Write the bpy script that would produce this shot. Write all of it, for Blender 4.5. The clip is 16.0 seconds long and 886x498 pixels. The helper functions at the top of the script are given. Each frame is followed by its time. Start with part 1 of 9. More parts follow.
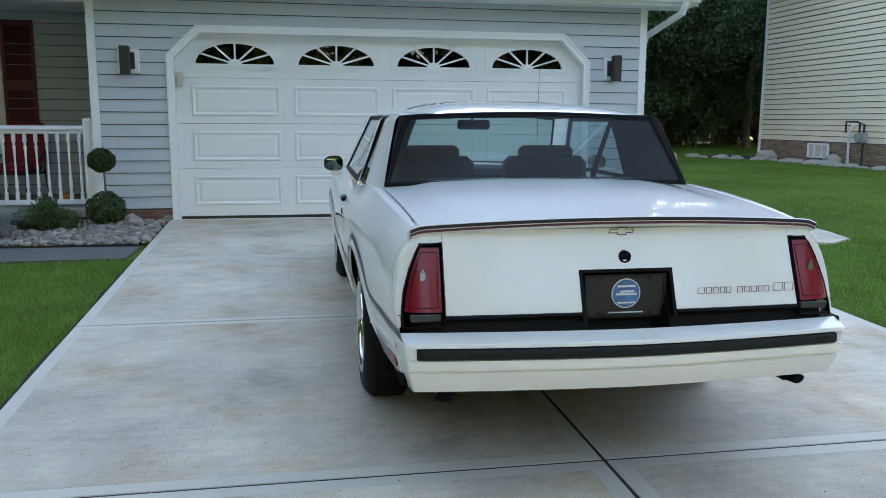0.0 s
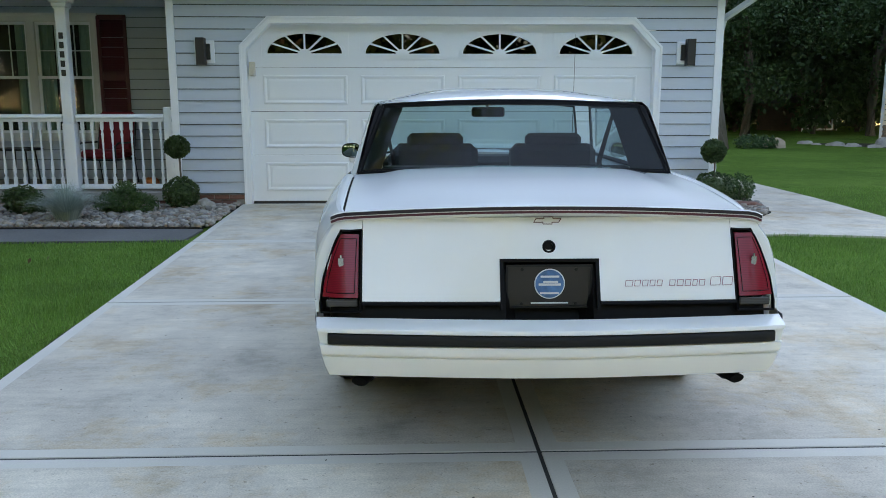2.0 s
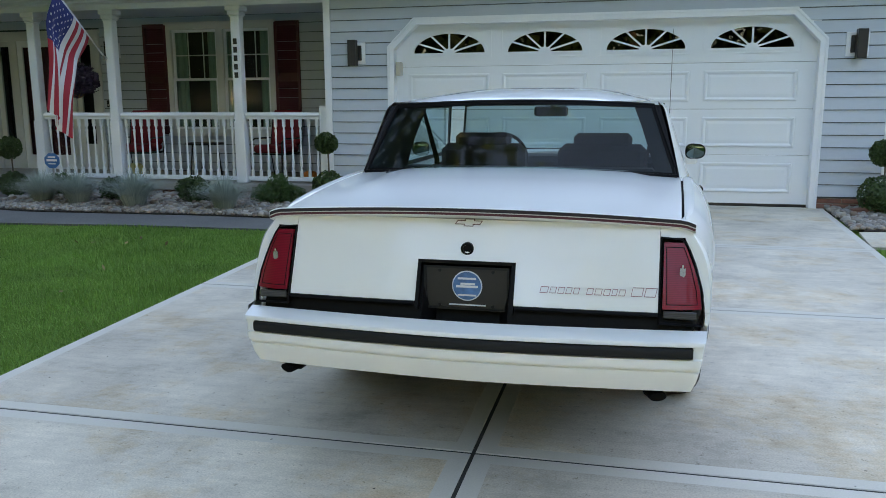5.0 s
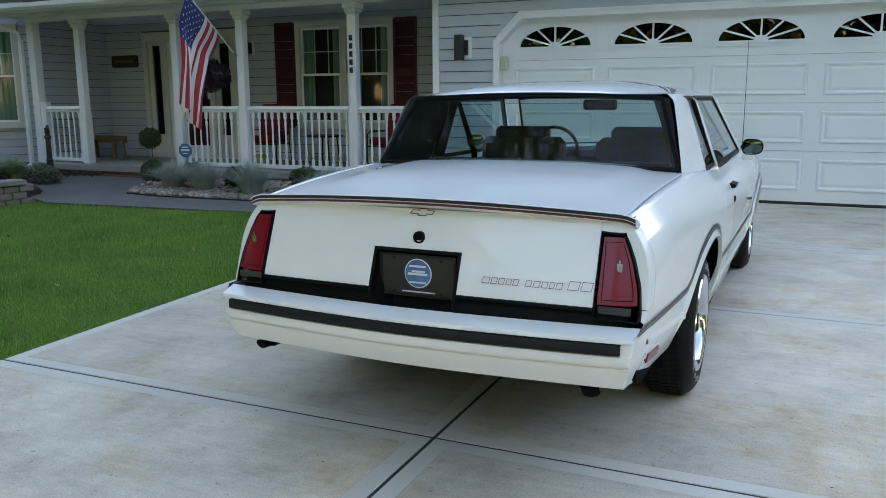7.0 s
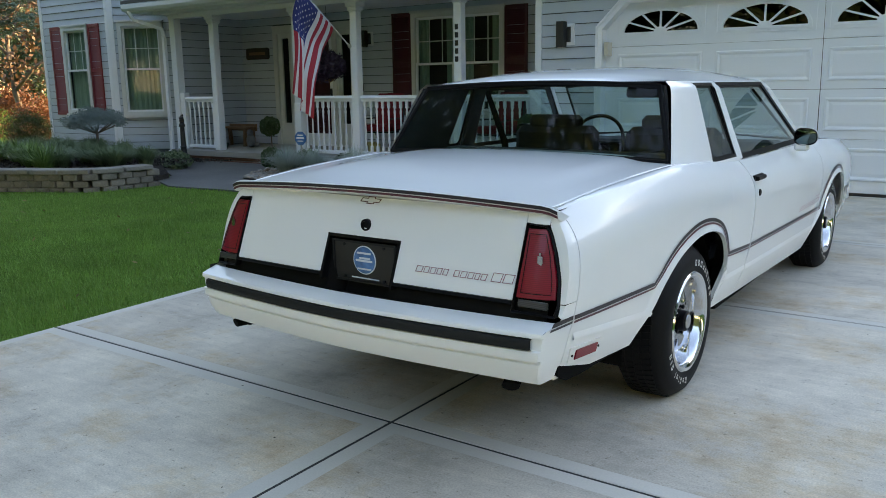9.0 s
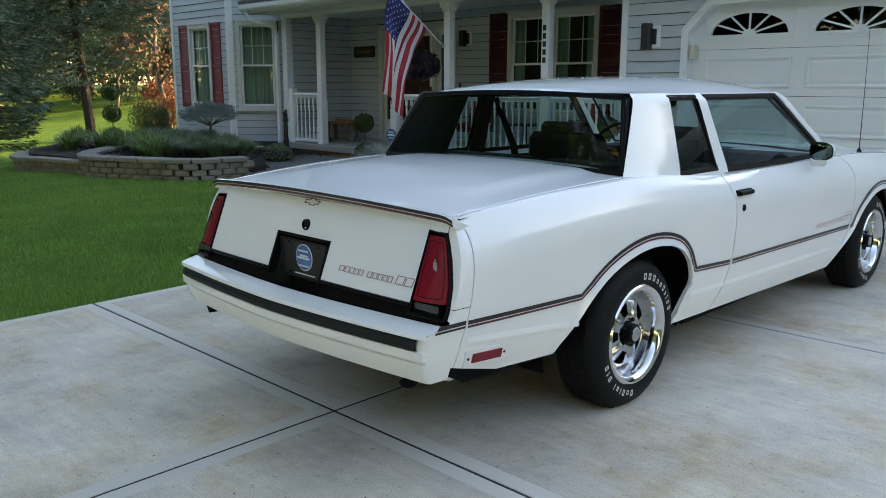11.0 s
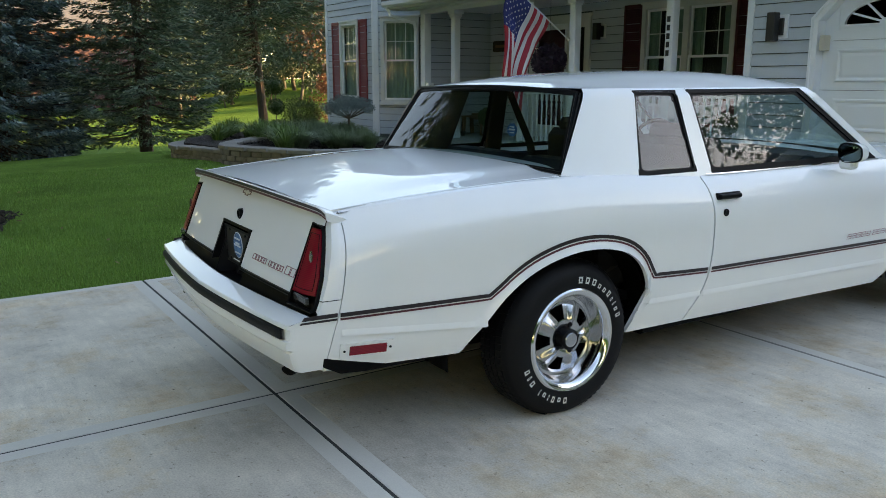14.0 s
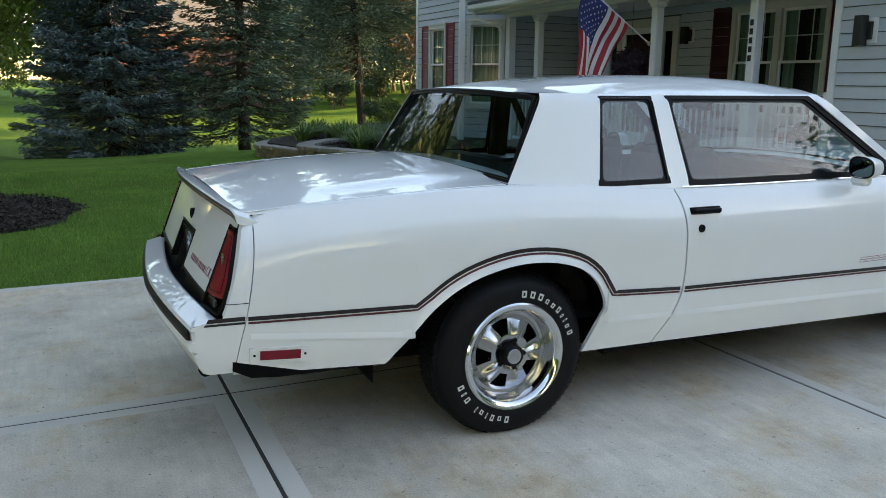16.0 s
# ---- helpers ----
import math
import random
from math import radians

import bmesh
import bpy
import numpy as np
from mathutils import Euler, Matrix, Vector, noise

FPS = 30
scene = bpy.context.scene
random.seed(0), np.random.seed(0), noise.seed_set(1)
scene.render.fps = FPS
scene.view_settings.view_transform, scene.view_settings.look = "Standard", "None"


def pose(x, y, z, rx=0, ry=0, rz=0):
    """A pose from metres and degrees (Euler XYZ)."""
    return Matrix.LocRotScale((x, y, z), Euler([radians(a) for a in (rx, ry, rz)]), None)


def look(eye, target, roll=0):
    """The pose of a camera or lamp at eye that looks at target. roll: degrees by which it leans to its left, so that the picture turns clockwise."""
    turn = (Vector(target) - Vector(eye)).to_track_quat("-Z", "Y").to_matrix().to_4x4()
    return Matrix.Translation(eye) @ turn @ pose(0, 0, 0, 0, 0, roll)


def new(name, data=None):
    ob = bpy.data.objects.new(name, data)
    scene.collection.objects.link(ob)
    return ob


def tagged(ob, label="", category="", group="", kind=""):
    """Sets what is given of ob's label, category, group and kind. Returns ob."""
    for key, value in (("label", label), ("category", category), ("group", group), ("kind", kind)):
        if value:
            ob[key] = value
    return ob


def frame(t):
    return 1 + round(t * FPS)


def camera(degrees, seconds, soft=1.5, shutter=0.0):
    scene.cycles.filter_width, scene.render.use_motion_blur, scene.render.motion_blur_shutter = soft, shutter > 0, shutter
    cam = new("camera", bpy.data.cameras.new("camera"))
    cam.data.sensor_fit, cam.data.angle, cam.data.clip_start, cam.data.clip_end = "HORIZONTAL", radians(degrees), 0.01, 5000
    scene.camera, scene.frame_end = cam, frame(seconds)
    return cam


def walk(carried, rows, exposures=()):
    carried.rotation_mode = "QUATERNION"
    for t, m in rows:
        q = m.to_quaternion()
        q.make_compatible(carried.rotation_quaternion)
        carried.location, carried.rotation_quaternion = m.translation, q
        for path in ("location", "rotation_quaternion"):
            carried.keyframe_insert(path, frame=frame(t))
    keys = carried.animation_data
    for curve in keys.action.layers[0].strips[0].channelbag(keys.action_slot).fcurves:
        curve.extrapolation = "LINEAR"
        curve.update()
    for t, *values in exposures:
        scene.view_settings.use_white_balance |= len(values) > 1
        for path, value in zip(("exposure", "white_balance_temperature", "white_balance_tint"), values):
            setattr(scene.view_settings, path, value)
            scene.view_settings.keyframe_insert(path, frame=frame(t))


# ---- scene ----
cam = camera(57.6, 16.0, soft=0.9)
PATH = [
    (0, (0.066, 0.066, 1.292), (0.413, 2.01, 0.974), 0.3),
    (0.5, (0.254, 0.07, 1.288), (0.537, 2.023, 0.965), 0.5),
    (1, (0.41, 0.02, 1.279), (0.627, 1.98, 0.946), 0.4),
    (1.5, (0.572, -0.031, 1.29), (0.716, 1.934, 0.947), 0.2),
    (2, (0.733, -0.03, 1.298), (0.801, 1.938, 0.948), 0.0),
    (2.5, (0.92, -0.023, 1.304), (0.904, 1.945, 0.948), -0.0),
    (3, (1.066, -0.052, 1.296), (0.971, 1.913, 0.939), -0.1),
    (3.5, (1.225, -0.079, 1.305), (1.045, 1.88, 0.947), -0.0),
    (4, (1.398, -0.055, 1.31), (1.127, 1.894, 0.952), -0.1),
    (6.5, (2.277, 0.117, 1.321), (1.563, 1.95, 0.958), -0.2),
    (7, (2.448, 0.157, 1.307), (1.645, 1.951, 0.938), -0.3),
    (7.5, (2.614, 0.207, 1.319), (1.726, 1.959, 0.94), -0.6),
    (8, (2.775, 0.317, 1.317), (1.803, 2.023, 0.933), -0.6),
    (8.5, (2.937, 0.412, 1.303), (1.887, 2.069, 0.914), -0.8),
    (11, (3.769, 0.865, 1.355), (2.403, 2.271, 0.955), 0.1),
    (11.5, (3.906, 0.976, 1.368), (2.488, 2.331, 0.974), -0.0),
    (12, (4.022, 1.125, 1.352), (2.55, 2.423, 0.967), 0.2),
    (12.5, (4.143, 1.244, 1.343), (2.619, 2.48, 0.958), 0.0),
    (13, (4.265, 1.36, 1.345), (2.692, 2.533, 0.955), 0.1),
    (13.5, (4.36, 1.471, 1.363), (2.751, 2.588, 0.961), -0.1),
    (14, (4.413, 1.643, 1.359), (2.773, 2.711, 0.945), 0.0),
    (14.5, (4.455, 1.81, 1.349), (2.786, 2.828, 0.928), 0.1),
    (15, (4.511, 1.953, 1.338), (2.81, 2.918, 0.917), 0.2),
    (15.5, (4.584, 2.107, 1.354), (2.848, 3.009, 0.938), 0.5),
    (16, (4.645, 2.267, 1.358), (2.874, 3.102, 0.952), 0.6),
]
walk(cam, [(t, look(eye, target, roll)) for t, eye, target, roll in PATH], [(0, 2.84, 7780, 19.5), (4, 2.82, 7800, 19.5), (8, 2.65, 7850, 18.5), (11, 2.49, 8050, 18.5), (13, 2.39, 8180, 18), (16, 2.32, 8180, 18)])

# ---- light ----
world = bpy.data.worlds.new("sky")
scene.world = world
world.use_nodes = True
wn = world.node_tree.nodes
sky = wn.new("ShaderNodeTexSky")
sky.sky_type, sky.sun_disc = "NISHITA", False
SUN_ELEV, SUN_AZ = 13.0, 26.0          # degrees; azimuth from +y towards +x
sky.sun_elevation, sky.sun_rotation = radians(SUN_ELEV), radians(SUN_AZ)
sky.air_density, sky.dust_density, sky.ozone_density = 1.0, 0.2, 1.2
world.node_tree.links.new(sky.outputs[0], wn["Background"].inputs[0])
wn["Background"].inputs[1].default_value = 0.15
sun = new("sun", bpy.data.lights.new("sun", "SUN"))
sun.data.energy, sun.data.angle, sun.data.color = 4.4, radians(0.6), (1.0, 0.74, 0.40)
_d = Vector((math.sin(radians(SUN_AZ)) * math.cos(radians(SUN_ELEV)), math.cos(radians(SUN_AZ)) * math.cos(radians(SUN_ELEV)), math.sin(radians(SUN_ELEV))))
sun.matrix_world = look(_d * 60, (0, 0, 0))

# ---- material helpers ----


def base_mat(name, colour, rough=0.6, metal=0.0):
    m = bpy.data.materials.new(name)
    m.use_nodes = True
    b = m.node_tree.nodes["Principled BSDF"]
    b.inputs["Base Color"].default_value = (*colour, 1)
    b.inputs["Roughness"].default_value = rough
    b.inputs["Metallic"].default_value = metal
    return m, m.node_tree, b


def dull(m, level):
    m.node_tree.nodes["Principled BSDF"].inputs["Specular IOR Level"].default_value = level
    return m


def noise_node(nt, scale, detail=4.0, coord="Object", rough=0.55, stretch=None):
    tc = nt.nodes.new("ShaderNodeTexCoord")
    n = nt.nodes.new("ShaderNodeTexNoise")
    n.inputs["Scale"].default_value, n.inputs["Detail"].default_value, n.inputs["Roughness"].default_value = scale, detail, rough
    src = tc.outputs[coord]
    if stretch:
        mp = nt.nodes.new("ShaderNodeMapping")
        mp.inputs["Scale"].default_value = stretch
        nt.links.new(src, mp.inputs[0])
        src = mp.outputs[0]
    nt.links.new(src, n.inputs["Vector"])
    return n.outputs["Fac"]


def ramp(nt, fac, stops):
    r = nt.nodes.new("ShaderNodeValToRGB")
    el = r.color_ramp.elements
    while len(el) < len(stops):
        el.new(0.5)
    for e, (p, c) in zip(el, stops):
        e.position, e.color = p, (*c, 1)
    nt.links.new(fac, r.inputs[0])
    return r.outputs[0]


def mix_col(nt, fac, a, b, mode="MIX"):
    m = nt.nodes.new("ShaderNodeMix")
    m.data_type, m.blend_type = "RGBA", mode
    for sock, v in ((m.inputs[0], fac), (m.inputs[6], a), (m.inputs[7], b)):
        if isinstance(v, (int, float)):
            sock.default_value = v
        elif isinstance(v, tuple):
            sock.default_value = (*v, 1)
        else:
            nt.links.new(v, sock)
    return m.outputs[2]


def bump(nt, b, fac, strength, dist=0.01):
    n = nt.nodes.new("ShaderNodeBump")
    n.inputs["Strength"].default_value, n.inputs["Distance"].default_value = strength, dist
    nt.links.new(fac, n.inputs["Height"])
    nt.links.new(n.outputs[0], b.inputs["Normal"])


def grainy(name, colour, rough=0.6, metal=0.0, fine=60.0, coarse=3.0, vary=0.12, bumps=0.15, dist=0.004, per_object=0.0, per_island=0.0, coord="Object", stretch=None):
    """Colour with variation at two scales, fine relief, and a shift per object or per loose piece."""
    m, nt, b = base_mat(name, colour, rough, metal)
    f1, f2 = noise_node(nt, fine, 3, coord, stretch=stretch), noise_node(nt, coarse, 4, coord, stretch=stretch)
    dark, light = tuple(max(0, c * (1 - vary)) for c in colour), tuple(min(1, c * (1 + vary)) for c in colour)
    col = mix_col(nt, 0.5, ramp(nt, f1, [(0.3, dark), (0.7, light)]), ramp(nt, f2, [(0.3, dark), (0.7, light)]))
    if per_object or per_island:
        if per_island:
            g = nt.nodes.new("ShaderNodeNewGeometry").outputs["Random Per Island"]
            amt = per_island
        else:
            g = nt.nodes.new("ShaderNodeObjectInfo").outputs["Random"]
            amt = per_object
        k = ramp(nt, g, [(0.0, (1 - amt,) * 3), (1.0, (1 + amt * 0.6,) * 3)])
        col = mix_col(nt, 1.0, col, k, "MULTIPLY")
    nt.links.new(col, b.inputs["Base Color"])
    if bumps:
        bump(nt, b, f1, bumps, dist)
    return m


def glass_mat(name, tint, gloss_ior=1.5):
    m = bpy.data.materials.new(name)
    m.use_nodes = True
    nt = m.node_tree
    nt.nodes.remove(nt.nodes["Principled BSDF"])
    t, g = nt.nodes.new("ShaderNodeBsdfTransparent"), nt.nodes.new("ShaderNodeBsdfGlossy")
    t.inputs[0].default_value = (*tint, 1)
    g.inputs["Roughness"].default_value = 0.01
    # gloss of a thin pane: both of its surfaces, stronger at a slant
    f0 = 1.9 * ((gloss_ior - 1) / (gloss_ior + 1)) ** 2
    lw, pw, ma, mx = nt.nodes.new("ShaderNodeLayerWeight"), nt.nodes.new("ShaderNodeMath"), nt.nodes.new("ShaderNodeMath"), nt.nodes.new("ShaderNodeMixShader")
    lw.inputs[0].default_value = 0.5
    pw.operation, pw.inputs[1].default_value = "POWER", 4.6
    ma.operation, ma.inputs[1].default_value, ma.inputs[2].default_value = "MULTIPLY_ADD", 1 - f0, f0
    nt.links.new(lw.outputs["Facing"], pw.inputs[0])
    nt.links.new(pw.outputs[0], ma.inputs[0])
    nt.links.new(ma.outputs[0], mx.inputs[0])
    nt.links.new(t.outputs[0], mx.inputs[1])
    nt.links.new(g.outputs[0], mx.inputs[2])
    nt.links.new(mx.outputs[0], nt.nodes["Material Output"].inputs[0])
    return m


# ---- materials ----
def concrete_mat():
    m, nt, b = base_mat("concrete", (0.5, 0.48, 0.43), 0.75)
    big = noise_node(nt, 0.55, 6, "Object", 0.65)
    mid = noise_node(nt, 2.1, 8, "Object", 0.72)
    brushed = noise_node(nt, 9.0, 5, "Object", 0.7, stretch=(0.35, 2.6, 1))
    fine = noise_node(nt, 130, 2, "Object")
    c1 = ramp(nt, big, [(0.30, (0.47, 0.418, 0.350)), (0.48, (0.61, 0.548, 0.460)), (0.68, (0.72, 0.65, 0.55))])
    c2 = ramp(nt, mid, [(0.30, (0.66, 0.655, 0.645)), (0.46, (0.93, 0.93, 0.925)), (0.56, (1.04, 1.04, 1.03)), (0.70, (1.18, 1.17, 1.15))])
    c3 = ramp(nt, fine, [(0.3, (0.82, 0.82, 0.82)), (0.7, (1.08, 1.08, 1.08))])
    c4 = ramp(nt, brushed, [(0.30, (0.90, 0.90, 0.90)), (0.70, (1.07, 1.07, 1.065))])
    rust = ramp(nt, noise_node(nt, 1.3, 6, "Object", 0.75), [(0.50, (1, 1, 1)), (0.58, (0.97, 0.90, 0.80)), (0.70, (0.82, 0.67, 0.52))])
    pits = ramp(nt, noise_node(nt, 26, 4, "Object", 0.8), [(0.30, (0.50, 0.48, 0.45)), (0.40, (1, 1, 1))])
    col = c1
    for k in (c2, c3, c4, rust, pits):
        col = mix_col(nt, 1.0, col, k, "MULTIPLY")
    rnd = ramp(nt, nt.nodes.new("ShaderNodeObjectInfo").outputs["Random"], [(0, (0.93, 0.93, 0.93)), (1, (1.04, 1.04, 1.03))])
    nt.links.new(mix_col(nt, 1.0, col, rnd, "MULTIPLY"), b.inputs["Base Color"])
    bump(nt, b, mix_col(nt, 0.5, fine, brushed), 0.3, 0.003)
    return m


CONCRETE = concrete_mat()
CONC_EDGE = grainy("trowelled_concrete", (0.57, 0.535, 0.47), 0.7, fine=150, coarse=2.0, vary=0.10, bumps=0.1, dist=0.002)
JOINT = grainy("joint_filler", (0.035, 0.033, 0.03), 0.9, fine=80, coarse=4)
SIDING = grainy("blue_grey_siding", (0.465, 0.53, 0.61), 0.55, fine=40, coarse=1.2, vary=0.04, bumps=0.08, dist=0.002, per_object=0.04, stretch=(0.15, 1, 1))
WHITE = grainy("white_paint", (0.77, 0.81, 0.86), 0.4, fine=50, coarse=1.5, vary=0.03, bumps=0.05, dist=0.002)
DOOR_WHITE = grainy("garage_door_paint", (0.735, 0.79, 0.855), 0.38, fine=200, coarse=1.0, vary=0.025, bumps=0.08, dist=0.0015, stretch=(0.1, 1, 1))
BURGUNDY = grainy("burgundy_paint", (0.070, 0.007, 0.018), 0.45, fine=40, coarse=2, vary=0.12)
BLACK = grainy("black_metal", (0.018, 0.018, 0.02), 0.45, fine=60, coarse=3, vary=0.2)
BRICK = grainy("red_brown_brick", (0.22, 0.10, 0.075), 0.85, fine=70, coarse=8, vary=0.25, bumps=0.5, dist=0.004, per_object=0.3)
MORTAR = grainy("mortar", (0.32, 0.29, 0.26), 0.9, fine=90, coarse=5, vary=0.2, bumps=0.4)
PORCH_STONE = grainy("porch_concrete", (0.30, 0.29, 0.27), 0.8, fine=70, coarse=2, vary=0.15, bumps=0.2)
SLATE = grainy("dark_stamped_walk", (0.11, 0.108, 0.105), 0.7, fine=45, coarse=1.6, vary=0.3, bumps=0.4, dist=0.006)
SOIL = grainy("dark_mulch", (0.028, 0.022, 0.018), 0.95, fine=60, coarse=7, vary=0.5, bumps=1.0, dist=0.03)
ROOF = grainy("dark_shingle", (0.10, 0.10, 0.105), 0.9, fine=50, coarse=2, vary=0.3, bumps=0.5, per_object=0.1)
# near-black in place of the shade inside unlit rooms and the garage
UNLIT_IN = grainy("unlit_room_shade", (0.03, 0.03, 0.032), 0.9, fine=20, coarse=2)
WIN_GLASS = glass_mat("window_glass", (0.80, 0.88, 0.85), 1.22)
# dark wall core: the shade under the siding laps is in its colour
SHADE_CORE = grainy("lap_shade_core", (0.09, 0.10, 0.11), 0.9)
CURTAIN = grainy("pale_curtain", (0.22, 0.32, 0.28), 0.9, fine=30, coarse=4, vary=0.2, stretch=(6, 6, 0.2))


def lawn_mat():
    m, nt, b = base_mat("lawn", (0.06, 0.10, 0.02), 0.9)
    big, mid, fine = noise_node(nt, 0.35, 5, "Object", 0.6), noise_node(nt, 4, 4, "Object"), noise_node(nt, 60, 3, "Object")
    c1 = ramp(nt, big, [(0.3, (0.082, 0.155, 0.032)), (0.55, (0.12, 0.22, 0.046)), (0.75, (0.16, 0.255, 0.062))])
    c2 = ramp(nt, fine, [(0.25, (0.45, 0.45, 0.4)), (0.6, (1.1, 1.1, 1.0))])
    c3 = ramp(nt, mid, [(0.3, (0.85, 0.85, 0.8)), (0.7, (1.12, 1.1, 1.05))])
    nt.links.new(mix_col(nt, 1.0, mix_col(nt, 1.0, c1, c2, "MULTIPLY"), c3, "MULTIPLY"), b.inputs["Base Color"])
    bump(nt, b, fine, 0.9, 0.03)
    return m


LAWN = dull(lawn_mat(), 0.03)

# ---- mesh helpers ----


def mesh_ob(name, bm, mat, parent=None, smooth=False):
    me = bpy.data.meshes.new(name)
    bm.normal_update()
    bm.to_mesh(me)
    bm.free()
    for mm in (mat if isinstance(mat, (list, tuple)) else [mat]):
        me.materials.append(mm)
    if smooth:
        me.polygons.foreach_set("use_smooth", [True] * len(me.polygons))
    if any(p.use_smooth for p in me.polygons):
        me.set_sharp_from_angle(angle=radians(32))
    ob = new(name, me)
    ob.parent = parent
    return ob


def part(name, bm, mat, parent, label="", smooth=False):
    ob = mesh_ob(name, bm, mat, parent, smooth)
    return tagged(ob, label) if label else ob


def thing(name, label, category, group="", kind="", at=(0, 0, 0), rz=0.0):
    ob = new(name)
    ob.matrix_world = pose(*at, 0, 0, rz)
    ob.empty_display_size = 0.2
    return tagged(ob, label, category, group, kind)


def box(bm, x0, x1, y0, y1, z0, z1, bevel=0.0, mi=0):
    v = [bm.verts.new((x, y, z)) for z in (z0, z1) for y in (y0, y1) for x in (x0, x1)]
    fs = [bm.faces.new([v[i] for i in q]) for q in ((0, 2, 3, 1), (4, 5, 7, 6), (0, 1, 5, 4), (2, 6, 7, 3), (0, 4, 6, 2), (1, 3, 7, 5))]
    for f in fs:
        f.material_index = mi
    if bevel:
        es = list({e for f in fs for e in f.edges})
        bmesh.ops.bevel(bm, geom=es, offset=bevel, segments=1, affect="EDGES", profile=0.5)
    return v


def box_bm(*a, **k):
    bm = bmesh.new()
    box(bm, *a, **k)
    return bm


def prism(bm, poly, axis, a, b, mi=0):
    """Extrudes a polygon given in the two other axes along axis from a to b."""
    def p(u, v, w):
        return {"x": (w, u, v), "y": (u, w, v), "z": (u, v, w)}[axis]
    va, vb = [bm.verts.new(p(u, v, a)) for u, v in poly], [bm.verts.new(p(u, v, b)) for u, v in poly]
    n = len(poly)
    fs = [bm.faces.new(va), bm.faces.new(vb[::-1])]
    for i in range(n):
        fs.append(bm.faces.new((va[i], vb[i], vb[(i + 1) % n], va[(i + 1) % n])))
    for f in fs:
        f.material_index = mi
    bmesh.ops.recalc_face_normals(bm, faces=fs)
    return fs


def lathe(bm, prof, n=24, axis="z", centre=(0, 0, 0), mi=0, close=True):
    """Turns (r, h) pairs round an axis."""
    rings = []
    for r, h in prof:
        ring = []
        for i in range(n):
            a = 2 * math.pi * i / n
            c, s = r * math.cos(a), r * math.sin(a)
            p = {"z": (c, s, h), "x": (h, c, s), "y": (c, h, s)}[axis]
            ring.append(bm.verts.new(Vector(p) + Vector(centre)))
        rings.append(ring)
    fs = []
    for a, b in zip(rings, rings[1:]):
        for i in range(n):
            fs.append(bm.faces.new((a[i], a[(i + 1) % n], b[(i + 1) % n], b[i])))
    if close:
        for ring in (rings[0], rings[-1]):
            if prof[0][0] > 1e-5:
                fs.append(bm.faces.new(ring))
    for f in fs:
        f.material_index = mi
        f.smooth = True
    bmesh.ops.recalc_face_normals(bm, faces=fs)
    return fs


def tube(bm, pts, r, n=8, mi=0, radii=None):
    """A round tube along points."""
    pts = [Vector(p) for p in pts]
    rings = []
    for i, p in enumerate(pts):
        d = (pts[min(i + 1, len(pts) - 1)] - pts[max(i - 1, 0)]).normalized()
        q = d.to_track_quat("Z", "Y")
        rr = radii[i] if radii else r
        rings.append([bm.verts.new(p + q @ Vector((rr * math.cos(2 * math.pi * k / n), rr * math.sin(2 * math.pi * k / n), 0))) for k in range(n)])
    for a, b in zip(rings, rings[1:]):
        for k in range(n):
            f = bm.faces.new((a[k], a[(k + 1) % n], b[(k + 1) % n], b[k]))
            f.smooth, f.material_index = True, mi
    for ring, flip in ((rings[0], True), (rings[-1], False)):
        f = bm.faces.new(ring[::-1] if flip else ring)
        f.material_index = mi


def grid(bm, rows, mi=0, smooth=True, flip=False):
    """Faces over a table of points; returns the vertices."""
    vs = [[bm.verts.new(p) for p in r] for r in rows]
    for a, b in zip(vs, vs[1:]):
        for i in range(len(a) - 1):
            q = (a[i], a[i + 1], b[i + 1], b[i])
            f = bm.faces.new(q[::-1] if flip else q)
            f.smooth, f.material_index = smooth, mi
    return vs

# ---- ground ----


def smooth01(a, b, v):
    t = min(1.0, max(0.0, (v - a) / (b - a)))
    return t * t * (3 - 2 * t)


def lawn_height(x, y):
    """Level by the drive, falling away to the west behind the crest of the lawn."""
    z = -0.035
    z -= 1.35 * smooth01(-6.0 - 2.5 * smooth01(3.0, 5.6, y), -31.5, x) * smooth01(34, 18, y)
    z += 0.9 * smooth01(-45, -110, x)
    z += 0.10 * math.sin(x * 0.11 + 1) * math.sin(y * 0.09) * smooth01(10, 35, abs(x) + abs(y) * 0.6)
    return z


def make_ground():
    xs = [-900, -420, -220, -140, -100, -80, -65] + [-55 + 2.5 * i for i in range(15)] + [-17.5 + 0.5 * i for i in range(33)] + [0 + 2.0 * i for i in range(16)] + [35, 45, 60, 90, 140, 220, 420, 900]
    ys = [-900, -420, -220, -120, -70, -40] + [-30 + 2.5 * i for i in range(12)] + [0 + 1.0 * i for i in range(21)] + [22 + 2.5 * i for i in range(14)] + [60, 70, 90, 130, 220, 420, 900]
    bm = bmesh.new()
    grid(bm, [[(x, y, lawn_height(x, y)) for x in xs] for y in ys])
    return tagged(mesh_ob("ground", bm, LAWN), "mown green lawn sloping gently away from the house", "lawn", kind="structure")


make_ground()


def drive_left(y):
    return -1.22 - 0.043 * max(0.0, y - 2.5)


def drive_right(y):
    return 3.62 + 0.060 * max(0.0, y - 3.0)


SLAB_Y = [-9.4, -6.95, -4.5, -2.05, 0.40, 2.85, 5.30, 7.78, 10.86]
MID_X = 1.20


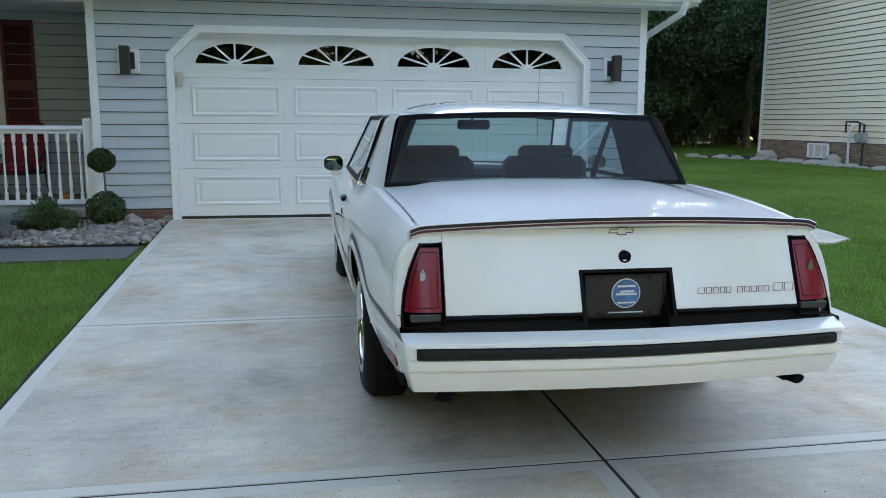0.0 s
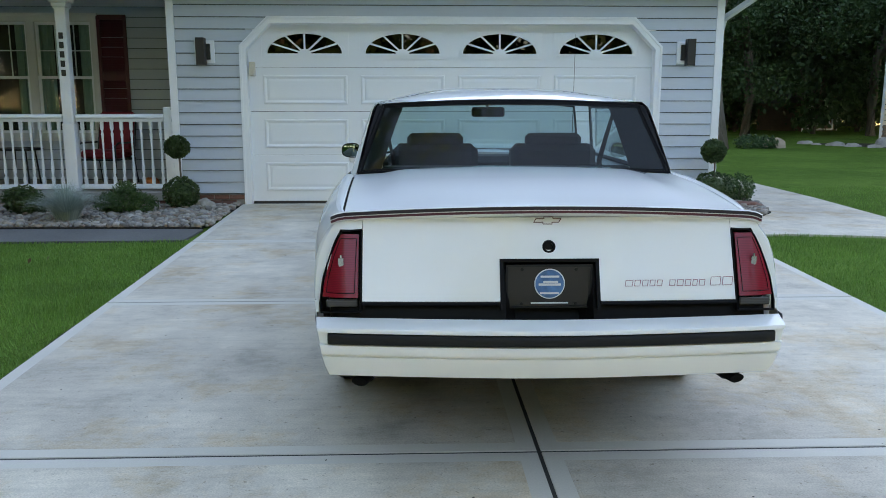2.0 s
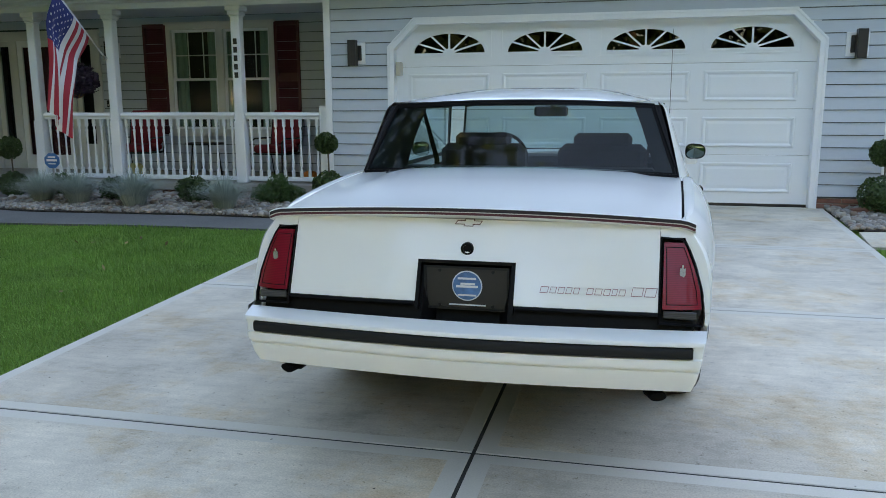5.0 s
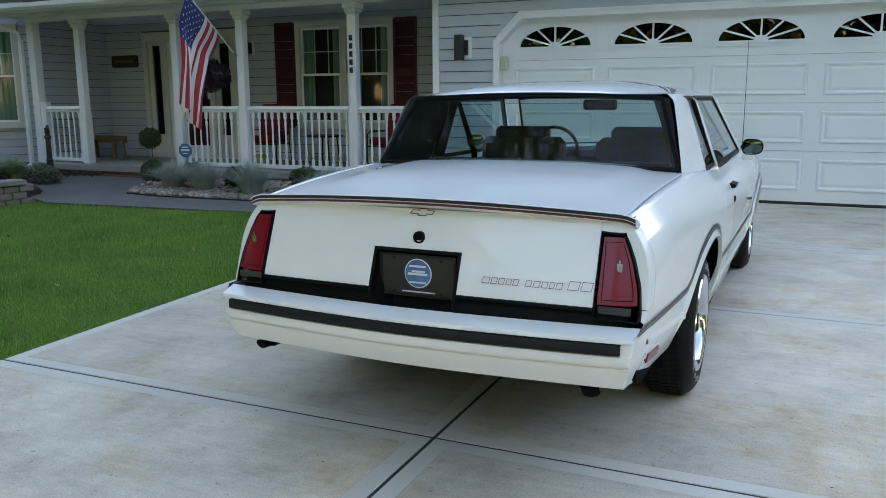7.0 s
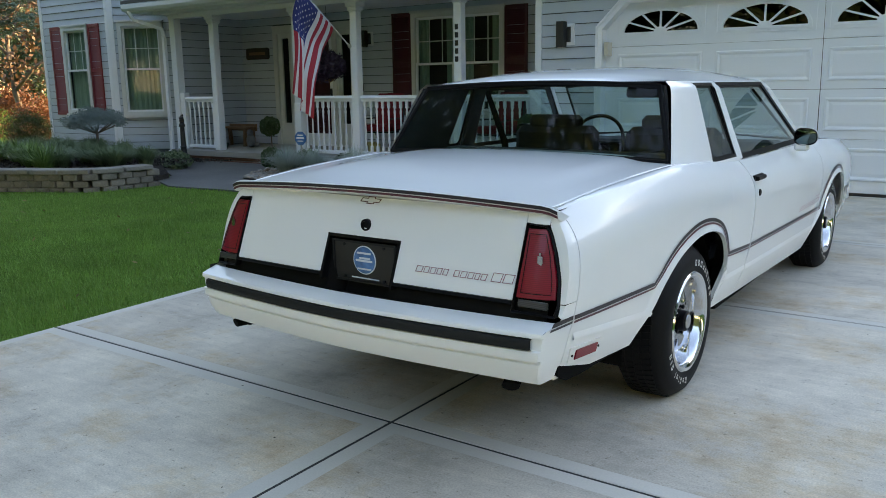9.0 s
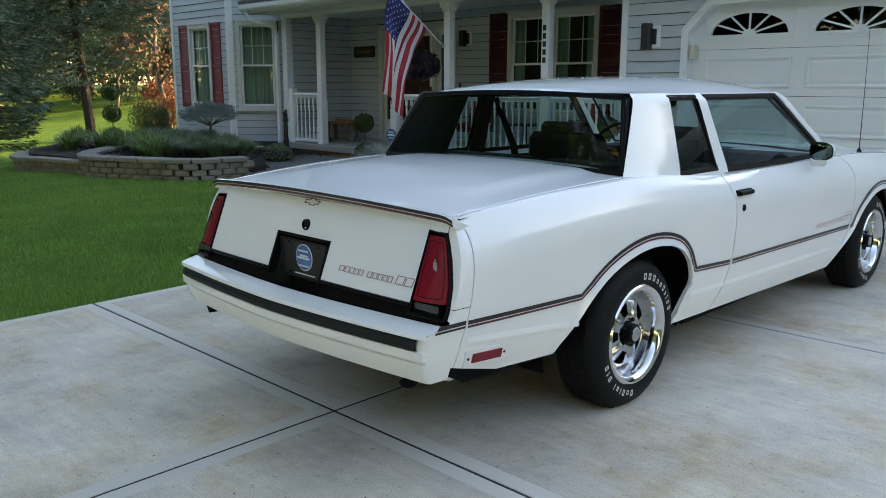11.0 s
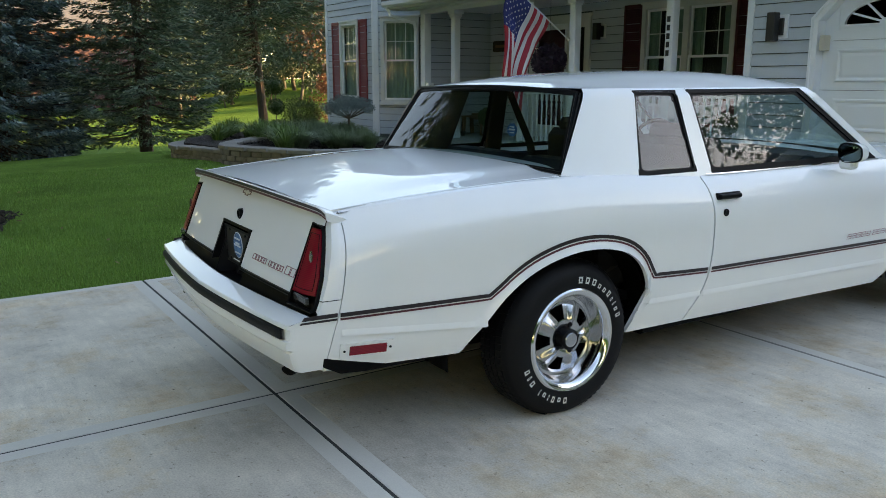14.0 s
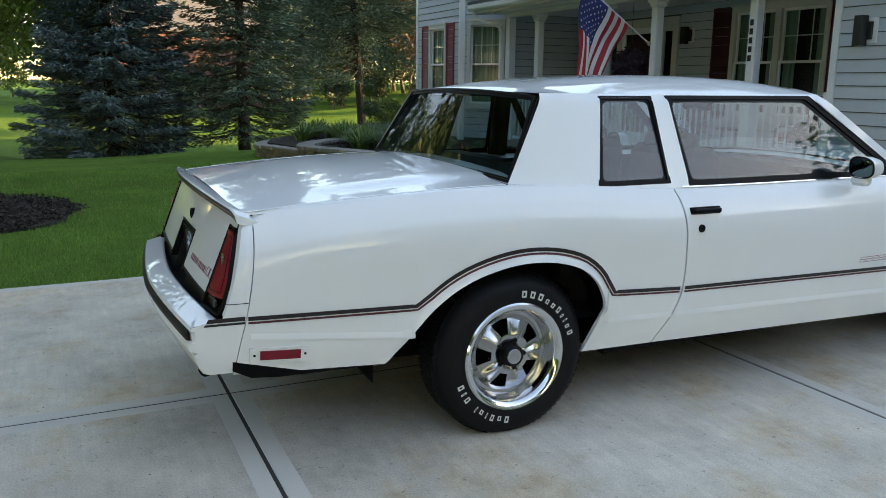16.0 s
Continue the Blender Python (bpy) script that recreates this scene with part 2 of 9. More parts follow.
def make_drive():
    bed = bmesh.new()
    n = 30
    ys = [SLAB_Y[0] - 0.02 + (SLAB_Y[-1] - SLAB_Y[0]) * i / n for i in range(n + 1)]
    grid(bed, [[(drive_left(y) + 0.002, y, -0.0045), (drive_right(y) - 0.002, y, -0.0045)] for y in ys], smooth=False)
    drive = tagged(mesh_ob("driveway", bed, JOINT), "pale broom-finished concrete driveway with dark joints", "driveway", kind="structure")
    for j, (y0, y1) in enumerate(zip(SLAB_Y, SLAB_Y[1:])):
        for side in (0, 1):
            bm = bmesh.new()
            g, e = 0.0060, 0.075
            rows = []
            m = 6
            for i in range(m + 1):
                y = y0 + g + (y1 - y0 - 2 * g) * i / m
                xa, xb = (drive_left(y), MID_X - g) if side == 0 else (MID_X + g, drive_right(y))
                rows.append((y, xa, xb))
            # trowelled border, a little lower than the brushed field
            yi0, yi1 = y0 + g + e, y1 - g - e
            outer = [(r[1], r[0]) for r in rows] + [(r[2], r[0]) for r in reversed(rows)]
            def inset(p):
                x, y = p
                xa, xb = (drive_left(y), MID_X - g) if side == 0 else (MID_X + g, drive_right(y))
                return (min(max(x, xa + e), xb - e), min(max(y, yi0), yi1))
            inner = [inset(p) for p in outer]
            lo = [bm.verts.new((x, y, -0.034)) for x, y in outer]
            sh = [bm.verts.new((x, y, -0.007)) for x, y in outer]
            def pull(p, d):
                x, y = p
                cx, cy = (rows[0][1] + rows[0][2]) / 2, (y0 + y1) / 2
                return (x + d * (1 if x < cx else -1), y + d * (1 if y < cy else -1))
            to = [bm.verts.new((*pull(p, 0.004), -0.001)) for p in outer]
            ti = [bm.verts.new((x, y, -0.001)) for x, y in inner]
            tf = [bm.verts.new((*pull(p, 0.004), 0.0)) for p in inner]
            k = len(outer)
            for i in range(k):
                q = (i + 1) % k
                for a, b, mi in ((lo, sh, 2), (sh, to, 1), (to, ti, 1), (ti, tf, 0)):
                    try:
                        bm.faces.new((a[q], a[i], b[i], b[q])).material_index = mi
                    except ValueError:
                        pass
            f = bm.faces.new(tf)
            bmesh.ops.remove_doubles(bm, verts=bm.verts[:], dist=0.0005)
            bmesh.ops.recalc_face_normals(bm, faces=bm.faces[:])
            part("slab", bm, [CONCRETE, CONC_EDGE, JOINT], drive)
    return drive


make_drive()


def flat_patch(name, outline, z0, z1, mat, label, category, bevel=0.0):
    bm = bmesh.new()
    prism(bm, outline, "z", z0, z1)
    return tagged(mesh_ob(name, bm, mat), label, category, kind="structure")


def lawn_edge(name, side, y0, y1):
    """The cut soil edge between the lawn and the slabs."""
    bm = bmesh.new()
    rows = []
    n = 60
    for i in range(n + 1):
        y = y0 + (y1 - y0) * i / n
        w = 0.045 + 0.012 * math.sin(y * 5.1) * math.sin(y * 2.3)
        x = drive_left(y) if side < 0 else drive_right(y)
        rows.append([(x + side * 0.001, y, -0.026), (x + side * w * 0.6, y, -0.024), (x + side * w, y, -0.034)])
    grid(bm, rows)
    return tagged(mesh_ob(name, bm, SOIL), "dark cut soil edge of the lawn along the driveway", "lawn edge", kind="structure")


lawn_edge("trim_lawn_edge_west", -1, -9.0, 7.9)
lawn_edge("trim_lawn_edge_east", 1, -9.0, 8.0)

# dark walk along the left bed to the porch steps, and the pale walk round the garage
flat_patch("front_walk", [(-1.56, 7.92), (-1.56, 8.66), (-3.4, 8.72), (-5.6, 8.62), (-6.35, 8.74), (-6.75, 9.3), (-6.9, 10.2), (-6.9, 10.62), (-9.75, 10.62), (-9.6, 9.7), (-8.9, 9.1), (-7.75, 8.55), (-7.3, 7.95), (-6.6, 7.62), (-5.4, 7.72), (-3.6, 7.88)],
           -0.034, -0.012, SLATE, "dark grey stamped concrete front walk", "path")
flat_patch("side_walk", [(3.93, 8.02), (4.6, 8.10), (5.2, 7.98), (5.75, 7.85), (6.15, 8.1), (6.3, 8.7), (6.4, 10.0), (6.5, 11.3), (6.55, 13.2), (6.7, 30), (5.65, 30), (5.6, 13.2), (5.35, 11.0), (5.15, 9.75), (4.6, 9.05), (4.05, 8.95)],
           -0.034, -0.010, CONCRETE, "pale concrete side walk curving round the garage", "path")

# ---- house ----
FRONT, GX0, GX1 = 10.80, -2.45, 4.80     # garage front wall
PORCH_BACK, PORCH_FLOOR, CEIL = 12.65, 0.17, 2.76
BOARD = 0.152


def clapboards(parent, axis, at, lo, hi, z0, z1, out, cuts=(), mat=None):
    """Lapped boards on a wall. axis 'x': the wall runs along x at y = at; 'y': along y at x = at. out: the outward sign.
    cuts: (lo, hi, z0, z1) openings that the boards stop at."""
    z = z0
    while z < z1 - 0.02:
        zt = min(z + BOARD, z1)
        spans = [(lo, hi)]
        for c0, c1, cz0, cz1 in cuts:
            if cz0 < (z + zt) / 2 < cz1:
                spans = [s for a, b in spans for s in ((a, min(b, c0)), (max(a, c1), b)) if s[1] - s[0] > 0.01]
        for a, b in spans:
            bm = bmesh.new()
            # a slit under each board bares the dark core as a shade line
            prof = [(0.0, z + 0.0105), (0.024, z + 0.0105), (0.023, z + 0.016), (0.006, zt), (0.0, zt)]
            if axis == "x":
                prism(bm, [(at + out * o, h) for o, h in prof], "x", a, b)
            else:
                pp = [(at + out * o, h) for o, h in prof]
                va, vb = [bm.verts.new((o, a, h)) for o, h in pp], [bm.verts.new((o, b, h)) for o, h in pp]
                bm.faces.new(va), bm.faces.new(vb[::-1])
                for i in range(5):
                    bm.faces.new((va[i], vb[i], vb[(i + 1) % 5], va[(i + 1) % 5]))
                bmesh.ops.recalc_face_normals(bm, faces=bm.faces[:])
            part("siding_board", bm, mat or SIDING, parent)
        z += BOARD


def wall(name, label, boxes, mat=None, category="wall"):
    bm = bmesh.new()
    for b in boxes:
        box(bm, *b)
    return tagged(mesh_ob(name, bm, mat or SHADE_CORE), label, category, kind="structure")


# garage front with its cut-cornered opening
OPX0, OPX1, OPZ, CH = -1.45, 3.91, 2.35, 0.32
gw = wall("wall_garage", "blue-grey lapped vinyl siding wall of the garage", [
    (GX0, OPX0, FRONT, FRONT + 0.16, 0.13, 2.80), (OPX1, GX1, FRONT, FRONT + 0.16, 0.13, 2.80), (OPX0, OPX1, FRONT, FRONT + 0.16, OPZ, 2.80)])
clapboards(gw, "x", FRONT, GX0 + 0.09, GX1 - 0.09, 0.14, 2.80, -1, cuts=[(-1.46, 3.92, 0, 2.06), (-1.36, 3.82, 2.06, 2.20), (-1.20, 3.66, 2.20, 2.37)])
for sgn, x in ((1, OPX0), (-1, OPX1)):
    bm = bmesh.new()
    prism(bm, [(x, OPZ - CH), (x + sgn * CH, OPZ), (x, OPZ)], "y", FRONT + 0.002, FRONT + 0.158)
    part("corner_fill", bm, WHITE, gw)


def trim_frame():
    """White casing round the garage opening, with cut corners."""
    bm = bmesh.new()
    def ring(d):
        k = 0.41 * d
        return [(OPX0 - d, 0.0), (OPX0 - d, OPZ - CH + k), (OPX0 + CH - k, OPZ + d), (OPX1 - CH + k, OPZ + d), (OPX1 + d, OPZ - CH + k), (OPX1 + d, 0.0)]
    a, b = ring(-0.004), ring(0.078)
    for i in range(5):
        prism(bm, [a[i], a[i + 1], b[i + 1], b[i]], "y", FRONT - 0.035, FRONT + 0.11)
    for i in range(5):
        c, d = ring(0.055), ring(0.085)
        prism(bm, [c[i], c[i + 1], d[i + 1], d[i]], "y", FRONT - 0.05, FRONT - 0.034)
    return tagged(mesh_ob("trim_garage_door", bm, WHITE), "white cut-cornered casing round the garage door", "trim", kind="structure")


trim_frame()


def garage_door():
    d = thing("garage_door", "closed white raised-panel garage door with four sunburst windows", "garage door", kind="")
    Y = FRONT + 0.11
    sec = [(0.02, 0.645), (0.65, 1.22), (1.225, 1.795), (1.80, 2.39)]
    cx = [-0.71, 0.577, 1.864, 3.15]
    for i, (z0, z1) in enumerate(sec):
        bm = bmesh.new()
        if i < 3:
            box(bm, OPX0 - 0.03, OPX1 + 0.03, Y, Y + 0.05, z0, z1)
            s = part("door_section", bm, DOOR_WHITE, d)
            for c in cx:
                p = bmesh.new()
                x0, x1, a, b = c - 0.555, c + 0.555, z1 - 0.475, z1 - 0.095
                rings = [(0, 0.0), (0.010, -0.016), (0.026, -0.016), (0.050, -0.001), (0.085, -0.007)]
                vs = [[p.verts.new((x, Y + o - 0.002, z)) for x, z in ((x0 + k, a + k), (x1 - k, a + k), (x1 - k, b - k), (x0 + k, b - k))] for k, o in rings]
                for r, q in zip(vs, vs[1:]):
                    for j in range(4):
                        p.faces.new((r[j], r[(j + 1) % 4], q[(j + 1) % 4], q[j]))
                p.faces.new(vs[-1])
                bmesh.ops.recalc_face_normals(p, faces=p.faces[:])
                part("raised_panel", p, DOOR_WHITE, s)
        else:
            half, zb, ht = 0.49, 1.975, 0.255
            # section with four half-elliptic openings
            arc = [(math.cos(math.pi * k / 20), math.sin(math.pi * k / 20)) for k in range(21)]
            box(bm, OPX0 - 0.03, OPX1 + 0.03, Y, Y + 0.05, z0, zb)
            edges = [OPX0 - 0.03] + [v for c in cx for v in (c - half, c + half)] + [OPX1 + 0.03]
            for a, b in zip(edges[0::2], edges[1::2]):
                box(bm, a, b, Y, Y + 0.05, zb, z1)
            for c in cx:
                prev = None
                for u, v in arc:
                    lo = bm.verts.new((c + half * u, Y, zb + ht * v)), bm.verts.new((c + half * u, Y + 0.05, zb + ht * v))
                    hi = bm.verts.new((c + half * u, Y, z1)), bm.verts.new((c + half * u, Y + 0.05, z1))
                    if prev:
                        bm.faces.new((prev[0][0], lo[0], hi[0], prev[1][0]))
                        bm.faces.new((prev[0][1], prev[0][0], lo[0], lo[1])) if True else None
                    prev = (lo, hi)
            bmesh.ops.recalc_face_normals(bm, faces=bm.faces[:])
            s = part("door_section", bm, DOOR_WHITE, d)
            for c in cx:
                w = bmesh.new()
                prism(w, [(c + half * u, zb + ht * v) for u, v in arc], "y", Y + 0.026, Y + 0.032)
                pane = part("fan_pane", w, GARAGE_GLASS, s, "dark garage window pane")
                r = bmesh.new()
                for a0, a1 in zip(arc, arc[1:]):
                    for k0, k1, y0 in ((1.0, 1.09, Y - 0.012),):
                        prism(r, [(c + half * a0[0] * k0, zb + ht * a0[1] * k0), (c + half * a1[0] * k0, zb + ht * a1[1] * k0), (c + half * a1[0] * k1, zb + ht * a1[1] * (k1 + 0.05)), (c + half * a0[0] * k1, zb + ht * a0[1] * (k1 + 0.05))], "y", y0, Y + 0.02)
                box(r, c - half * 1.09, c + half * 1.09, Y - 0.012, Y + 0.02, zb - 0.03, zb)
                for k in range(1, 6):
                    a = math.pi * k / 6
                    dx, dz = half * math.cos(a), ht * math.sin(a)
                    L = math.hypot(dx, dz)
                    nx, nz = -dz / L * 0.011, dx / L * 0.011
                    s0 = 0.14
                    prism(r, [(c + dx * s0 - nx, zb + dz * s0 - nz), (c + dx - nx, zb + dz - nz), (c + dx + nx, zb + dz + nz), (c + dx * s0 + nx, zb + dz * s0 + nz)], "y", Y + 0.004, Y + 0.024)
                hub = [(c + 0.085 * u, zb + 0.06 * v) for u, v in arc]
                prism(r, hub, "y", Y + 0.002, Y + 0.025)
                part("sunburst_muntin", r, DOOR_WHITE, s)
                # rectangular moulding round the fan
                q = bmesh.new()
                for x0, x1, a, b in ((c - 0.58, c + 0.58, 1.905, 1.925), (c - 0.58, c + 0.58, 2.255, 2.275), (c - 0.58, c - 0.56, 1.926, 2.254), (c + 0.56, c + 0.58, 1.926, 2.254)):
                    box(q, x0, x1, Y - 0.010, Y, a, b)
                part("window_moulding", q, DOOR_WHITE, s)
    b = bmesh.new()
    box(b, OPX0, OPX1, Y - 0.01, Y + 0.04, 0.001, 0.03)
    part("bottom_seal", b, BLACK, d, "black rubber bottom seal")
    k = bmesh.new()
    box(k, OPX0 + 0.035, OPX0 + 0.095, FRONT - 0.04, FRONT + 0.10, 1.68, 1.86, bevel=0.008)
    part("keypad", k, PLASTIC_BEIGE, d, "beige keypad box")
    return d


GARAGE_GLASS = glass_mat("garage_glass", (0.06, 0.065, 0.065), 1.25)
PLASTIC_BEIGE = grainy("beige_plastic", (0.55, 0.52, 0.44), 0.5, vary=0.05)
garage_door()
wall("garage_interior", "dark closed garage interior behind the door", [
    (GX0 + 0.1, GX1 - 0.1, 17.0, 17.1, 0, 2.8), (GX0 + 0.1, GX0 + 0.2, FRONT + 0.2, 17.0, 0, 2.8), (GX0 + 0.2, GX1 - 0.2, FRONT + 0.2, 17, -0.02, 0.0)], UNLIT_IN)

# corner boards
for x0, x1 in ((GX0, GX0 + 0.095), (GX1 - 0.095, GX1)):
    bm = bmesh.new()
    box(bm, x0, x1, FRONT - 0.028, FRONT + 0.0, 0.13, 2.80)
    tagged(mesh_ob("trim_corner_board", bm, WHITE), "white corner board of the garage wall", "trim", kind="structure")
ge = wall("wall_garage_side", "blue-grey siding side wall of the garage", [(GX1 - 0.16, GX1, FRONT + 0.16, 18.8, 0.0, 2.80)])
clapboards(ge, "y", GX1, FRONT, 18.8, 0.14, 2.80, 1)
gl = wall("wall_garage_west", "blue-grey siding garage wall beside the porch", [(GX0, GX0 + 0.16, FRONT + 0.16, PORCH_BACK + 0.1, 0.0, 2.80)])
clapboards(gl, "y", GX0, FRONT + 0.02, PORCH_BACK, PORCH_FLOOR, 2.76, -1)

# brick footings
BRICK_ME = None


def brick_course(parent, axis, at, lo, hi, z0, rows, out, length=0.20, height=0.058):
    global BRICK_ME
    if BRICK_ME is None:
        b = box_bm(-0.095, 0.095, -0.02, 0.02, -0.026, 0.026, bevel=0.004)
        BRICK_ME = bpy.data.meshes.new("brick")
        b.to_mesh(BRICK_ME)
        b.free()
        BRICK_ME.materials.append(BRICK)
    for r in range(rows):
        p = lo + 0.1 - (0.1 if r % 2 else 0.0)
        while p < hi - 0.05:
            o = new("brick", BRICK_ME)
            o.parent = parent
            z = z0 + 0.03 + r * (height + 0.008)
            if axis == "x":
                o.matrix_world = pose(max(lo + 0.095, min(p, hi - 0.095)), at + out * 0.004, z)
            else:
                o.matrix_world = pose(at + out * 0.004, max(lo + 0.095, min(p, hi - 0.095)), z, 0, 0, 90)
            p += length


for lo, hi in ((GX0, OPX0 - 0.08), (OPX1 + 0.08, GX1)):
    f = wall("brick_footing", "red-brown brick footing under the garage siding", [(lo, hi, FRONT + 0.005, FRONT + 0.16, -0.05, 0.13)], MORTAR)
    brick_course(f, "x", FRONT + 0.01, lo, hi, -0.0, 2, -1)

# ---- porch ----
PX0 = -10.55
pf = wall("porch_floor", "grey concrete porch floor with a brick face", [(PX0, GX0, 10.66, PORCH_BACK, PORCH_FLOOR - 0.10, PORCH_FLOOR), (PX0, GX0, 10.72, PORCH_BACK, -0.05, PORCH_FLOOR - 0.10)], PORCH_STONE, "porch")
brick_course(pf, "x", 10.72, PX0, GX0, -0.06, 2, -1)
pb = wall("wall_porch_back", "blue-grey siding wall at the back of the porch", [
    (PX0, -9.55, PORCH_BACK, PORCH_BACK + 0.16, 0, 2.95), (-7.35, -5.93, PORCH_BACK, PORCH_BACK + 0.16, 0, 2.95), (-4.09, GX0, PORCH_BACK, PORCH_BACK + 0.16, 0, 2.95),
    (-9.55, -7.35, PORCH_BACK, PORCH_BACK + 0.16, 2.50, 2.95), (-5.93, -4.09, PORCH_BACK, PORCH_BACK + 0.16, 2.56, 2.95), (-5.93, -4.09, PORCH_BACK, PORCH_BACK + 0.16, 0, 0.88)])
clapboards(pb, "x", PORCH_BACK, PX0, GX0, PORCH_FLOOR, 2.76, -1, cuts=[(-9.60, -7.30, 0, 2.55), (-6.0, -4.02, 0.82, 2.62)])
pw = wall("wall_porch_side", "blue-grey siding side wall of the porch", [(PX0 - 0.16, PX0, 11.0, PORCH_BACK + 0.1, 0, 2.95)])
clapboards(pw, "y", PX0, 11.0, PORCH_BACK, PORCH_FLOOR, 2.76, 1)
tagged(mesh_ob("ceiling_porch", box_bm(PX0 - 0.2, GX0 + 0.02, 10.62, PORCH_BACK + 0.1, CEIL, CEIL + 0.05), WHITE), "white porch ceiling", "ceiling", kind="structure")
tagged(mesh_ob("trim_porch_beam", box_bm(PX0 - 0.05, GX0 + 0.02, 10.84, 11.04, 2.68, CEIL), WHITE), "white porch beam over the posts", "trim", kind="structure")


def eave(name, x0, x1, y0, label, z=2.80):
    """Soffit, fascia and gutter along an eave."""
    bm = bmesh.new()
    box(bm, x0, x1, y0, FRONT + 0.17, z, z + 0.02)
    box(bm, x0, x1, y0 - 0.02, y0, z - 0.01, z + 0.16)
    e = tagged(mesh_ob(name, bm, WHITE), label, "trim", kind="structure")
    g = bmesh.new()
    prof = [(y0 - 0.021, z + 0.14), (y0 - 0.021, z + 0.03), (y0 - 0.085, z + 0.03), (y0 - 0.115, z + 0.075), (y0 - 0.115, z + 0.145), (y0 - 0.105, z + 0.145), (y0 - 0.105, z + 0.075), (y0 - 0.08, z + 0.04), (y0 - 0.03, z + 0.04), (y0 - 0.03, z + 0.14)]
    prism(g, prof, "x", x0, x1)
    part("gutter", g, WHITE, e)
    return e


eave("trim_garage_eave", GX0 - 0.02, GX1 + 0.55, 10.42, "white soffit, fascia and gutter of the garage")
eave("trim_porch_eave", PX0 - 0.75, GX0 - 0.02, 10.42, "white soffit, fascia and gutter of the porch")


def roof_block(name, x0, x1, y0, ym, y1, ze, zr, label):
    bm = bmesh.new()
    for a, b in (((y0, ze), (ym, zr)), ((ym, zr), (y1, ze))):
        prism(bm, [a, b, (b[0], b[1] + 0.06), (a[0], a[1] + 0.06)], "x", x0, x1)
    for x in (x0 + 0.4, x1 - 0.4):
        prism(bm, [(y0 + 0.4, ze - 0.02), (y1 - 0.4, ze - 0.02), (ym, zr)], "x", x - 0.08, x + 0.08)
    return tagged(mesh_ob(name, bm, ROOF), label, "roof", kind="structure")


# unseen roofs and upper storey, raised to keep sun off the drive
roof_block("roof_garage", GX0 - 0.1, GX1 + 0.55, 10.30, 14.7, 19.2, 2.96, 5.0, "unseen garage roof, sized to shade the drive")
bm = bmesh.new()
prism(bm, [(10.30, 2.96), (13.0, 3.85), (13.0, 3.91), (10.30, 3.02)], "x", PX0 - 0.75, GX0 - 0.1)
tagged(mesh_ob("roof_porch", bm, ROOF), "dark shingled porch roof", "roof", kind="structure")
wall("wall_upper", "unseen blue-grey upper storey walls, added to block the sun", mat=SIDING, boxes=[
    (-15.0, GX0, PORCH_BACK + 0.17, PORCH_BACK + 0.33, 2.9, 5.4), (GX0 - 0.16, GX0, PORCH_BACK + 0.3, 20, 2.9, 5.4), (-15.0, -14.84, 11.5, 20, 0, 5.4), (-14.84, GX0, 20, 20.16, 0, 5.4), (-9.0, -8.8, PORCH_BACK + 0.3, 20, 0, 2.9)])
roof_block("roof_main", -15.4, GX0 + 0.5, 12.2, 16.4, 20.7, 5.4, 7.8, "unseen main roof, added to block the sun")

# ---- bay at the west end ----
BAYX0, BAYX1, BAYY = -14.80, -12.28, 10.65
FX1, FY1 = -11.30, 11.42                  # far end of the angled face
by = wall("wall_bay", "blue-grey siding front of the bay", [
    (BAYX0, -13.93, BAYY, BAYY + 0.14, 0, 5.4), (-13.03, BAYX1, BAYY, BAYY + 0.14, 0, 5.4), (-13.93, -13.03, BAYY, BAYY + 0.14, 2.64, 5.4), (-13.93, -13.03, BAYY, BAYY + 0.14, 0, 0.88)])
clapboards(by, "x", BAYY, BAYX0, BAYX1 - 0.06, 0.10, 4.0, -1, cuts=[(-13.98, -12.98, 0.83, 2.70)])
ANG = math.degrees(math.atan2(FY1 - BAYY, FX1 - BAYX1))
FLEN = math.hypot(FY1 - BAYY, FX1 - BAYX1)
bf = wall("wall_bay_side", "blue-grey siding angled side of the bay", [
    (0, 0.20, 0, 0.12, 0, 5.4), (1.06, FLEN, 0, 0.12, 0, 5.4), (0.20, 1.06, 0, 0.12, 2.66, 5.4), (0.20, 1.06, 0, 0.12, 0, 0.86)])
clapboards(bf, "x", 0.0, 0.06, FLEN, 0.10, 4.0, -1, cuts=[(0.15, 1.11, 0.81, 2.72)])
bf.matrix_world = pose(BAYX1, BAYY, 0, 0, 0, ANG)
br = wall("wall_bay_return", "blue-grey siding wall between bay and porch", [(FX1 - 0.05, PX0 - 0.06, FY1, FY1 + 0.14, 0, 5.4)])
clapboards(br, "x", FY1, FX1 - 0.02, PX0 - 0.06, 0.10, 2.80, -1)
wall("wall_bay_west", "blue-grey siding west side of the bay", [(BAYX0, BAYX0 + 0.14, BAYY + 0.14, 20, 0, 5.4)])
bm = bmesh.new()
prism(bm, [(BAYX1 - 0.08, BAYY - 0.03), (BAYX1 + 0.01, BAYY - 0.03), (BAYX1 + 0.10, BAYY + 0.04), (BAYX1 + 0.08, BAYY + 0.065), (BAYX1, BAYY - 0.001), (BAYX1 - 0.08, BAYY - 0.001)], "z", 0.05, 5.4)
tagged(mesh_ob("trim_bay_corner", bm, WHITE), "white corner board of the bay", "trim", kind="structure")
tagged(mesh_ob("trim_bay_left", box_bm(BAYX0 - 0.01, BAYX0 + 0.08, BAYY - 0.03, BAYY - 0.001, 0.05, 5.4), WHITE), "white corner board at the end of the bay", "trim", kind="structure")


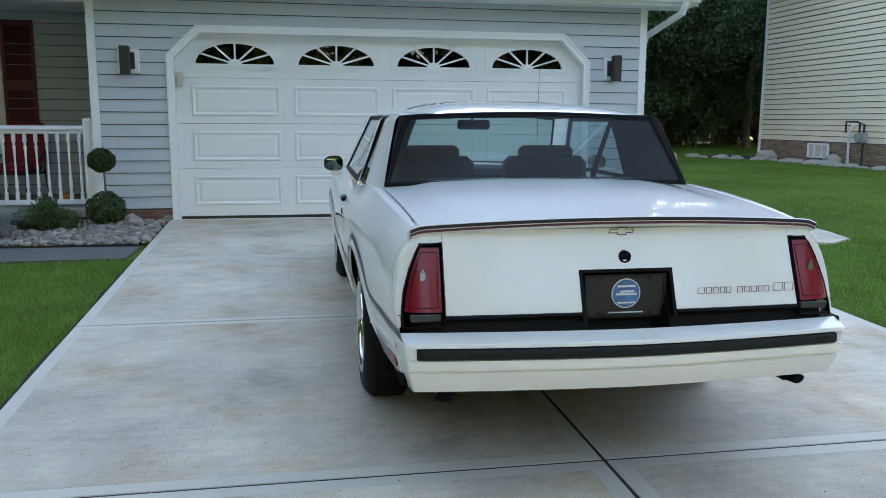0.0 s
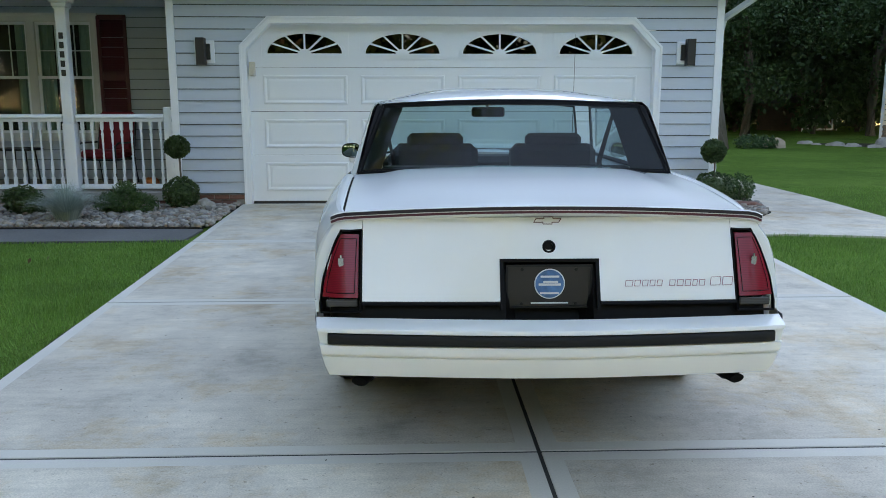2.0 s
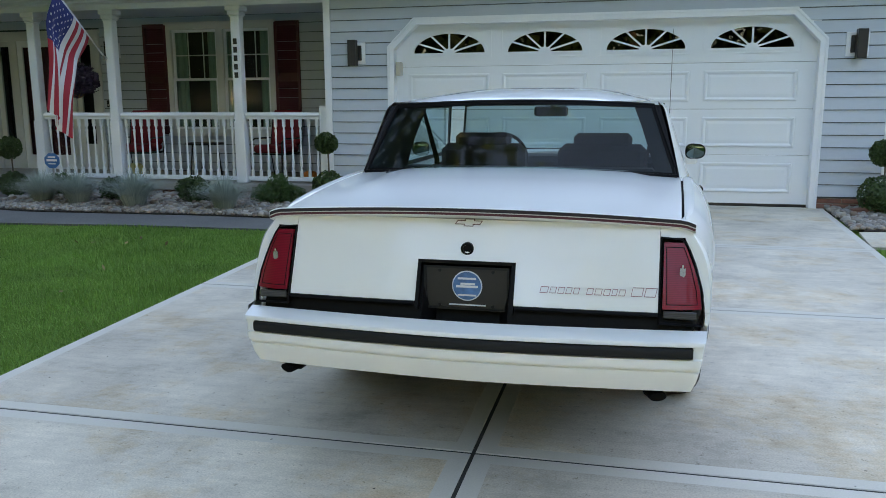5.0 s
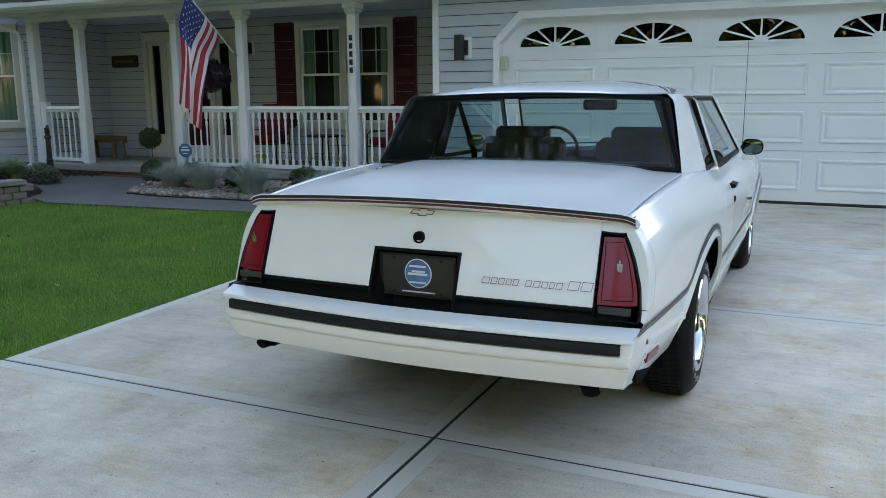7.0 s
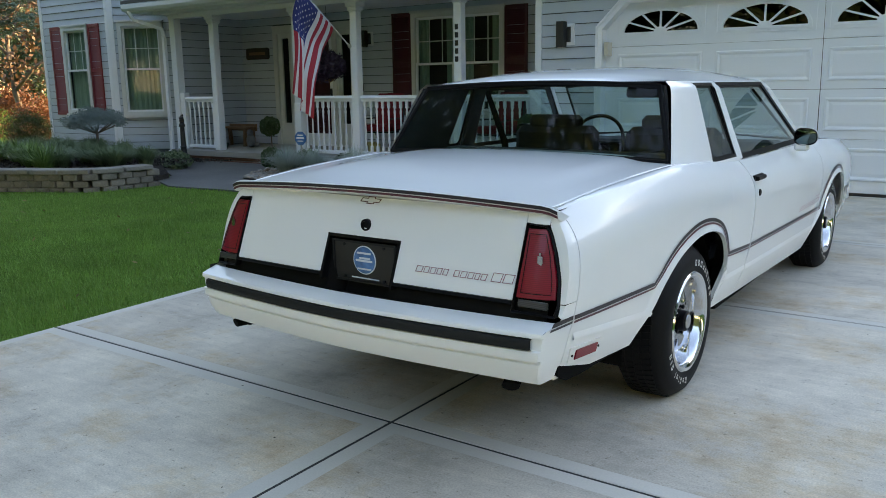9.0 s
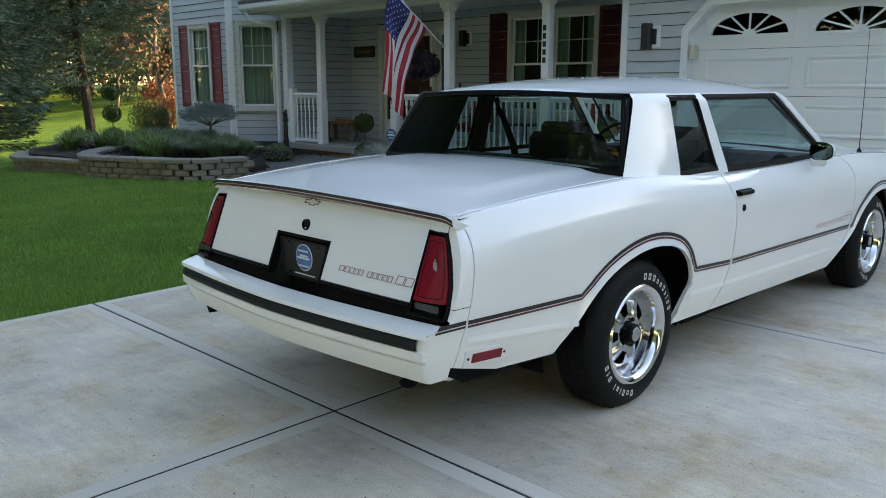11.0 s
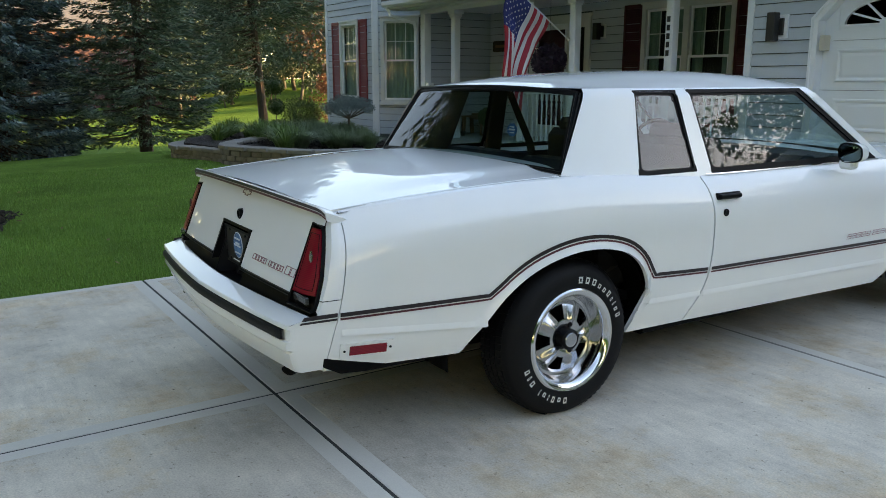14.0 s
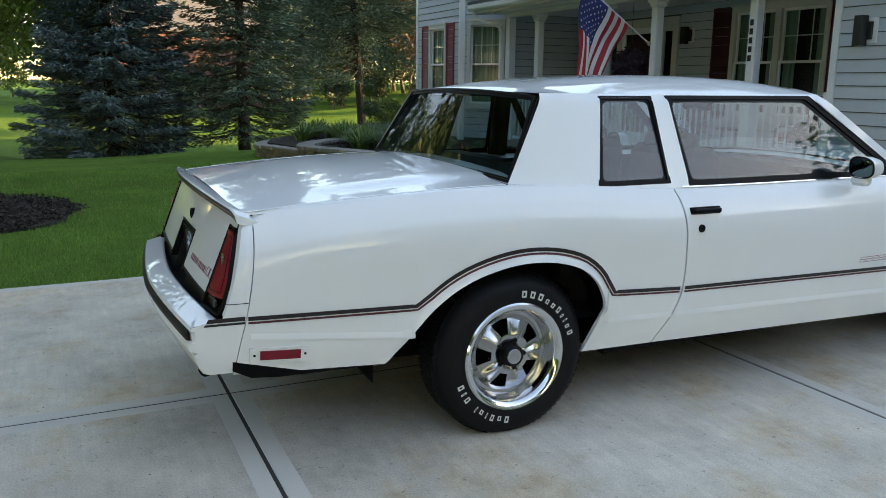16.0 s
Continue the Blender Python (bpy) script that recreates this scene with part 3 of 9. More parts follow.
# ---- windows ----
def sheet_bm(x0, x1, y, z0, z1):
    bm = bmesh.new()
    bm.faces.new([bm.verts.new(p) for p in ((x0, y, z0), (x1, y, z0), (x1, y, z1), (x0, y, z1))])
    return bm


def sash_window(name, w, h, at, rz, label, cols=3, mull=False, blind=True):
    """A double-hung window; its frame's lower left outer corner stands at the given place, facing -y before it is turned."""
    win = thing(name, label, "window", kind="structure", at=at, rz=rz)
    F = 0.085
    bm = bmesh.new()
    for x0, x1, z0, z1, y0 in ((0, F, 0, h, -0.04), (w - F, w, 0, h, -0.04), (F, w - F, h - F, h, -0.04), (F, w - F, 0, F * 0.8, -0.04), (-0.03, w + 0.03, -0.05, 0.0, -0.07), (-0.02, w + 0.02, h, h + 0.04, -0.055)):
        box(bm, x0, x1, y0, 0.06, z0, z1)
    part("window_frame", bm, TRIM_CREAM, win)
    bays = [(F, w - F)] if not mull else [(F, w / 2 - 0.06), (w / 2 + 0.06, w - F)]
    if mull:
        part("mullion", box_bm(w / 2 - 0.06, w / 2 + 0.06, -0.035, 0.06, F * 0.8, h - F), TRIM_CREAM, win)
    zm = h * 0.5
    for x0, x1 in bays:
        for z0, z1, y, upper in ((F * 0.8, zm + 0.02, 0.0, False), (zm - 0.02, h - F, 0.03, True)):
            b = bmesh.new()
            s = 0.04
            for a0, a1, c0, c1 in ((x0, x0 + s, z0, z1), (x1 - s, x1, z0, z1), (x0 + s, x1 - s, z0, z0 + s), (x0 + s, x1 - s, z1 - s, z1)):
                box(b, a0, a1, y - 0.012, y + 0.018, c0, c1)
            sash = part("sash", b, WHITE, win)
            part("pane", sheet_bm(x0 + s, x1 - s, y + 0.003, z0 + s, z1 - s), WIN_GLASS, sash)
            if upper:
                g = bmesh.new()
                for k in range(1, cols):
                    x = x0 + (x1 - x0) * k / cols
                    box(g, x - 0.009, x + 0.009, y + 0.008, y + 0.016, z0 + s, z1 - s)
                zz = (z0 + z1) / 2
                box(g, x0 + s, x1 - s, y + 0.0085, y + 0.0155, zz - 0.009, zz + 0.009)
                part("muntin", g, WHITE, sash)
        if blind:
            c = bmesh.new()
            n = 26
            rows = [[(x0 + (x1 - x0) * i / n, 0.10 + 0.018 * math.sin(i * 1.9) + 0.01 * math.sin(i * 0.7), z) for i in range(n + 1)] for z in (F, h - F)]
            if mull:
                rows = [[p for p in r if p[0] < x0 + (x1 - x0) * 0.28] for r in rows]
                rows2 = [[(x0 + x1 - p[0], p[1], p[2]) for p in r][::-1] for r in rows]
                grid(c, rows2)
            grid(c, rows)
            part("curtain", c, CURTAIN, win)
    # near-black sheets: the room's shade painted in behind the panes
    part("backing", box_bm(0.02, w - 0.02, 0.30, 0.34, 0.02, h - 0.02), UNLIT_IN, win)
    part("reveal", box_bm(0.0, 0.02, 0.06, 0.30, 0.0, h), UNLIT_IN, win)
    return win


TRIM_CREAM = grainy("cream_trim", (0.60, 0.625, 0.63), 0.45, fine=60, coarse=2, vary=0.05, bumps=0.05)
sash_window("window_porch", 1.96, 1.80, (-5.99, PORCH_BACK - 0.02, 0.82), 0, "cream double-hung double window with drawn-back curtains", mull=True, cols=3)
sash_window("window_bay_front", 0.96, 1.83, (-13.97, BAYY - 0.02, 0.85), 0, "cream double-hung window between burgundy shutters", cols=3)
c, s = math.cos(radians(ANG)), math.sin(radians(ANG))
sash_window("window_bay_side", 0.92, 1.88, (BAYX1 + 0.17 * c + 0.02 * s, BAYY + 0.17 * s - 0.02 * c, 0.82), ANG, "white double-hung window in the angled bay side", cols=3)


def shutter(x, w, z0, h, y, mat):
    sh = thing("shutter", "burgundy louvred window shutter on grey siding", "shutter", "window shutters", at=(x, y, z0))
    st = 0.05
    for a, b, c0, c1, nm in ((0, st, 0, h, "stile"), (w - st, w, 0, h, "stile"), (st, w - st, 0, 0.09, "rail"), (st, w - st, h * 0.5 - 0.04, h * 0.5 + 0.04, "rail"), (st, w - st, h - 0.07, h, "rail")):
        part(nm, box_bm(a, b, -0.03, 0.0, c0, c1, bevel=0.004), mat, sh)
    lv = bmesh.new()
    z = 0.11
    while z < h - 0.09:
        if abs(z - h * 0.5) > 0.06:
            prism(lv, [(-0.022, z), (-0.016, z + 0.004), (-0.002, z + 0.034), (-0.008, z + 0.030)], "x", st, w - st)
        z += 0.036
    box(lv, st, w - st, -0.004, -0.001, 0.05, h - 0.03)
    part("louvres", lv, mat, sh)
    return sh


# the bay shutters take a lighter burgundy than the porch ones
RED_SHUT = grainy("lighter_burgundy_paint", (0.21, 0.022, 0.030), 0.5, fine=50, coarse=2, vary=0.12)
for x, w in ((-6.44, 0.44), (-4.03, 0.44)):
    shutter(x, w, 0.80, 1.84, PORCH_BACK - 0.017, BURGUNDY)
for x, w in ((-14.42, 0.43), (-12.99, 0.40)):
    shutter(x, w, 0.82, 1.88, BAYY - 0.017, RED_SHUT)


# ---- front door ----
def entry():
    d = thing("door_front", "cream framed front door with a glass storm door and sidelight", "door", kind="structure", at=(-9.57, PORCH_BACK - 0.02, PORCH_FLOOR))
    W, H = 2.27, 2.36
    bm = bmesh.new()
    for x0, x1, z0, z1 in ((0, 0.11, 0, H), (W - 0.11, W, 0, H), (0.11, W - 0.11, H - 0.11, H), (0.50, 0.60, 0, H - 0.11), (1.63, 1.73, 0, H - 0.11), (-0.02, W + 0.02, H, H + 0.05)):
        box(bm, x0, x1, -0.03, 0.1, z0, z1)
    part("door_frame", bm, TRIM_CREAM, d)
    for x0, x1 in ((0.11, 0.50), (1.73, W - 0.11)):
        b = bmesh.new()
        box(b, x0, x1, 0.02, 0.06, 0, 0.45)
        box(b, x0, x0 + 0.1, 0.02, 0.06, 0.45, H - 0.11)
        box(b, x1 - 0.1, x1, 0.02, 0.06, 0.45, H - 0.11)
        box(b, x0 + 0.1, x1 - 0.1, 0.02, 0.06, H - 0.2, H - 0.11)
        sl = part("sidelight", b, TRIM_CREAM, d)
        part("pane", sheet_bm(x0 + 0.1, x1 - 0.1, 0.033, 0.45, H - 0.2), WIN_GLASS, sl)
    b = bmesh.new()
    x0, x1 = 0.60, 1.63
    for a0, a1, c0, c1 in ((x0, x0 + 0.1, 0, 2.25), (x1 - 0.1, x1, 0, 2.25), (x0 + 0.1, x1 - 0.1, 0, 0.25), (x0 + 0.1, x1 - 0.1, 2.14, 2.25)):
        box(b, a0, a1, -0.005, 0.03, c0, c1)
    sd = part("storm_door", b, WHITE, d, "white storm door")
    part("pane", sheet_bm(x0 + 0.1, x1 - 0.1, 0.013, 0.25, 2.14), WIN_GLASS, sd)
    hb = bmesh.new()
    box(hb, x1 - 0.075, x1 - 0.035, -0.045, -0.004, 0.98, 1.14, bevel=0.008)
    part("handle", hb, BLACK, sd)
    bb = bmesh.new()
    box(bb, x0, x1, 0.09, 0.12, 0, 2.25)
    for a, b2, c0, c1 in ((0.72, 1.08, 0.2, 0.9), (1.15, 1.51, 0.2, 0.9), (0.72, 1.08, 1.05, 2.0), (1.15, 1.51, 1.05, 2.0)):
        box(bb, a, b2, 0.075, 0.09, c0, c1, bevel=0.006)
    part("inner_door", bb, BURGUNDY, d, "dark burgundy panelled inner door")
    part("backing", box_bm(0.0, W, 0.4, 0.44, 0, H), UNLIT_IN, d)
    return d


entry()


# ---- porch posts and rails ----
def post(x, y=10.94, z0=PORCH_FLOOR):
    p = thing("porch_post", "white square porch post with a flared capital", "porch post", "porch posts", at=(x, y, z0))
    part("shaft", box_bm(-0.070, 0.070, -0.070, 0.070, 0, 2.55 - z0 + 0.13, bevel=0.012), WHITE, p)
    part("base_block", box_bm(-0.078, 0.078, -0.078, 0.078, 0.0, 0.90, bevel=0.008), WHITE, p)
    cp = bmesh.new()
    for r, a, b in ((0.082, 2.36, 2.385), (0.096, 2.385, 2.44), (0.118, 2.44, 2.515)):
        box(cp, -r, r, -r, r, a, b, bevel=0.01)
    part("capital", cp, WHITE, p)
    return p


P1, P2, P3, P4 = -9.40, -7.22, -5.88, -3.83
for x in (P1, P2, P3, P4):
    post(x)
NUMBERS = thing("house_number", "dark vertical house number plates on the porch post", "house number", at=(P4, 10.858, 1.72))
for k in range(5):
    b = bmesh.new()
    box(b, -0.028, 0.028, -0.006, 0.006, 0.47 - k * 0.118 - 0.04, 0.47 - k * 0.118 + 0.04, bevel=0.003)
    part("number_bar", b, BLACK, NUMBERS)
eb = bmesh.new()
box(eb, PX0 - 0.06, PX0 + 0.10, 10.86, 11.02, 0.0, 2.70, bevel=0.008)
tagged(mesh_ob("trim_porch_end", eb, WHITE), "white pilaster at the end of the porch", "trim", kind="structure")
for x in (PX0 + 0.17, GX0 - 0.075):
    hp = thing("newel_post", "short white newel post ending the porch rail", "newel", "newels", at=(x, 10.94, PORCH_FLOOR if x < -5 else 0.10))
    part("newel_shaft", box_bm(-0.065, 0.065, -0.065, 0.065, 0, 1.10 if x < -5 else 1.18, bevel=0.008), WHITE, hp)


def baluster_mesh():
    b = bmesh.new()
    box(b, -0.019, 0.019, -0.019, 0.019, 0.0, 0.10)
    lathe(b, [(0.017, 0.10), (0.011, 0.13), (0.020, 0.16), (0.022, 0.22), (0.014, 0.33), (0.012, 0.50), (0.016, 0.62), (0.021, 0.67), (0.012, 0.70), (0.018, 0.73)], 8, close=False)
    box(b, -0.019, 0.019, -0.019, 0.019, 0.73, 0.84)
    me = bpy.data.meshes.new("baluster")
    b.to_mesh(me)
    b.free()
    me.materials.append(WHITE)
    return me


BAL = baluster_mesh()


def railing(x0, x1, y=10.94):
    r = thing("porch_railing", "white porch railing with turned balusters", "railing", "porch railings", at=((x0 + x1) / 2, y, 0.25))
    h = (x1 - x0) / 2
    t = bmesh.new()
    prism(t, [(-0.05, 0.885), (-0.055, 0.90), (-0.04, 0.925), (0, 0.94), (0.04, 0.925), (0.055, 0.90), (0.05, 0.885), (0.035, 0.88), (0.03, 0.84), (-0.03, 0.84), (-0.035, 0.88)], "x", -h, h)
    part("top_rail", t, WHITE, r)
    part("bottom_rail", box_bm(-h, h, -0.03, 0.03, -0.05, 0.012, bevel=0.006), WHITE, r)
    n = max(2, round((x1 - x0) / 0.128))
    for i in range(n):
        o = new("baluster", BAL)
        o.parent = r
        o.location = (-h + (x1 - x0) * (i + 0.5) / n, 0, 0.006)
    return r


railing(PX0 + 0.235, P1 - 0.09)
railing(P2 + 0.09, P3 - 0.09)
railing(P3 + 0.09, P4 - 0.09)
railing(P4 + 0.09, GX0 - 0.14)


# ---- wall lamps ----
LAMP_LENS = grainy("frosted_lamp_glass", (0.5, 0.5, 0.48), 0.4)


def wall_lamp(at, h=0.34):
    w = thing("wall_lamp", "black cylindrical up-and-down wall lamp on a white mounting block", "wall lamp", "wall lamps", at=at)
    part("mounting_block", box_bm(-0.105, 0.15, -0.02, 0.0, -h * 0.42, h * 0.42, bevel=0.004), WHITE, w)
    part("bracket", box_bm(0.0, 0.10, -0.055, -0.018, -0.10, 0.10, bevel=0.004), BLACK, w)
    s = bmesh.new()
    box(s, -0.055, 0.055, -0.165, -0.05, -h / 2, h / 2, bevel=0.006)
    part("shade", s, BLACK, w)
    part("lens", box_bm(-0.04, 0.04, -0.15, -0.065, -h / 2 - 0.003, -h / 2 + 0.004), LAMP_LENS, w)
    return w


wall_lamp((-2.0, FRONT - 0.016, 1.985))
rl = wall_lamp((4.34, FRONT - 0.016, 1.985))
for ch in rl.children:
    if ch.name.startswith(("mounting_block", "bracket")):
        ch.scale.x = -1
wall_lamp((-7.05, PORCH_BACK - 0.016, 2.22), 0.30)


# ---- downspouts ----
def downspout(name, pts, label):
    d = bmesh.new()
    pts = [Vector(p) for p in pts]
    for a, b in zip(pts, pts[1:]):
        ax = (b - a).normalized()
        q = ax.to_track_quat("Z", "Y")
        v = []
        for p in (a - ax * 0.02, b + ax * 0.02):
            v.append([d.verts.new(p + q @ Vector((sx * 0.038, sy * 0.03, 0))) for sx, sy in ((-1, -1), (1, -1), (1, 1), (-1, 1))])
        for k in range(4):
            d.faces.new((v[0][k], v[0][(k + 1) % 4], v[1][(k + 1) % 4], v[1][k]))
        d.faces.new(v[0][::-1]), d.faces.new(v[1])
    bmesh.ops.recalc_face_normals(d, faces=d.faces[:])
    return tagged(mesh_ob(name, d, WHITE), label, "downspout", kind="structure")


downspout("downspout_garage", [(5.15, 10.36, 2.82), (5.12, 10.40, 2.70), (4.87, 10.98, 2.44), (4.85, 11.02, 2.30), (4.85, 11.02, 0.10), (5.0, 11.02, 0.02)], "white downspout at the garage corner")
downspout("downspout_porch", [(-11.15, 10.36, 2.82), (-11.12, 10.42, 2.68), (-10.78, 10.82, 2.50), (-10.76, 10.84, 2.35), (-10.76, 10.84, 0.12), (-10.7, 10.6, 0.03)], "white downspout at the porch corner")

# ---- car materials ----
def paint_mat():
    m, nt, b = base_mat("white_car_paint", (0.78, 0.80, 0.815), 0.5)
    b.inputs["Specular IOR Level"].default_value = 0.12
    b.inputs["Coat Weight"].default_value, b.inputs["Coat Roughness"].default_value = 1.0, 0.012
    nt.links.new(ramp(nt, noise_node(nt, 2.0, 3, "Object"), [(0.3, (0.79, 0.80, 0.795)), (0.7, (0.815, 0.825, 0.82))]), b.inputs["Base Color"])
    return m


PAINT = paint_mat()
CAR_BLACK = dull(grainy("black_trim", (0.005, 0.005, 0.006), 0.42, fine=90, coarse=5, vary=0.2, bumps=0.05), 0.10)
CAR_RUBBER = dull(grainy("black_rubber_strip", (0.013, 0.014, 0.015), 0.55, fine=120, coarse=5, vary=0.15), 0.2)
UNDER = dull(grainy("underbody_black", (0.006, 0.006, 0.006), 0.95), 0.05)
TYRE = dull(grainy("tyre_rubber", (0.0055, 0.0055, 0.0065), 0.6, fine=90, coarse=10, vary=0.18, bumps=0.25, dist=0.002), 0.18)
TYRE_WHITE = grainy("tyre_white_lettering", (0.62, 0.62, 0.58), 0.6, fine=90, coarse=20, vary=0.12)
CHROME = grainy("bright_rim_metal", (0.72, 0.72, 0.73), 0.10, 1.0, fine=60, coarse=8, vary=0.04, bumps=0.0)
SPOKE = grainy("satin_rim_metal", (0.44, 0.445, 0.46), 0.20, 1.0, fine=60, coarse=8, vary=0.08, bumps=0.03)
MAROON = grainy("maroon_decal", (0.10, 0.018, 0.028), 0.35, vary=0.06, bumps=0)
DECAL_DARK = grainy("black_decal", (0.020, 0.012, 0.016), 0.35, vary=0.06, bumps=0)
INTERIOR = grainy("dark_blue_grey_cloth", (0.008, 0.009, 0.013), 0.85, fine=150, coarse=4, vary=0.2, bumps=0.2)
REAR_GLASS = glass_mat("dark_rear_glass", (0.60, 0.745, 0.755), 1.32)
CAR_GLASS = glass_mat("tinted_car_glass", (0.60, 0.735, 0.74), 1.5)
# dark blue-green tone stands in for trees the mirrors would reflect
MIRROR = base_mat("mirror_glass", (0.10, 0.145, 0.15), 0.02, 1.0)[0]
PLATE = grainy("black_dealer_plate", (0.010, 0.010, 0.011), 0.5, vary=0.1, bumps=0)
BADGE_BLUE = grainy("blue_badge", (0.05, 0.16, 0.36), 0.4, fine=40, coarse=14, vary=0.5, bumps=0)
BADGE_PALE = grainy("pale_badge", (0.62, 0.68, 0.74), 0.4, vary=0.05, bumps=0)


def lens_mat(name, colour, rough=0.12):
    m, nt, b = base_mat(name, colour, rough)
    b.inputs["Coat Weight"].default_value, b.inputs["Coat Roughness"].default_value = 0.35, 0.06
    b.inputs["Specular IOR Level"].default_value = 0.25
    tc = nt.nodes.new("ShaderNodeTexCoord")
    w = nt.nodes.new("ShaderNodeTexWave")
    w.inputs["Scale"].default_value, w.inputs["Distortion"].default_value = 55, 0.0
    w.bands_direction = "Z"
    nt.links.new(tc.outputs["Object"], w.inputs["Vector"])
    col = ramp(nt, w.outputs["Fac"], [(0.0, tuple(c * 0.72 for c in colour)), (1.0, colour)])
    nt.links.new(col, b.inputs["Base Color"])
    return m


RED_LENS = lens_mat("red_lens", (0.25, 0.005, 0.020), 0.3)
CLEAR_LENS = lens_mat("clear_lens", (0.06, 0.058, 0.056))
LETTER = grainy("thin_maroon_lettering", (0.26, 0.06, 0.10), 0.4, vary=0.06, bumps=0)


def lerp_table(tab, v):
    if v <= tab[0][0]:
        return tab[0][1]
    for (a, p), (b, q) in zip(tab, tab[1:]):
        if v <= b:
            t = (v - a) / (b - a)
            return p + (q - p) * t
    return tab[-1][1]


def soft_table(tab, v):
    """Smooth (Catmull-Rom) reading of a table."""
    n = len(tab)
    if v <= tab[0][0]:
        return tab[0][1]
    if v >= tab[-1][0]:
        return tab[-1][1]
    i = max(k for k in range(n - 1) if tab[k][0] <= v)
    (x1, y1), (x2, y2) = tab[i], tab[i + 1]
    m1 = (y2 - tab[i - 1][1]) / (x2 - tab[i - 1][0]) if i > 0 else (y2 - y1) / (x2 - x1)
    m2 = (tab[i + 2][1] - y1) / (tab[i + 2][0] - x1) if i + 2 < n else (y2 - y1) / (x2 - x1)
    h = x2 - x1
    t = (v - x1) / h
    return (2 * t**3 - 3 * t**2 + 1) * y1 + (t**3 - 2 * t**2 + t) * h * m1 + (-2 * t**3 + 3 * t**2) * y2 + (t**3 - t**2) * h * m2


# The car stands with its middle line at x = CX and its nose towards the garage (+y).
CX = 1.20
SHOULDER = [(2.66, 0.895), (2.80, 0.912), (3.24, 0.950), (3.77, 0.972), (4.10, 0.962), (4.50, 0.936), (5.0, 0.930), (5.9, 0.932), (6.5, 0.925), (7.4, 0.865), (7.92, 0.78)]
SILL = [(2.6, 0.372), (3.30, 0.342), (4.17, 0.288), (4.5, 0.285), (5.9, 0.255), (6.2, 0.25), (7.6, 0.25)]
SIDE = [(0.0, 0.852), (0.12, 0.876), (0.25, 0.889), (0.42, 0.903), (0.60, 0.913), (0.74, 0.915), (0.84, 0.903), (0.92, 0.876), (0.97, 0.848), (1.0, 0.828)]
PLAN = [(2.55, 0.888), (2.7, 0.902), (3.0, 0.929), (3.4, 0.958), (3.84, 0.978), (4.4, 0.997), (5.0, 1.0), (5.9, 1.0), (6.9, 0.995), (7.5, 0.965), (7.92, 0.91)]


def shoulder(y):
    return soft_table(SHOULDER, y)


def sill(y):
    return lerp_table(SILL, y)


def flank(y, z):
    """Half-width of the body at a place along it and a height."""
    s = (z - sill(y)) / (shoulder(y) - sill(y))
    u = soft_table(SIDE, min(1.0, max(0.0, s))) * soft_table(PLAN, y)
    u -= 0.045 * smooth01(3.05, 2.66, y) * smooth01(0.62, 0.95, z)
    return u


ARCH_R = [(3.295, 0.342), (3.36, 0.435), (3.44, 0.535), (3.53, 0.607), (3.63, 0.655), (3.75, 0.686), (3.86, 0.694), (3.97, 0.682), (4.07, 0.648), (4.145, 0.585), (4.19, 0.50), (4.213, 0.42), (4.215, 0.30)]
FRONT_AXLE, REAR_AXLE = 6.76, 3.800
ARCH_F = [(6.10, 0.25), (6.19, 0.35), (6.285, 0.46), (6.36, 0.55), (6.45, 0.615), (6.57, 0.665), (6.71, 0.682), (6.85, 0.670), (6.98, 0.625), (7.08, 0.55), (7.16, 0.45), (7.22, 0.35), (7.25, 0.25)]


def smooth_poly(pts, n):
    """A rounded line through points."""
    P = [Vector((*p, 0)) for p in pts]
    P = [P[0] * 2 - P[1]] + P + [P[-1] * 2 - P[-2]]
    out = []
    for i in range(1, len(P) - 2):
        for k in range(n):
            t = k / n
            q = 0.5 * ((2 * P[i]) + (P[i + 1] - P[i - 1]) * t + (2 * P[i - 1] - 5 * P[i] + 4 * P[i + 1] - P[i + 2]) * t * t + (3 * P[i] - P[i - 1] - 3 * P[i + 1] + P[i + 2]) * t ** 3)
            out.append((q.x, q.y))
    return out + [tuple(pts[-1])]


ARCH_R, ARCH_F = smooth_poly(ARCH_R, 6), smooth_poly(ARCH_F, 6)


def arch_floor(y):
    b = sill(y)
    for arch in (ARCH_R, ARCH_F):
        if arch[0][0] < y < arch[-1][0]:
            b = max(b, lerp_table(arch, y))
    return b


def rear_gap(z):
    return soft_table([(0.36, 2.740), (0.48, 2.765), (0.58, 2.788), (0.75, 2.815), (0.95, 2.836)], z)


def door_rear(z):
    return soft_table([(0.25, 4.455), (0.32, 4.49), (0.42, 4.55), (0.51, 4.578), (0.70, 4.575), (0.95, 4.555)], z)


def door_front(z):
    return soft_table([(0.25, 6.02), (0.35, 6.13), (0.50, 6.215), (0.70, 6.22), (0.85, 6.18), (0.95, 6.09)], z)


car = thing("car", "white two-door coupe with maroon side stripes, parked on the driveway", "car", at=(CX - 0.022, 0, 0), rz=-0.45)


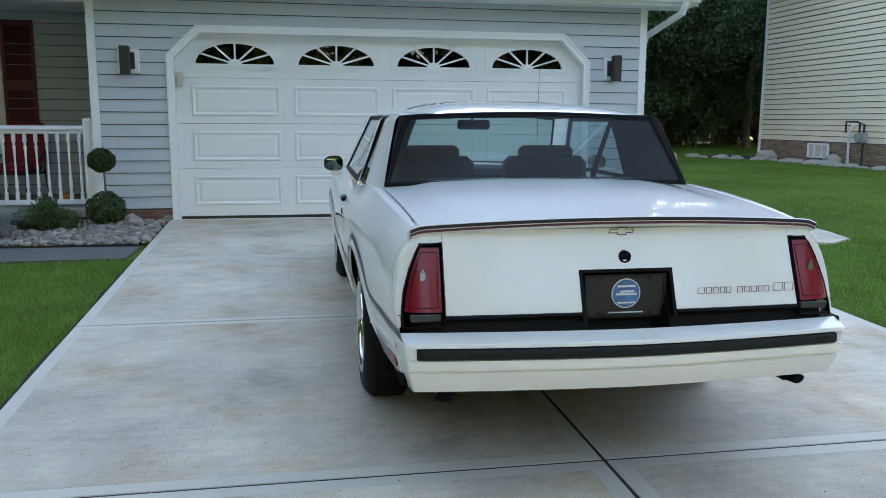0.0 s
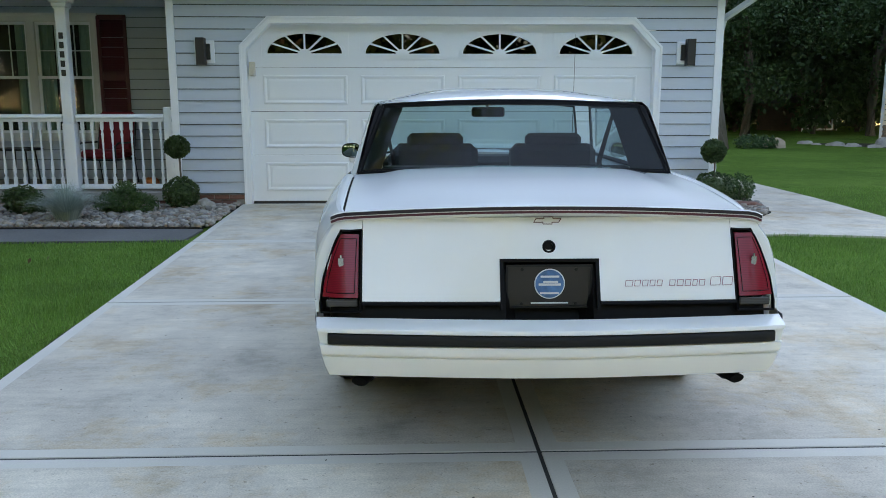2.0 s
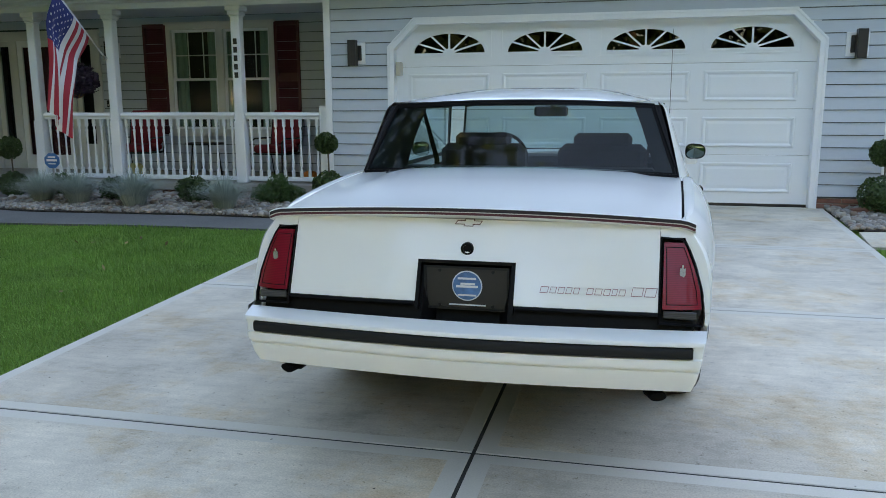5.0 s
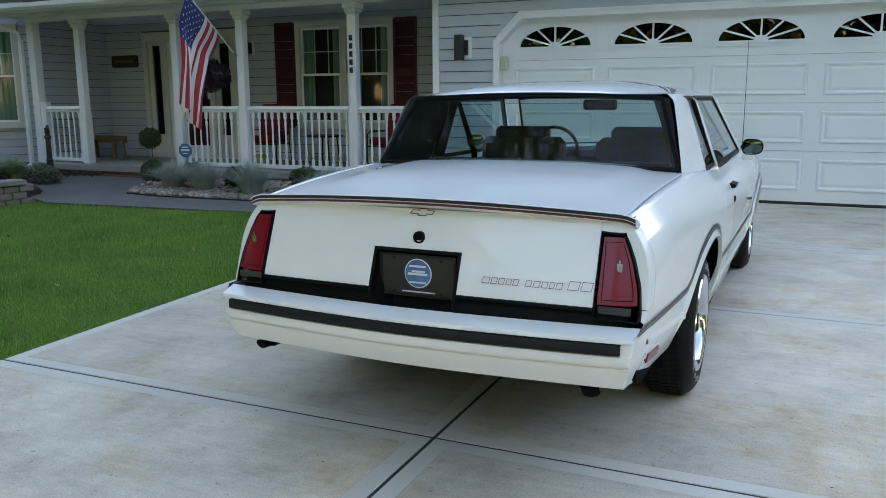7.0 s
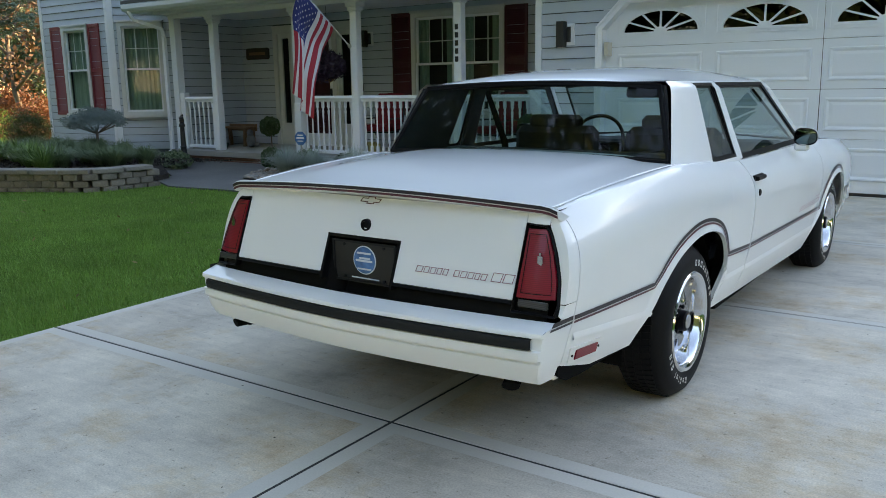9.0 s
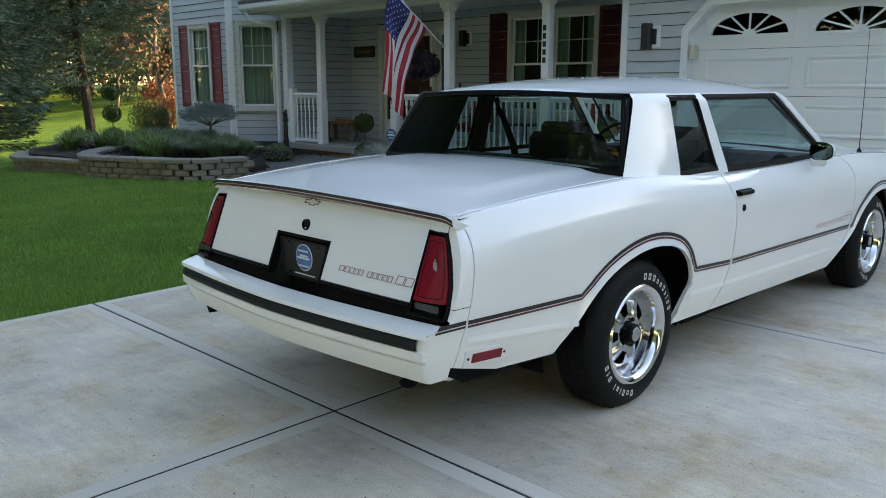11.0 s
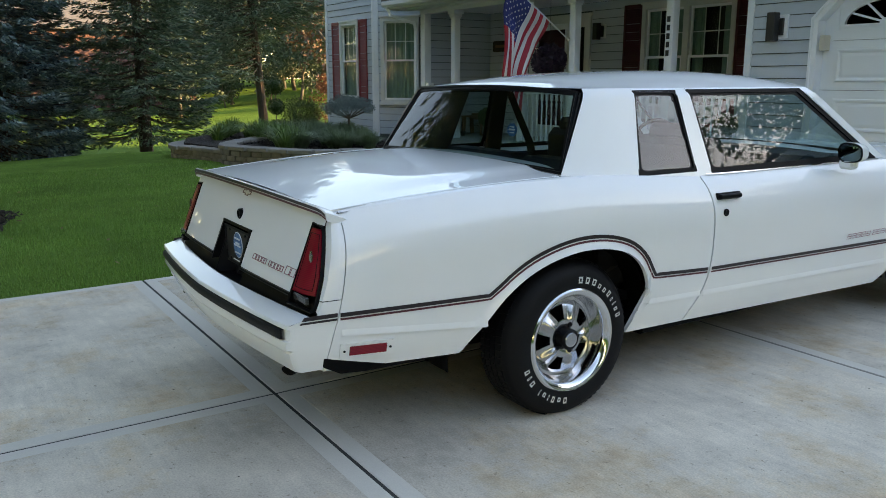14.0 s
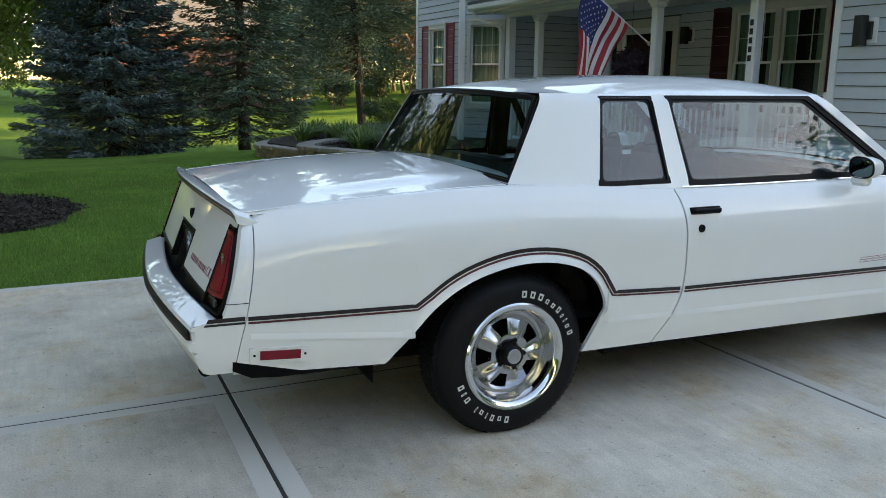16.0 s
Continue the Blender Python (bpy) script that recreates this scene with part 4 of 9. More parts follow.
def skin(ya, yb, n, rows=26, zlow=None, zhigh=None, extra_y=(), inner=0.0):
    """Panel tables for one side: columns from ya(z) to yb(z), rows from the lower edge to the shoulder."""
    tab = []
    ts = sorted({i / n for i in range(n + 1)} | set(extra_y))
    for t in ts:
        ymid = ya(0.6) + (yb(0.6) - ya(0.6)) * t
        col = []
        for k in range(rows + 1):
            q = k / rows
            y = ymid
            for _ in range(3):
                z0 = zlow(y) if zlow else arch_floor(y)
                z1 = zhigh(y) if zhigh else shoulder(y)
                z = z0 + (z1 - z0) * q
                y = ya(z) + (yb(z) - ya(z)) * t
            u = flank(y, z)
            edge = arch_floor(y) - sill(y)
            u += 0.016 * smooth01(0.02, 0.16, edge) * math.exp(-((z - arch_floor(y)) / 0.028) ** 2)
            col.append((u - inner, y, z))
        tab.append(col)
    return tab


def panel(name, tab, mat=None, thick=0.018, label=""):
    """The panel with turned-in edges, on both sides of the car."""
    out = []
    for sg in (1, -1):
        bm = bmesh.new()
        vs = grid(bm, [[(sg * u, y, z) for u, y, z in col] for col in tab], flip=sg < 0)
        loop = [c[0] for c in vs] + vs[-1][1:] + [c[-1] for c in reversed(vs[:-1])] + list(reversed(vs[0][1:-1]))
        loop = [bm.verts.new(v.co) for v in loop]
        inn = [bm.verts.new((v.co.x - sg * thick, v.co.y, v.co.z)) for v in loop]
        for i in range(len(loop)):
            j = (i + 1) % len(loop)
            bm.faces.new((loop[i], loop[j], inn[j], inn[i]))
        bmesh.ops.recalc_face_normals(bm, faces=bm.faces[:])
        out.append(part(name, bm, mat or PAINT, car, label))
    return out


G = 0.0042
quarter = panel("rear_quarter_panel", skin(lambda z: rear_gap(z) + G * 0.4, lambda z: door_rear(z) - G, 140, 26))
doors = panel("door", skin(lambda z: door_rear(z) + G, lambda z: door_front(z) - G, 40, 26))
fenders = panel("front_fender", skin(lambda z: door_front(z) + G, lambda z: 7.90, 80, 22))


# rear end caps beside the tail lamps
def tail_y(u, z):
    return 2.685 + (z - 0.60) * 0.39 - 0.024 * (1 - (u / 0.8) ** 2) + 0.028 * max(0.0, (abs(u) - 0.705) / 0.10) ** 2


LAMP_OUT = [(0.585, 0.804), (0.62, 0.805), (0.70, 0.796), (0.78, 0.773), (0.835, 0.750), (0.868, 0.732)]


def lamp_edge(z):
    return lerp_table(LAMP_OUT, z)


for sg in (1, -1):
    bm = bmesh.new()
    rows = []
    for k in range(19):
        z = 0.630 + (shoulder(2.78) - 0.630) * k / 18
        ul = lamp_edge(z) if z < 0.87 else 0.732
        yl = tail_y(ul, z)
        uo = flank(yl + 0.03, z)
        yg = rear_gap(z) - G * 0.4
        row = [(ul, yl, z), (ul + (uo - ul) * 0.75, yl + 0.004, z), (uo, yl + 0.022, z)]
        for t in (0.35, 0.7, 1.0):
            y = yl + 0.022 + (yg - yl - 0.022) * t
            row.append((flank(y, z), y, z))
        rows.append(row)
    fill = [[(sg * u, tail_y(u, z) - 0.006, z) for u in (0.6535, 0.69, 0.7345)] for z in (0.869, 0.885, 0.908)]
    grid(bm, fill)
    top = [(u - 0.03 if i > 2 else u - 0.01, y + 0.004, z + 0.004) for i, (u, y, z) in enumerate(rows[-1])]
    grid(bm, [[(sg * u, y, z) for u, y, z in r] for r in rows + [top]])
    bmesh.ops.recalc_face_normals(bm, faces=bm.faces[:])
    part("rear_end_cap", bm, PAINT, car)


# deck sides, trunk lid and tail panel
def deck_z(u, y):
    base = shoulder(y) + 0.004
    w = 0.76
    zc = 0.024 * (1 - (u / w) ** 2) + 0.012 * smooth01(0.64, 0.52, abs(u)) * smooth01(2.95, 3.4, y)
    return base + zc


def gap_u(y):
    return lerp_table([(2.66, 0.715), (2.80, 0.725), (3.3, 0.745), (3.86, 0.765)], y)


def sgn(v):
    return 1 if v >= 0 else -1


for sg in (1, -1):
    bm = bmesh.new()
    rows = []
    for k in range(31):
        y = 2.80 + (4.16 - 2.80) * k / 30
        uo, ui = flank(y, shoulder(y)), gap_u(y) + G
        z = shoulder(y)
        if y > 3.88:
            ui = uo - 0.03
        rows.append([(uo, y, z), (uo - 0.012, y, z + 0.005), (uo + (ui - uo) * 0.6, y, deck_z(ui, y) + 0.001), (ui + 0.003 * sgn(uo - ui), y, deck_z(ui, y)), (ui, y, deck_z(ui, y) - 0.003)])
    grid(bm, [[(sg * u, y, z) for u, y, z in r] for r in rows])
    grid(bm, [[(sg * r[-1][0], r[-1][1], r[-1][2] - d) for d in (0.0, 0.025)] for r in rows])
    bmesh.ops.recalc_face_normals(bm, faces=bm.faces[:])
    part("deck_side", bm, PAINT, car)

bm = bmesh.new()
ys = [2.79 + (3.80 - 2.79) * k / 24 for k in range(25)]
rows = []
for y in ys:
    ug = gap_u(y) - G
    us = [-ug] + [(ug - 0.003) * (-1 + 2 * i / 36) for i in range(37)] + [ug]
    rows.append([(u, y, deck_z(u, y) - (0.003 if abs(u) == ug else 0)) for u in us])
grid(bm, rows)
for e in (0, -1):
    grid(bm, [[(r[e][0], r[e][1], r[e][2] - d) for d in (0.0, 0.025)] for r in rows])
bmesh.ops.recalc_face_normals(bm, faces=bm.faces[:])
part("trunk_lid", bm, PAINT, car)
# black strips down in the lid gaps, painting in the gaps' shade
for sg in (1, -1):
    bm = bmesh.new()
    grid(bm, [[(sg * (gap_u(y) + d), y, deck_z(gap_u(y), y) - 0.011) for d in (-0.02, 0.02)] for y in ys])
    part("gap_shade_strip", bm, UNDER, car)
bm = bmesh.new()
rows = [[(u, y, deck_z(u, y)) for u in [-0.765 + 1.53 * i / 30 for i in range(31)]] for y in (3.806, 3.85, 3.90)]
grid(bm, rows)
bmesh.ops.recalc_face_normals(bm, faces=bm.faces[:])
part("rear_window_cowl", bm, PAINT, car)

# tail panel with the plate recess
UL, RU, RZ = 0.652, 0.168, 0.765
bm = bmesh.new()


def tail_grid(bm, u0, u1, z0, z1, nu, nz):
    grid(bm, [[(u0 + (u1 - u0) * i / nu, tail_y(u0 + (u1 - u0) * i / nu, z) - 0.006, z) for i in range(nu + 1)] for z in [z0 + (z1 - z0) * k / nz for k in range(nz + 1)]])


tail_grid(bm, -UL, -RU, 0.632, RZ, 10, 6)
tail_grid(bm, RU, UL, 0.632, RZ, 10, 6)
tail_grid(bm, -UL, -RU, RZ, 0.910, 10, 6)
tail_grid(bm, -RU, RU, RZ, 0.910, 8, 6)
tail_grid(bm, RU, UL, RZ, 0.910, 10, 6)
bmesh.ops.remove_doubles(bm, verts=bm.verts[:], dist=0.0004)
bmesh.ops.recalc_face_normals(bm, faces=bm.faces[:])
ed = [e for e in bm.edges if e.is_boundary]
r = bmesh.ops.extrude_edge_only(bm, edges=ed)
for f in [g for g in r["geom"] if isinstance(g, bmesh.types.BMFace)]:
    f.smooth = False
for v in [g for g in r["geom"] if isinstance(g, bmesh.types.BMVert)]:
    v.co.y += 0.02
bmesh.ops.recalc_face_normals(bm, faces=bm.faces[:])
tail = part("tail_panel", bm, PAINT, car)
# black band and recess behind it
bm = bmesh.new()
for z0, z1, off in ((0.545, 0.87, 0.022),):
    grid(bm, [[(u, tail_y(u, z) + off + (0.075 if abs(u) < RU - 0.02 else 0.0), z) for u in [-0.765 + 1.53 * i / 40 for i in range(41)]] for z in [z0 + (z1 - z0) * k / 10 for k in range(11)]])
bmesh.ops.recalc_face_normals(bm, faces=bm.faces[:])
grid(bm, [[(u, y, 0.540) for u in (-0.79, 0.0, 0.79)] for y in (2.62, 2.80)])
part("black_tail_band", bm, CAR_BLACK, car)
bm = bmesh.new()
for s in (-1, 1):
    prism(bm, [(tail_y(RU, 0.605) - 0.009, 0.605), (tail_y(RU, RZ) - 0.009, RZ), (2.80, RZ), (2.80, 0.605)], "x", s * RU - 0.006, s * RU + 0.006)
prism(bm, [(tail_y(0, RZ) - 0.009, RZ - 0.004), (tail_y(0, RZ) - 0.007, RZ + 0.007), (2.81, RZ + 0.007), (2.81, RZ - 0.004)], "x", -RU - 0.006, RU + 0.006)
part("plate_recess_trim", bm, CAR_BLACK, tail)
bm = bmesh.new()
for s in (-1, 1):
    a, b = (RU + 0.01, UL) if s > 0 else (-UL, -RU - 0.01)
    pts = [(a + (b - a) * i / 10, tail_y(a + (b - a) * i / 10, 0.625) - 0.006, 0.625) for i in range(11)]
    tube(bm, pts, 0.007, 6)
    part("lower_moulding", bm, CAR_BLACK, tail)
    bm = bmesh.new()

# spoiler along the deck's rear edge
bm = bmesh.new()


def spoiler_row(u):
    a = abs(u) / 0.766
    y = 2.738 + 0.060 * a ** 2
    z = 0.947 - 0.030 * a ** 2 - 0.012 * max(0.0, (a - 0.93) / 0.07) ** 2
    k = 1 - 0.25 * a
    return [(u, y + 0.115 * k, z - 0.030 * k), (u, y + 0.050, z - 0.014), (u, y - 0.014, z + 0.012), (u, y - 0.022, z + 0.0135), (u, y - 0.026, z + 0.010), (u, y - 0.020, z - 0.015), (u, y - 0.013, z - 0.018), (u, y + 0.04, z - 0.034), (u, y + 0.11 * k, z - 0.050)]


us = [-0.766 + 1.532 * i / 60 for i in range(61)]
vs = grid(bm, [spoiler_row(u) for u in us])
for ring in (vs[0], vs[-1]):
    bm.faces.new(ring)
bmesh.ops.recalc_face_normals(bm, faces=bm.faces[:])
spoiler = part("spoiler", bm, PAINT, car, "white lip spoiler with a dark stripe")


def spoiler_stripe(name, f0, f1, mat):
    b = bmesh.new()
    rows = []
    for i in range(61):
        u = -0.764 + 1.528 * i / 60
        p = spoiler_row(u)
        a, c = Vector(p[4]), Vector(p[5])
        d = Vector((0, -0.0015, 0))
        rows.append([a.lerp(c, f0) + d, a.lerp(c, f1) + d])
    grid(b, rows)
    bmesh.ops.recalc_face_normals(b, faces=b.faces[:])
    part(name, b, mat, spoiler)


spoiler_stripe("upper_stripe", 0.02, 0.50, DECAL_DARK)
spoiler_stripe("lower_stripe", 0.62, 0.98, MAROON)


# badges, lock, lettering bars
def on_tail(u, z, d=0.008):
    return Vector((u, tail_y(u, z) - d, z))


def tail_plate(bm, poly, d0=0.0065, d1=0.0085, mi=0):
    a = [bm.verts.new(on_tail(u, z, d0)) for u, z in poly]
    b = [bm.verts.new(on_tail(u, z, d1)) for u, z in poly]
    n = len(poly)
    fs = [bm.faces.new(b)] + [bm.faces.new((a[i], a[(i + 1) % n], b[(i + 1) % n], b[i])) for i in range(n)]
    for f in fs:
        f.material_index = mi
    bmesh.ops.recalc_face_normals(bm, faces=fs)


def outline(bm, poly, w, **k):
    """A closed line of width w along a polygon."""
    n = len(poly)
    for i in range(n):
        (x0, y0), (x1, y1) = poly[i], poly[(i + 1) % n]
        L = math.hypot(x1 - x0, y1 - y0)
        nx, ny, tx, ty = -(y1 - y0) / L * w / 2, (x1 - x0) / L * w / 2, (x1 - x0) / L * w / 2, (y1 - y0) / L * w / 2
        tail_plate(bm, [(x0 - nx - tx, y0 - ny - ty), (x1 - nx + tx, y1 - ny + ty), (x1 + nx + tx, y1 + ny + ty), (x0 + nx - tx, y0 + ny - ty)], **k)


bm = bmesh.new()
outline(bm, [(-0.042, 0.906), (-0.014, 0.906), (-0.014, 0.912), (0.018, 0.912), (0.018, 0.906), (0.046, 0.906), (0.038, 0.894), (0.014, 0.894), (0.014, 0.888), (-0.018, 0.888), (-0.018, 0.894), (-0.050, 0.894)], 0.0025)
part("rear_emblem", bm, MAROON, tail, "thin maroon outline emblem")
bm = bmesh.new()
x = 0.262
for w, h in ((0.030, 0.019), (0.024, 0.019), (0.024, 0.019), (0.022, 0.019), (0.022, 0.019), (-0.016, 0), (0.024, 0.019), (0.026, 0.019), (0.024, 0.019), (0.020, 0.019), (0.024, 0.019), (-0.010, 0), (0.040, 0.027), (0.040, 0.027)):
    if w > 0:
        sl = h * 0.22
        outline(bm, [(x, 0.680), (x + w - 0.005, 0.680), (x + w - 0.005 + sl, 0.680 + h), (x + sl, 0.680 + h)], 0.0013)
    x += abs(w) + 0.003
tagged(part("lettering", bm, LETTER, tail, "row of thin maroon outlined bars"), kind="stuff")
bm = bmesh.new()
c = on_tail(0, 0.812, 0.0)
lathe(bm, [(0.023, 0.002), (0.023, -0.012), (0.019, -0.016), (0.015, -0.016), (0.014, -0.010), (0.0001, -0.010)], 20, "y", c)
part("trunk_lock", bm, CAR_BLACK, tail)

# plate with its round badge
plate = part("licence_plate", box_bm(-0.150, 0.150, 2.694, 2.700, 0.598, 0.748, bevel=0.002), PLATE, tail, "black dealer plate with a round blue badge")
bm = bmesh.new()
for a, b, c0, c1 in ((-0.152, 0.152, 0.596, 0.604), (-0.152, 0.152, 0.744, 0.752), (-0.152, -0.144, 0.604, 0.744), (0.144, 0.152, 0.604, 0.744)):
    box(bm, a, b, 2.689, 2.694, c0, c1)
part("plate_frame", bm, CAR_RUBBER, plate)
for nm, r, y, mt in (("badge_rim", 0.054, 2.6915, BADGE_PALE), ("badge_disc", 0.050, 2.690, BADGE_BLUE)):
    b = bmesh.new()
    lathe(b, [(r, 2.6938), (r, y), (0.0001, y)], 32, "y", (0.003, 0, 0.683))
    part(nm, b, mt, plate)
b = bmesh.new()
box(b, -0.036, 0.042, 2.6875, 2.6895, 0.677, 0.685)
box(b, -0.020, 0.032, 2.6875, 2.6895, 0.687, 0.694)
box(b, -0.030, 0.036, 2.6875, 2.6895, 0.706, 0.713)
box(b, -0.030, 0.036, 2.6875, 2.6895, 0.647, 0.653)
part("badge_bars", b, BADGE_PALE, plate)
plate.location = (0, 0.026, 0)
b = bmesh.new()
box(b, -0.062, 0.070, 2.691, 2.6935, 0.612, 0.6165)
part("text_bar", b, BADGE_PALE, plate)
for u in (-0.095, 0.095):
    for z in (0.735, 0.612):
        b = bmesh.new()
        lathe(b, [(0.006, 2.6938), (0.006, 2.690), (0.0001, 2.689)], 10, "y", (u, 0, z))
        part("plate_screw", b, CAR_RUBBER, plate)

# tail lamps
for sg in (1, -1):
    poly = [(0.655, 0.596), (0.655, 0.872), (0.724, 0.866)] + [(lamp_edge(z) - 0.002, z) for z in (0.845, 0.80, 0.75, 0.70, 0.65, 0.62)] + [(0.798, 0.588)]
    def ring(k, d):
        cu, cz = 0.72, 0.735
        return [(u + (cu - u) * k * 1.0, tail_y(u, z) - d, z + (cz - z) * k * 0.55) for u, z in poly]
    bm = bmesh.new()
    rr = [ring(0.0, -0.02), ring(0.0, 0.010), ring(0.05, 0.012), ring(0.09, 0.004)]
    vs = [[bm.verts.new((sg * u, y, z)) for u, y, z in q] for q in rr]
    for a, b in zip(vs, vs[1:]):
        for i in range(len(a)):
            j = (i + 1) % len(a)
            bm.faces.new((a[i], a[j], b[j], b[i]))
    bmesh.ops.recalc_face_normals(bm, faces=bm.faces[:])
    lamp = part("tail_lamp", bm, CAR_BLACK, car, "red tail lamp in a black bezel")
    bm = bmesh.new()
    rows = []
    for k in range(15):
        z = 0.644 + (0.854 - 0.644) * k / 14
        e = min(lamp_edge(z) - 0.011, 0.800)
        rows.append([(sg * (0.666 + (e - 0.666) * i / 10), tail_y(0.666 + (e - 0.666) * i / 10, z) - 0.010, z) for i in range(11)])
    grid(bm, rows)
    for q in (rows[0], rows[-1], [r[0] for r in rows], [r[-1] for r in rows]):
        grid(bm, [q, [(u, y + 0.010, z) for u, y, z in q]])
    bmesh.ops.recalc_face_normals(bm, faces=bm.faces[:])
    part("red_lens", bm, RED_LENS, lamp, "ribbed red lens")
    bm = bmesh.new()
    m = [r[1:-1] for r in rows[1:-1]]
    loop = list(m[0]) + [q[-1] for q in m[1:]] + list(reversed(m[-1][:-1])) + [q[0] for q in reversed(m[1:-1])]
    tube(bm, [(u, y - 0.0005, z) for u, y, z in loop + [loop[0]]], 0.0014, 5)
    part("lens_border", bm, CAR_BLACK, lamp)
    bm = bmesh.new()
    y0 = tail_y(0.73, 0.62) - 0.004
    box(bm, min(sg * 0.668, sg * 0.776), max(sg * 0.668, sg * 0.776), y0, y0 + 0.015, 0.611, 0.638, bevel=0.004)
    part("reversing_lens", bm, CLEAR_LENS, lamp, "clear reversing lens")
    bm = bmesh.new()
    yy = tail_y(0.727, 0.76) - 0.015
    for poly2 in ([(-0.009, 0.775), (0.009, 0.775), (0.009, 0.752), (0.0, 0.738), (-0.009, 0.752)], [(-0.003, 0.786), (0.003, 0.786), (0.003, 0.7755), (-0.003, 0.7755)]):
        prism(bm, [(sg * 0.727 + u, z) for u, z in poly2], "y", yy, yy + 0.006)
    part("crest", bm, SPOKE, lamp, "small chrome shield crest")

# rear bumper: a creased face, a shelf rising to the black band, and flat sides flush with the quarters
FACE = [(0.004, 0.5585), (0.0, 0.5520), (0.0, 0.5440), (0.010, 0.5410), (0.010, 0.5030), (0.0, 0.5000), (-0.001, 0.4740), (0.0, 0.4700), (0.018, 0.4650), (0.019, 0.4590), (0.011, 0.4555), (0.022, 0.4200), (0.042, 0.3820), (0.058, 0.3750), (0.14, 0.3740)]
SHELF = [(0.004, 0.5585), (0.045, 0.5680), (0.082, 0.5770), (0.090, 0.5740), (0.094, 0.5420)]


def face_y(u):
    return 2.545 + 0.058 * (abs(u) / 0.772) ** 1.6


def corner(o, z):
    """Where the face, set in by o, meets the side of the car."""
    u = 0.80
    for _ in range(6):
        u = flank(face_y(u) + o, max(z, 0.376))
    return u


def bumper_path(t):
    u = 0.80 * t / 0.84
    return u, face_y(u), 0.0, 1.0


def bumper_row(o, z):
    uc = corner(o, z)
    r = 0.008
    half = [(s * (uc - r), face_y(s * (uc - r)) + o, z) for s in [i / 22 for i in range(23)]]
    yc = face_y(uc) + o
    half.append((uc - 0.0025, yc + 0.0015, z))
    yg = rear_gap(z) - 0.0012
    for i in range(9):
        y = yc + r + (yg - yc - r) * i / 8
        half.append((flank(y, max(z, 0.376)) + (0.0 if o < 0.1 else -0.05), y, z))
    return [(-u, y, zz) for u, y, zz in reversed(half[1:])] + half


bm = bmesh.new()
grid(bm, [bumper_row(o, z) for o, z in FACE])
shelf = []
for o, z in SHELF:
    uc = corner(o, z) - 0.0015
    shelf.append([(s * uc, face_y(s * uc) + o, z) for s in [-1 + i / 20 for i in range(41)]])
grid(bm, shelf)
for sg in (1, -1):
    rows = []
    for k in range(13):
        z = 0.5585 + (0.6275 - 0.5585) * k / 12
        o = lerp_table([(b, a) for a, b in SHELF[:3]], z)
        uc = corner(o, z)
        y0 = face_y(uc) + o + (0.008 if k == 0 else 0.0)
        y0 = max(y0, tail_y(0.80, z) + 0.006) if z > 0.578 else y0
        yg = rear_gap(z) - 0.0012
        row = [(sg * flank(y0 + (yg - y0) * i / 8, z), y0 + (yg - y0) * i / 8, z) for i in range(9)]
        if z > 0.590:
            ul = lamp_edge(z)
            row = [(sg * ul, tail_y(ul, z), z)] + row
        else:
            row = [(row[0][0] - sg * 0.001, row[0][1], z)] + row
        rows.append(row)
    grid(bm, rows)
bmesh.ops.remove_doubles(bm, verts=bm.verts[:], dist=0.0003)
bmesh.ops.recalc_face_normals(bm, faces=bm.faces[:])
bumper = part("rear_bumper", bm, PAINT, car, "white body-coloured rear bumper")
bm = bmesh.new()
rub = []
for t in [0.792 * i / 24 for i in range(25)] + [0.800, 0.803]:
    u, y, dx, dy = bumper_path(t)
    f = 1.0 if t < 0.795 else (0.6 if t < 0.802 else 0.0)
    rub.append([(u + dx * o, y + dy * o, 0.522 + (z - 0.522) * (1 if t < 0.802 else 0.9)) for o, z in ((0.009, 0.541), (-0.006 * f, 0.538), (-0.011 * f, 0.530), (-0.011 * f, 0.514), (-0.006 * f, 0.506), (0.009, 0.503))])
fullr = [[(-u, y, z) for u, y, z in r] for r in reversed(rub[1:])] + rub
grid(bm, fullr)
bmesh.ops.recalc_face_normals(bm, faces=bm.faces[:])
part("rub_strip", bm, CAR_RUBBER, bumper, "black rubber rub strip")


# ---- greenhouse ----
def glasshouse(y, z):
    """Half-width of the cabin sides."""
    u = 0.823 - 0.345 * (z - 0.941) - 0.055 * smooth01(1.27, 1.36, z) * (z - 1.27) / 0.06
    u -= 0.027 * max(0.0, (4.30 - y) / 0.34) ** 2
    return u


def back_edge(z):
    return 3.815 + (z - 0.985) * 0.56


def q0(z):
    return 4.195 + (z - 0.965) * 0.19


def q1(z):
    return 4.548 - (z - 0.941) * 0.075


def d0(z):
    return 4.648 - (z - 0.935) * 0.125


def d1(z):
    return 5.97 - (z - 0.94) * 1.42


def screen_edge(z):
    return d1(z) + 0.075


TOPZ = 1.318


def strip(bm, ya, yb, z0, z1, nz, ny, sg):
    rows = []
    for k in range(nz + 1):
        row = []
        for i in range(ny + 1):
            t = i / ny
            z = z0(ya(1.1) + (yb(1.1) - ya(1.1)) * t) if callable(z0) else z0
            z = z + (z1 - z) * k / nz
            y = ya(z) + (yb(z) - ya(z)) * t
            row.append((sg * glasshouse(y, z), y, z))
        rows.append(row)
    grid(bm, rows)


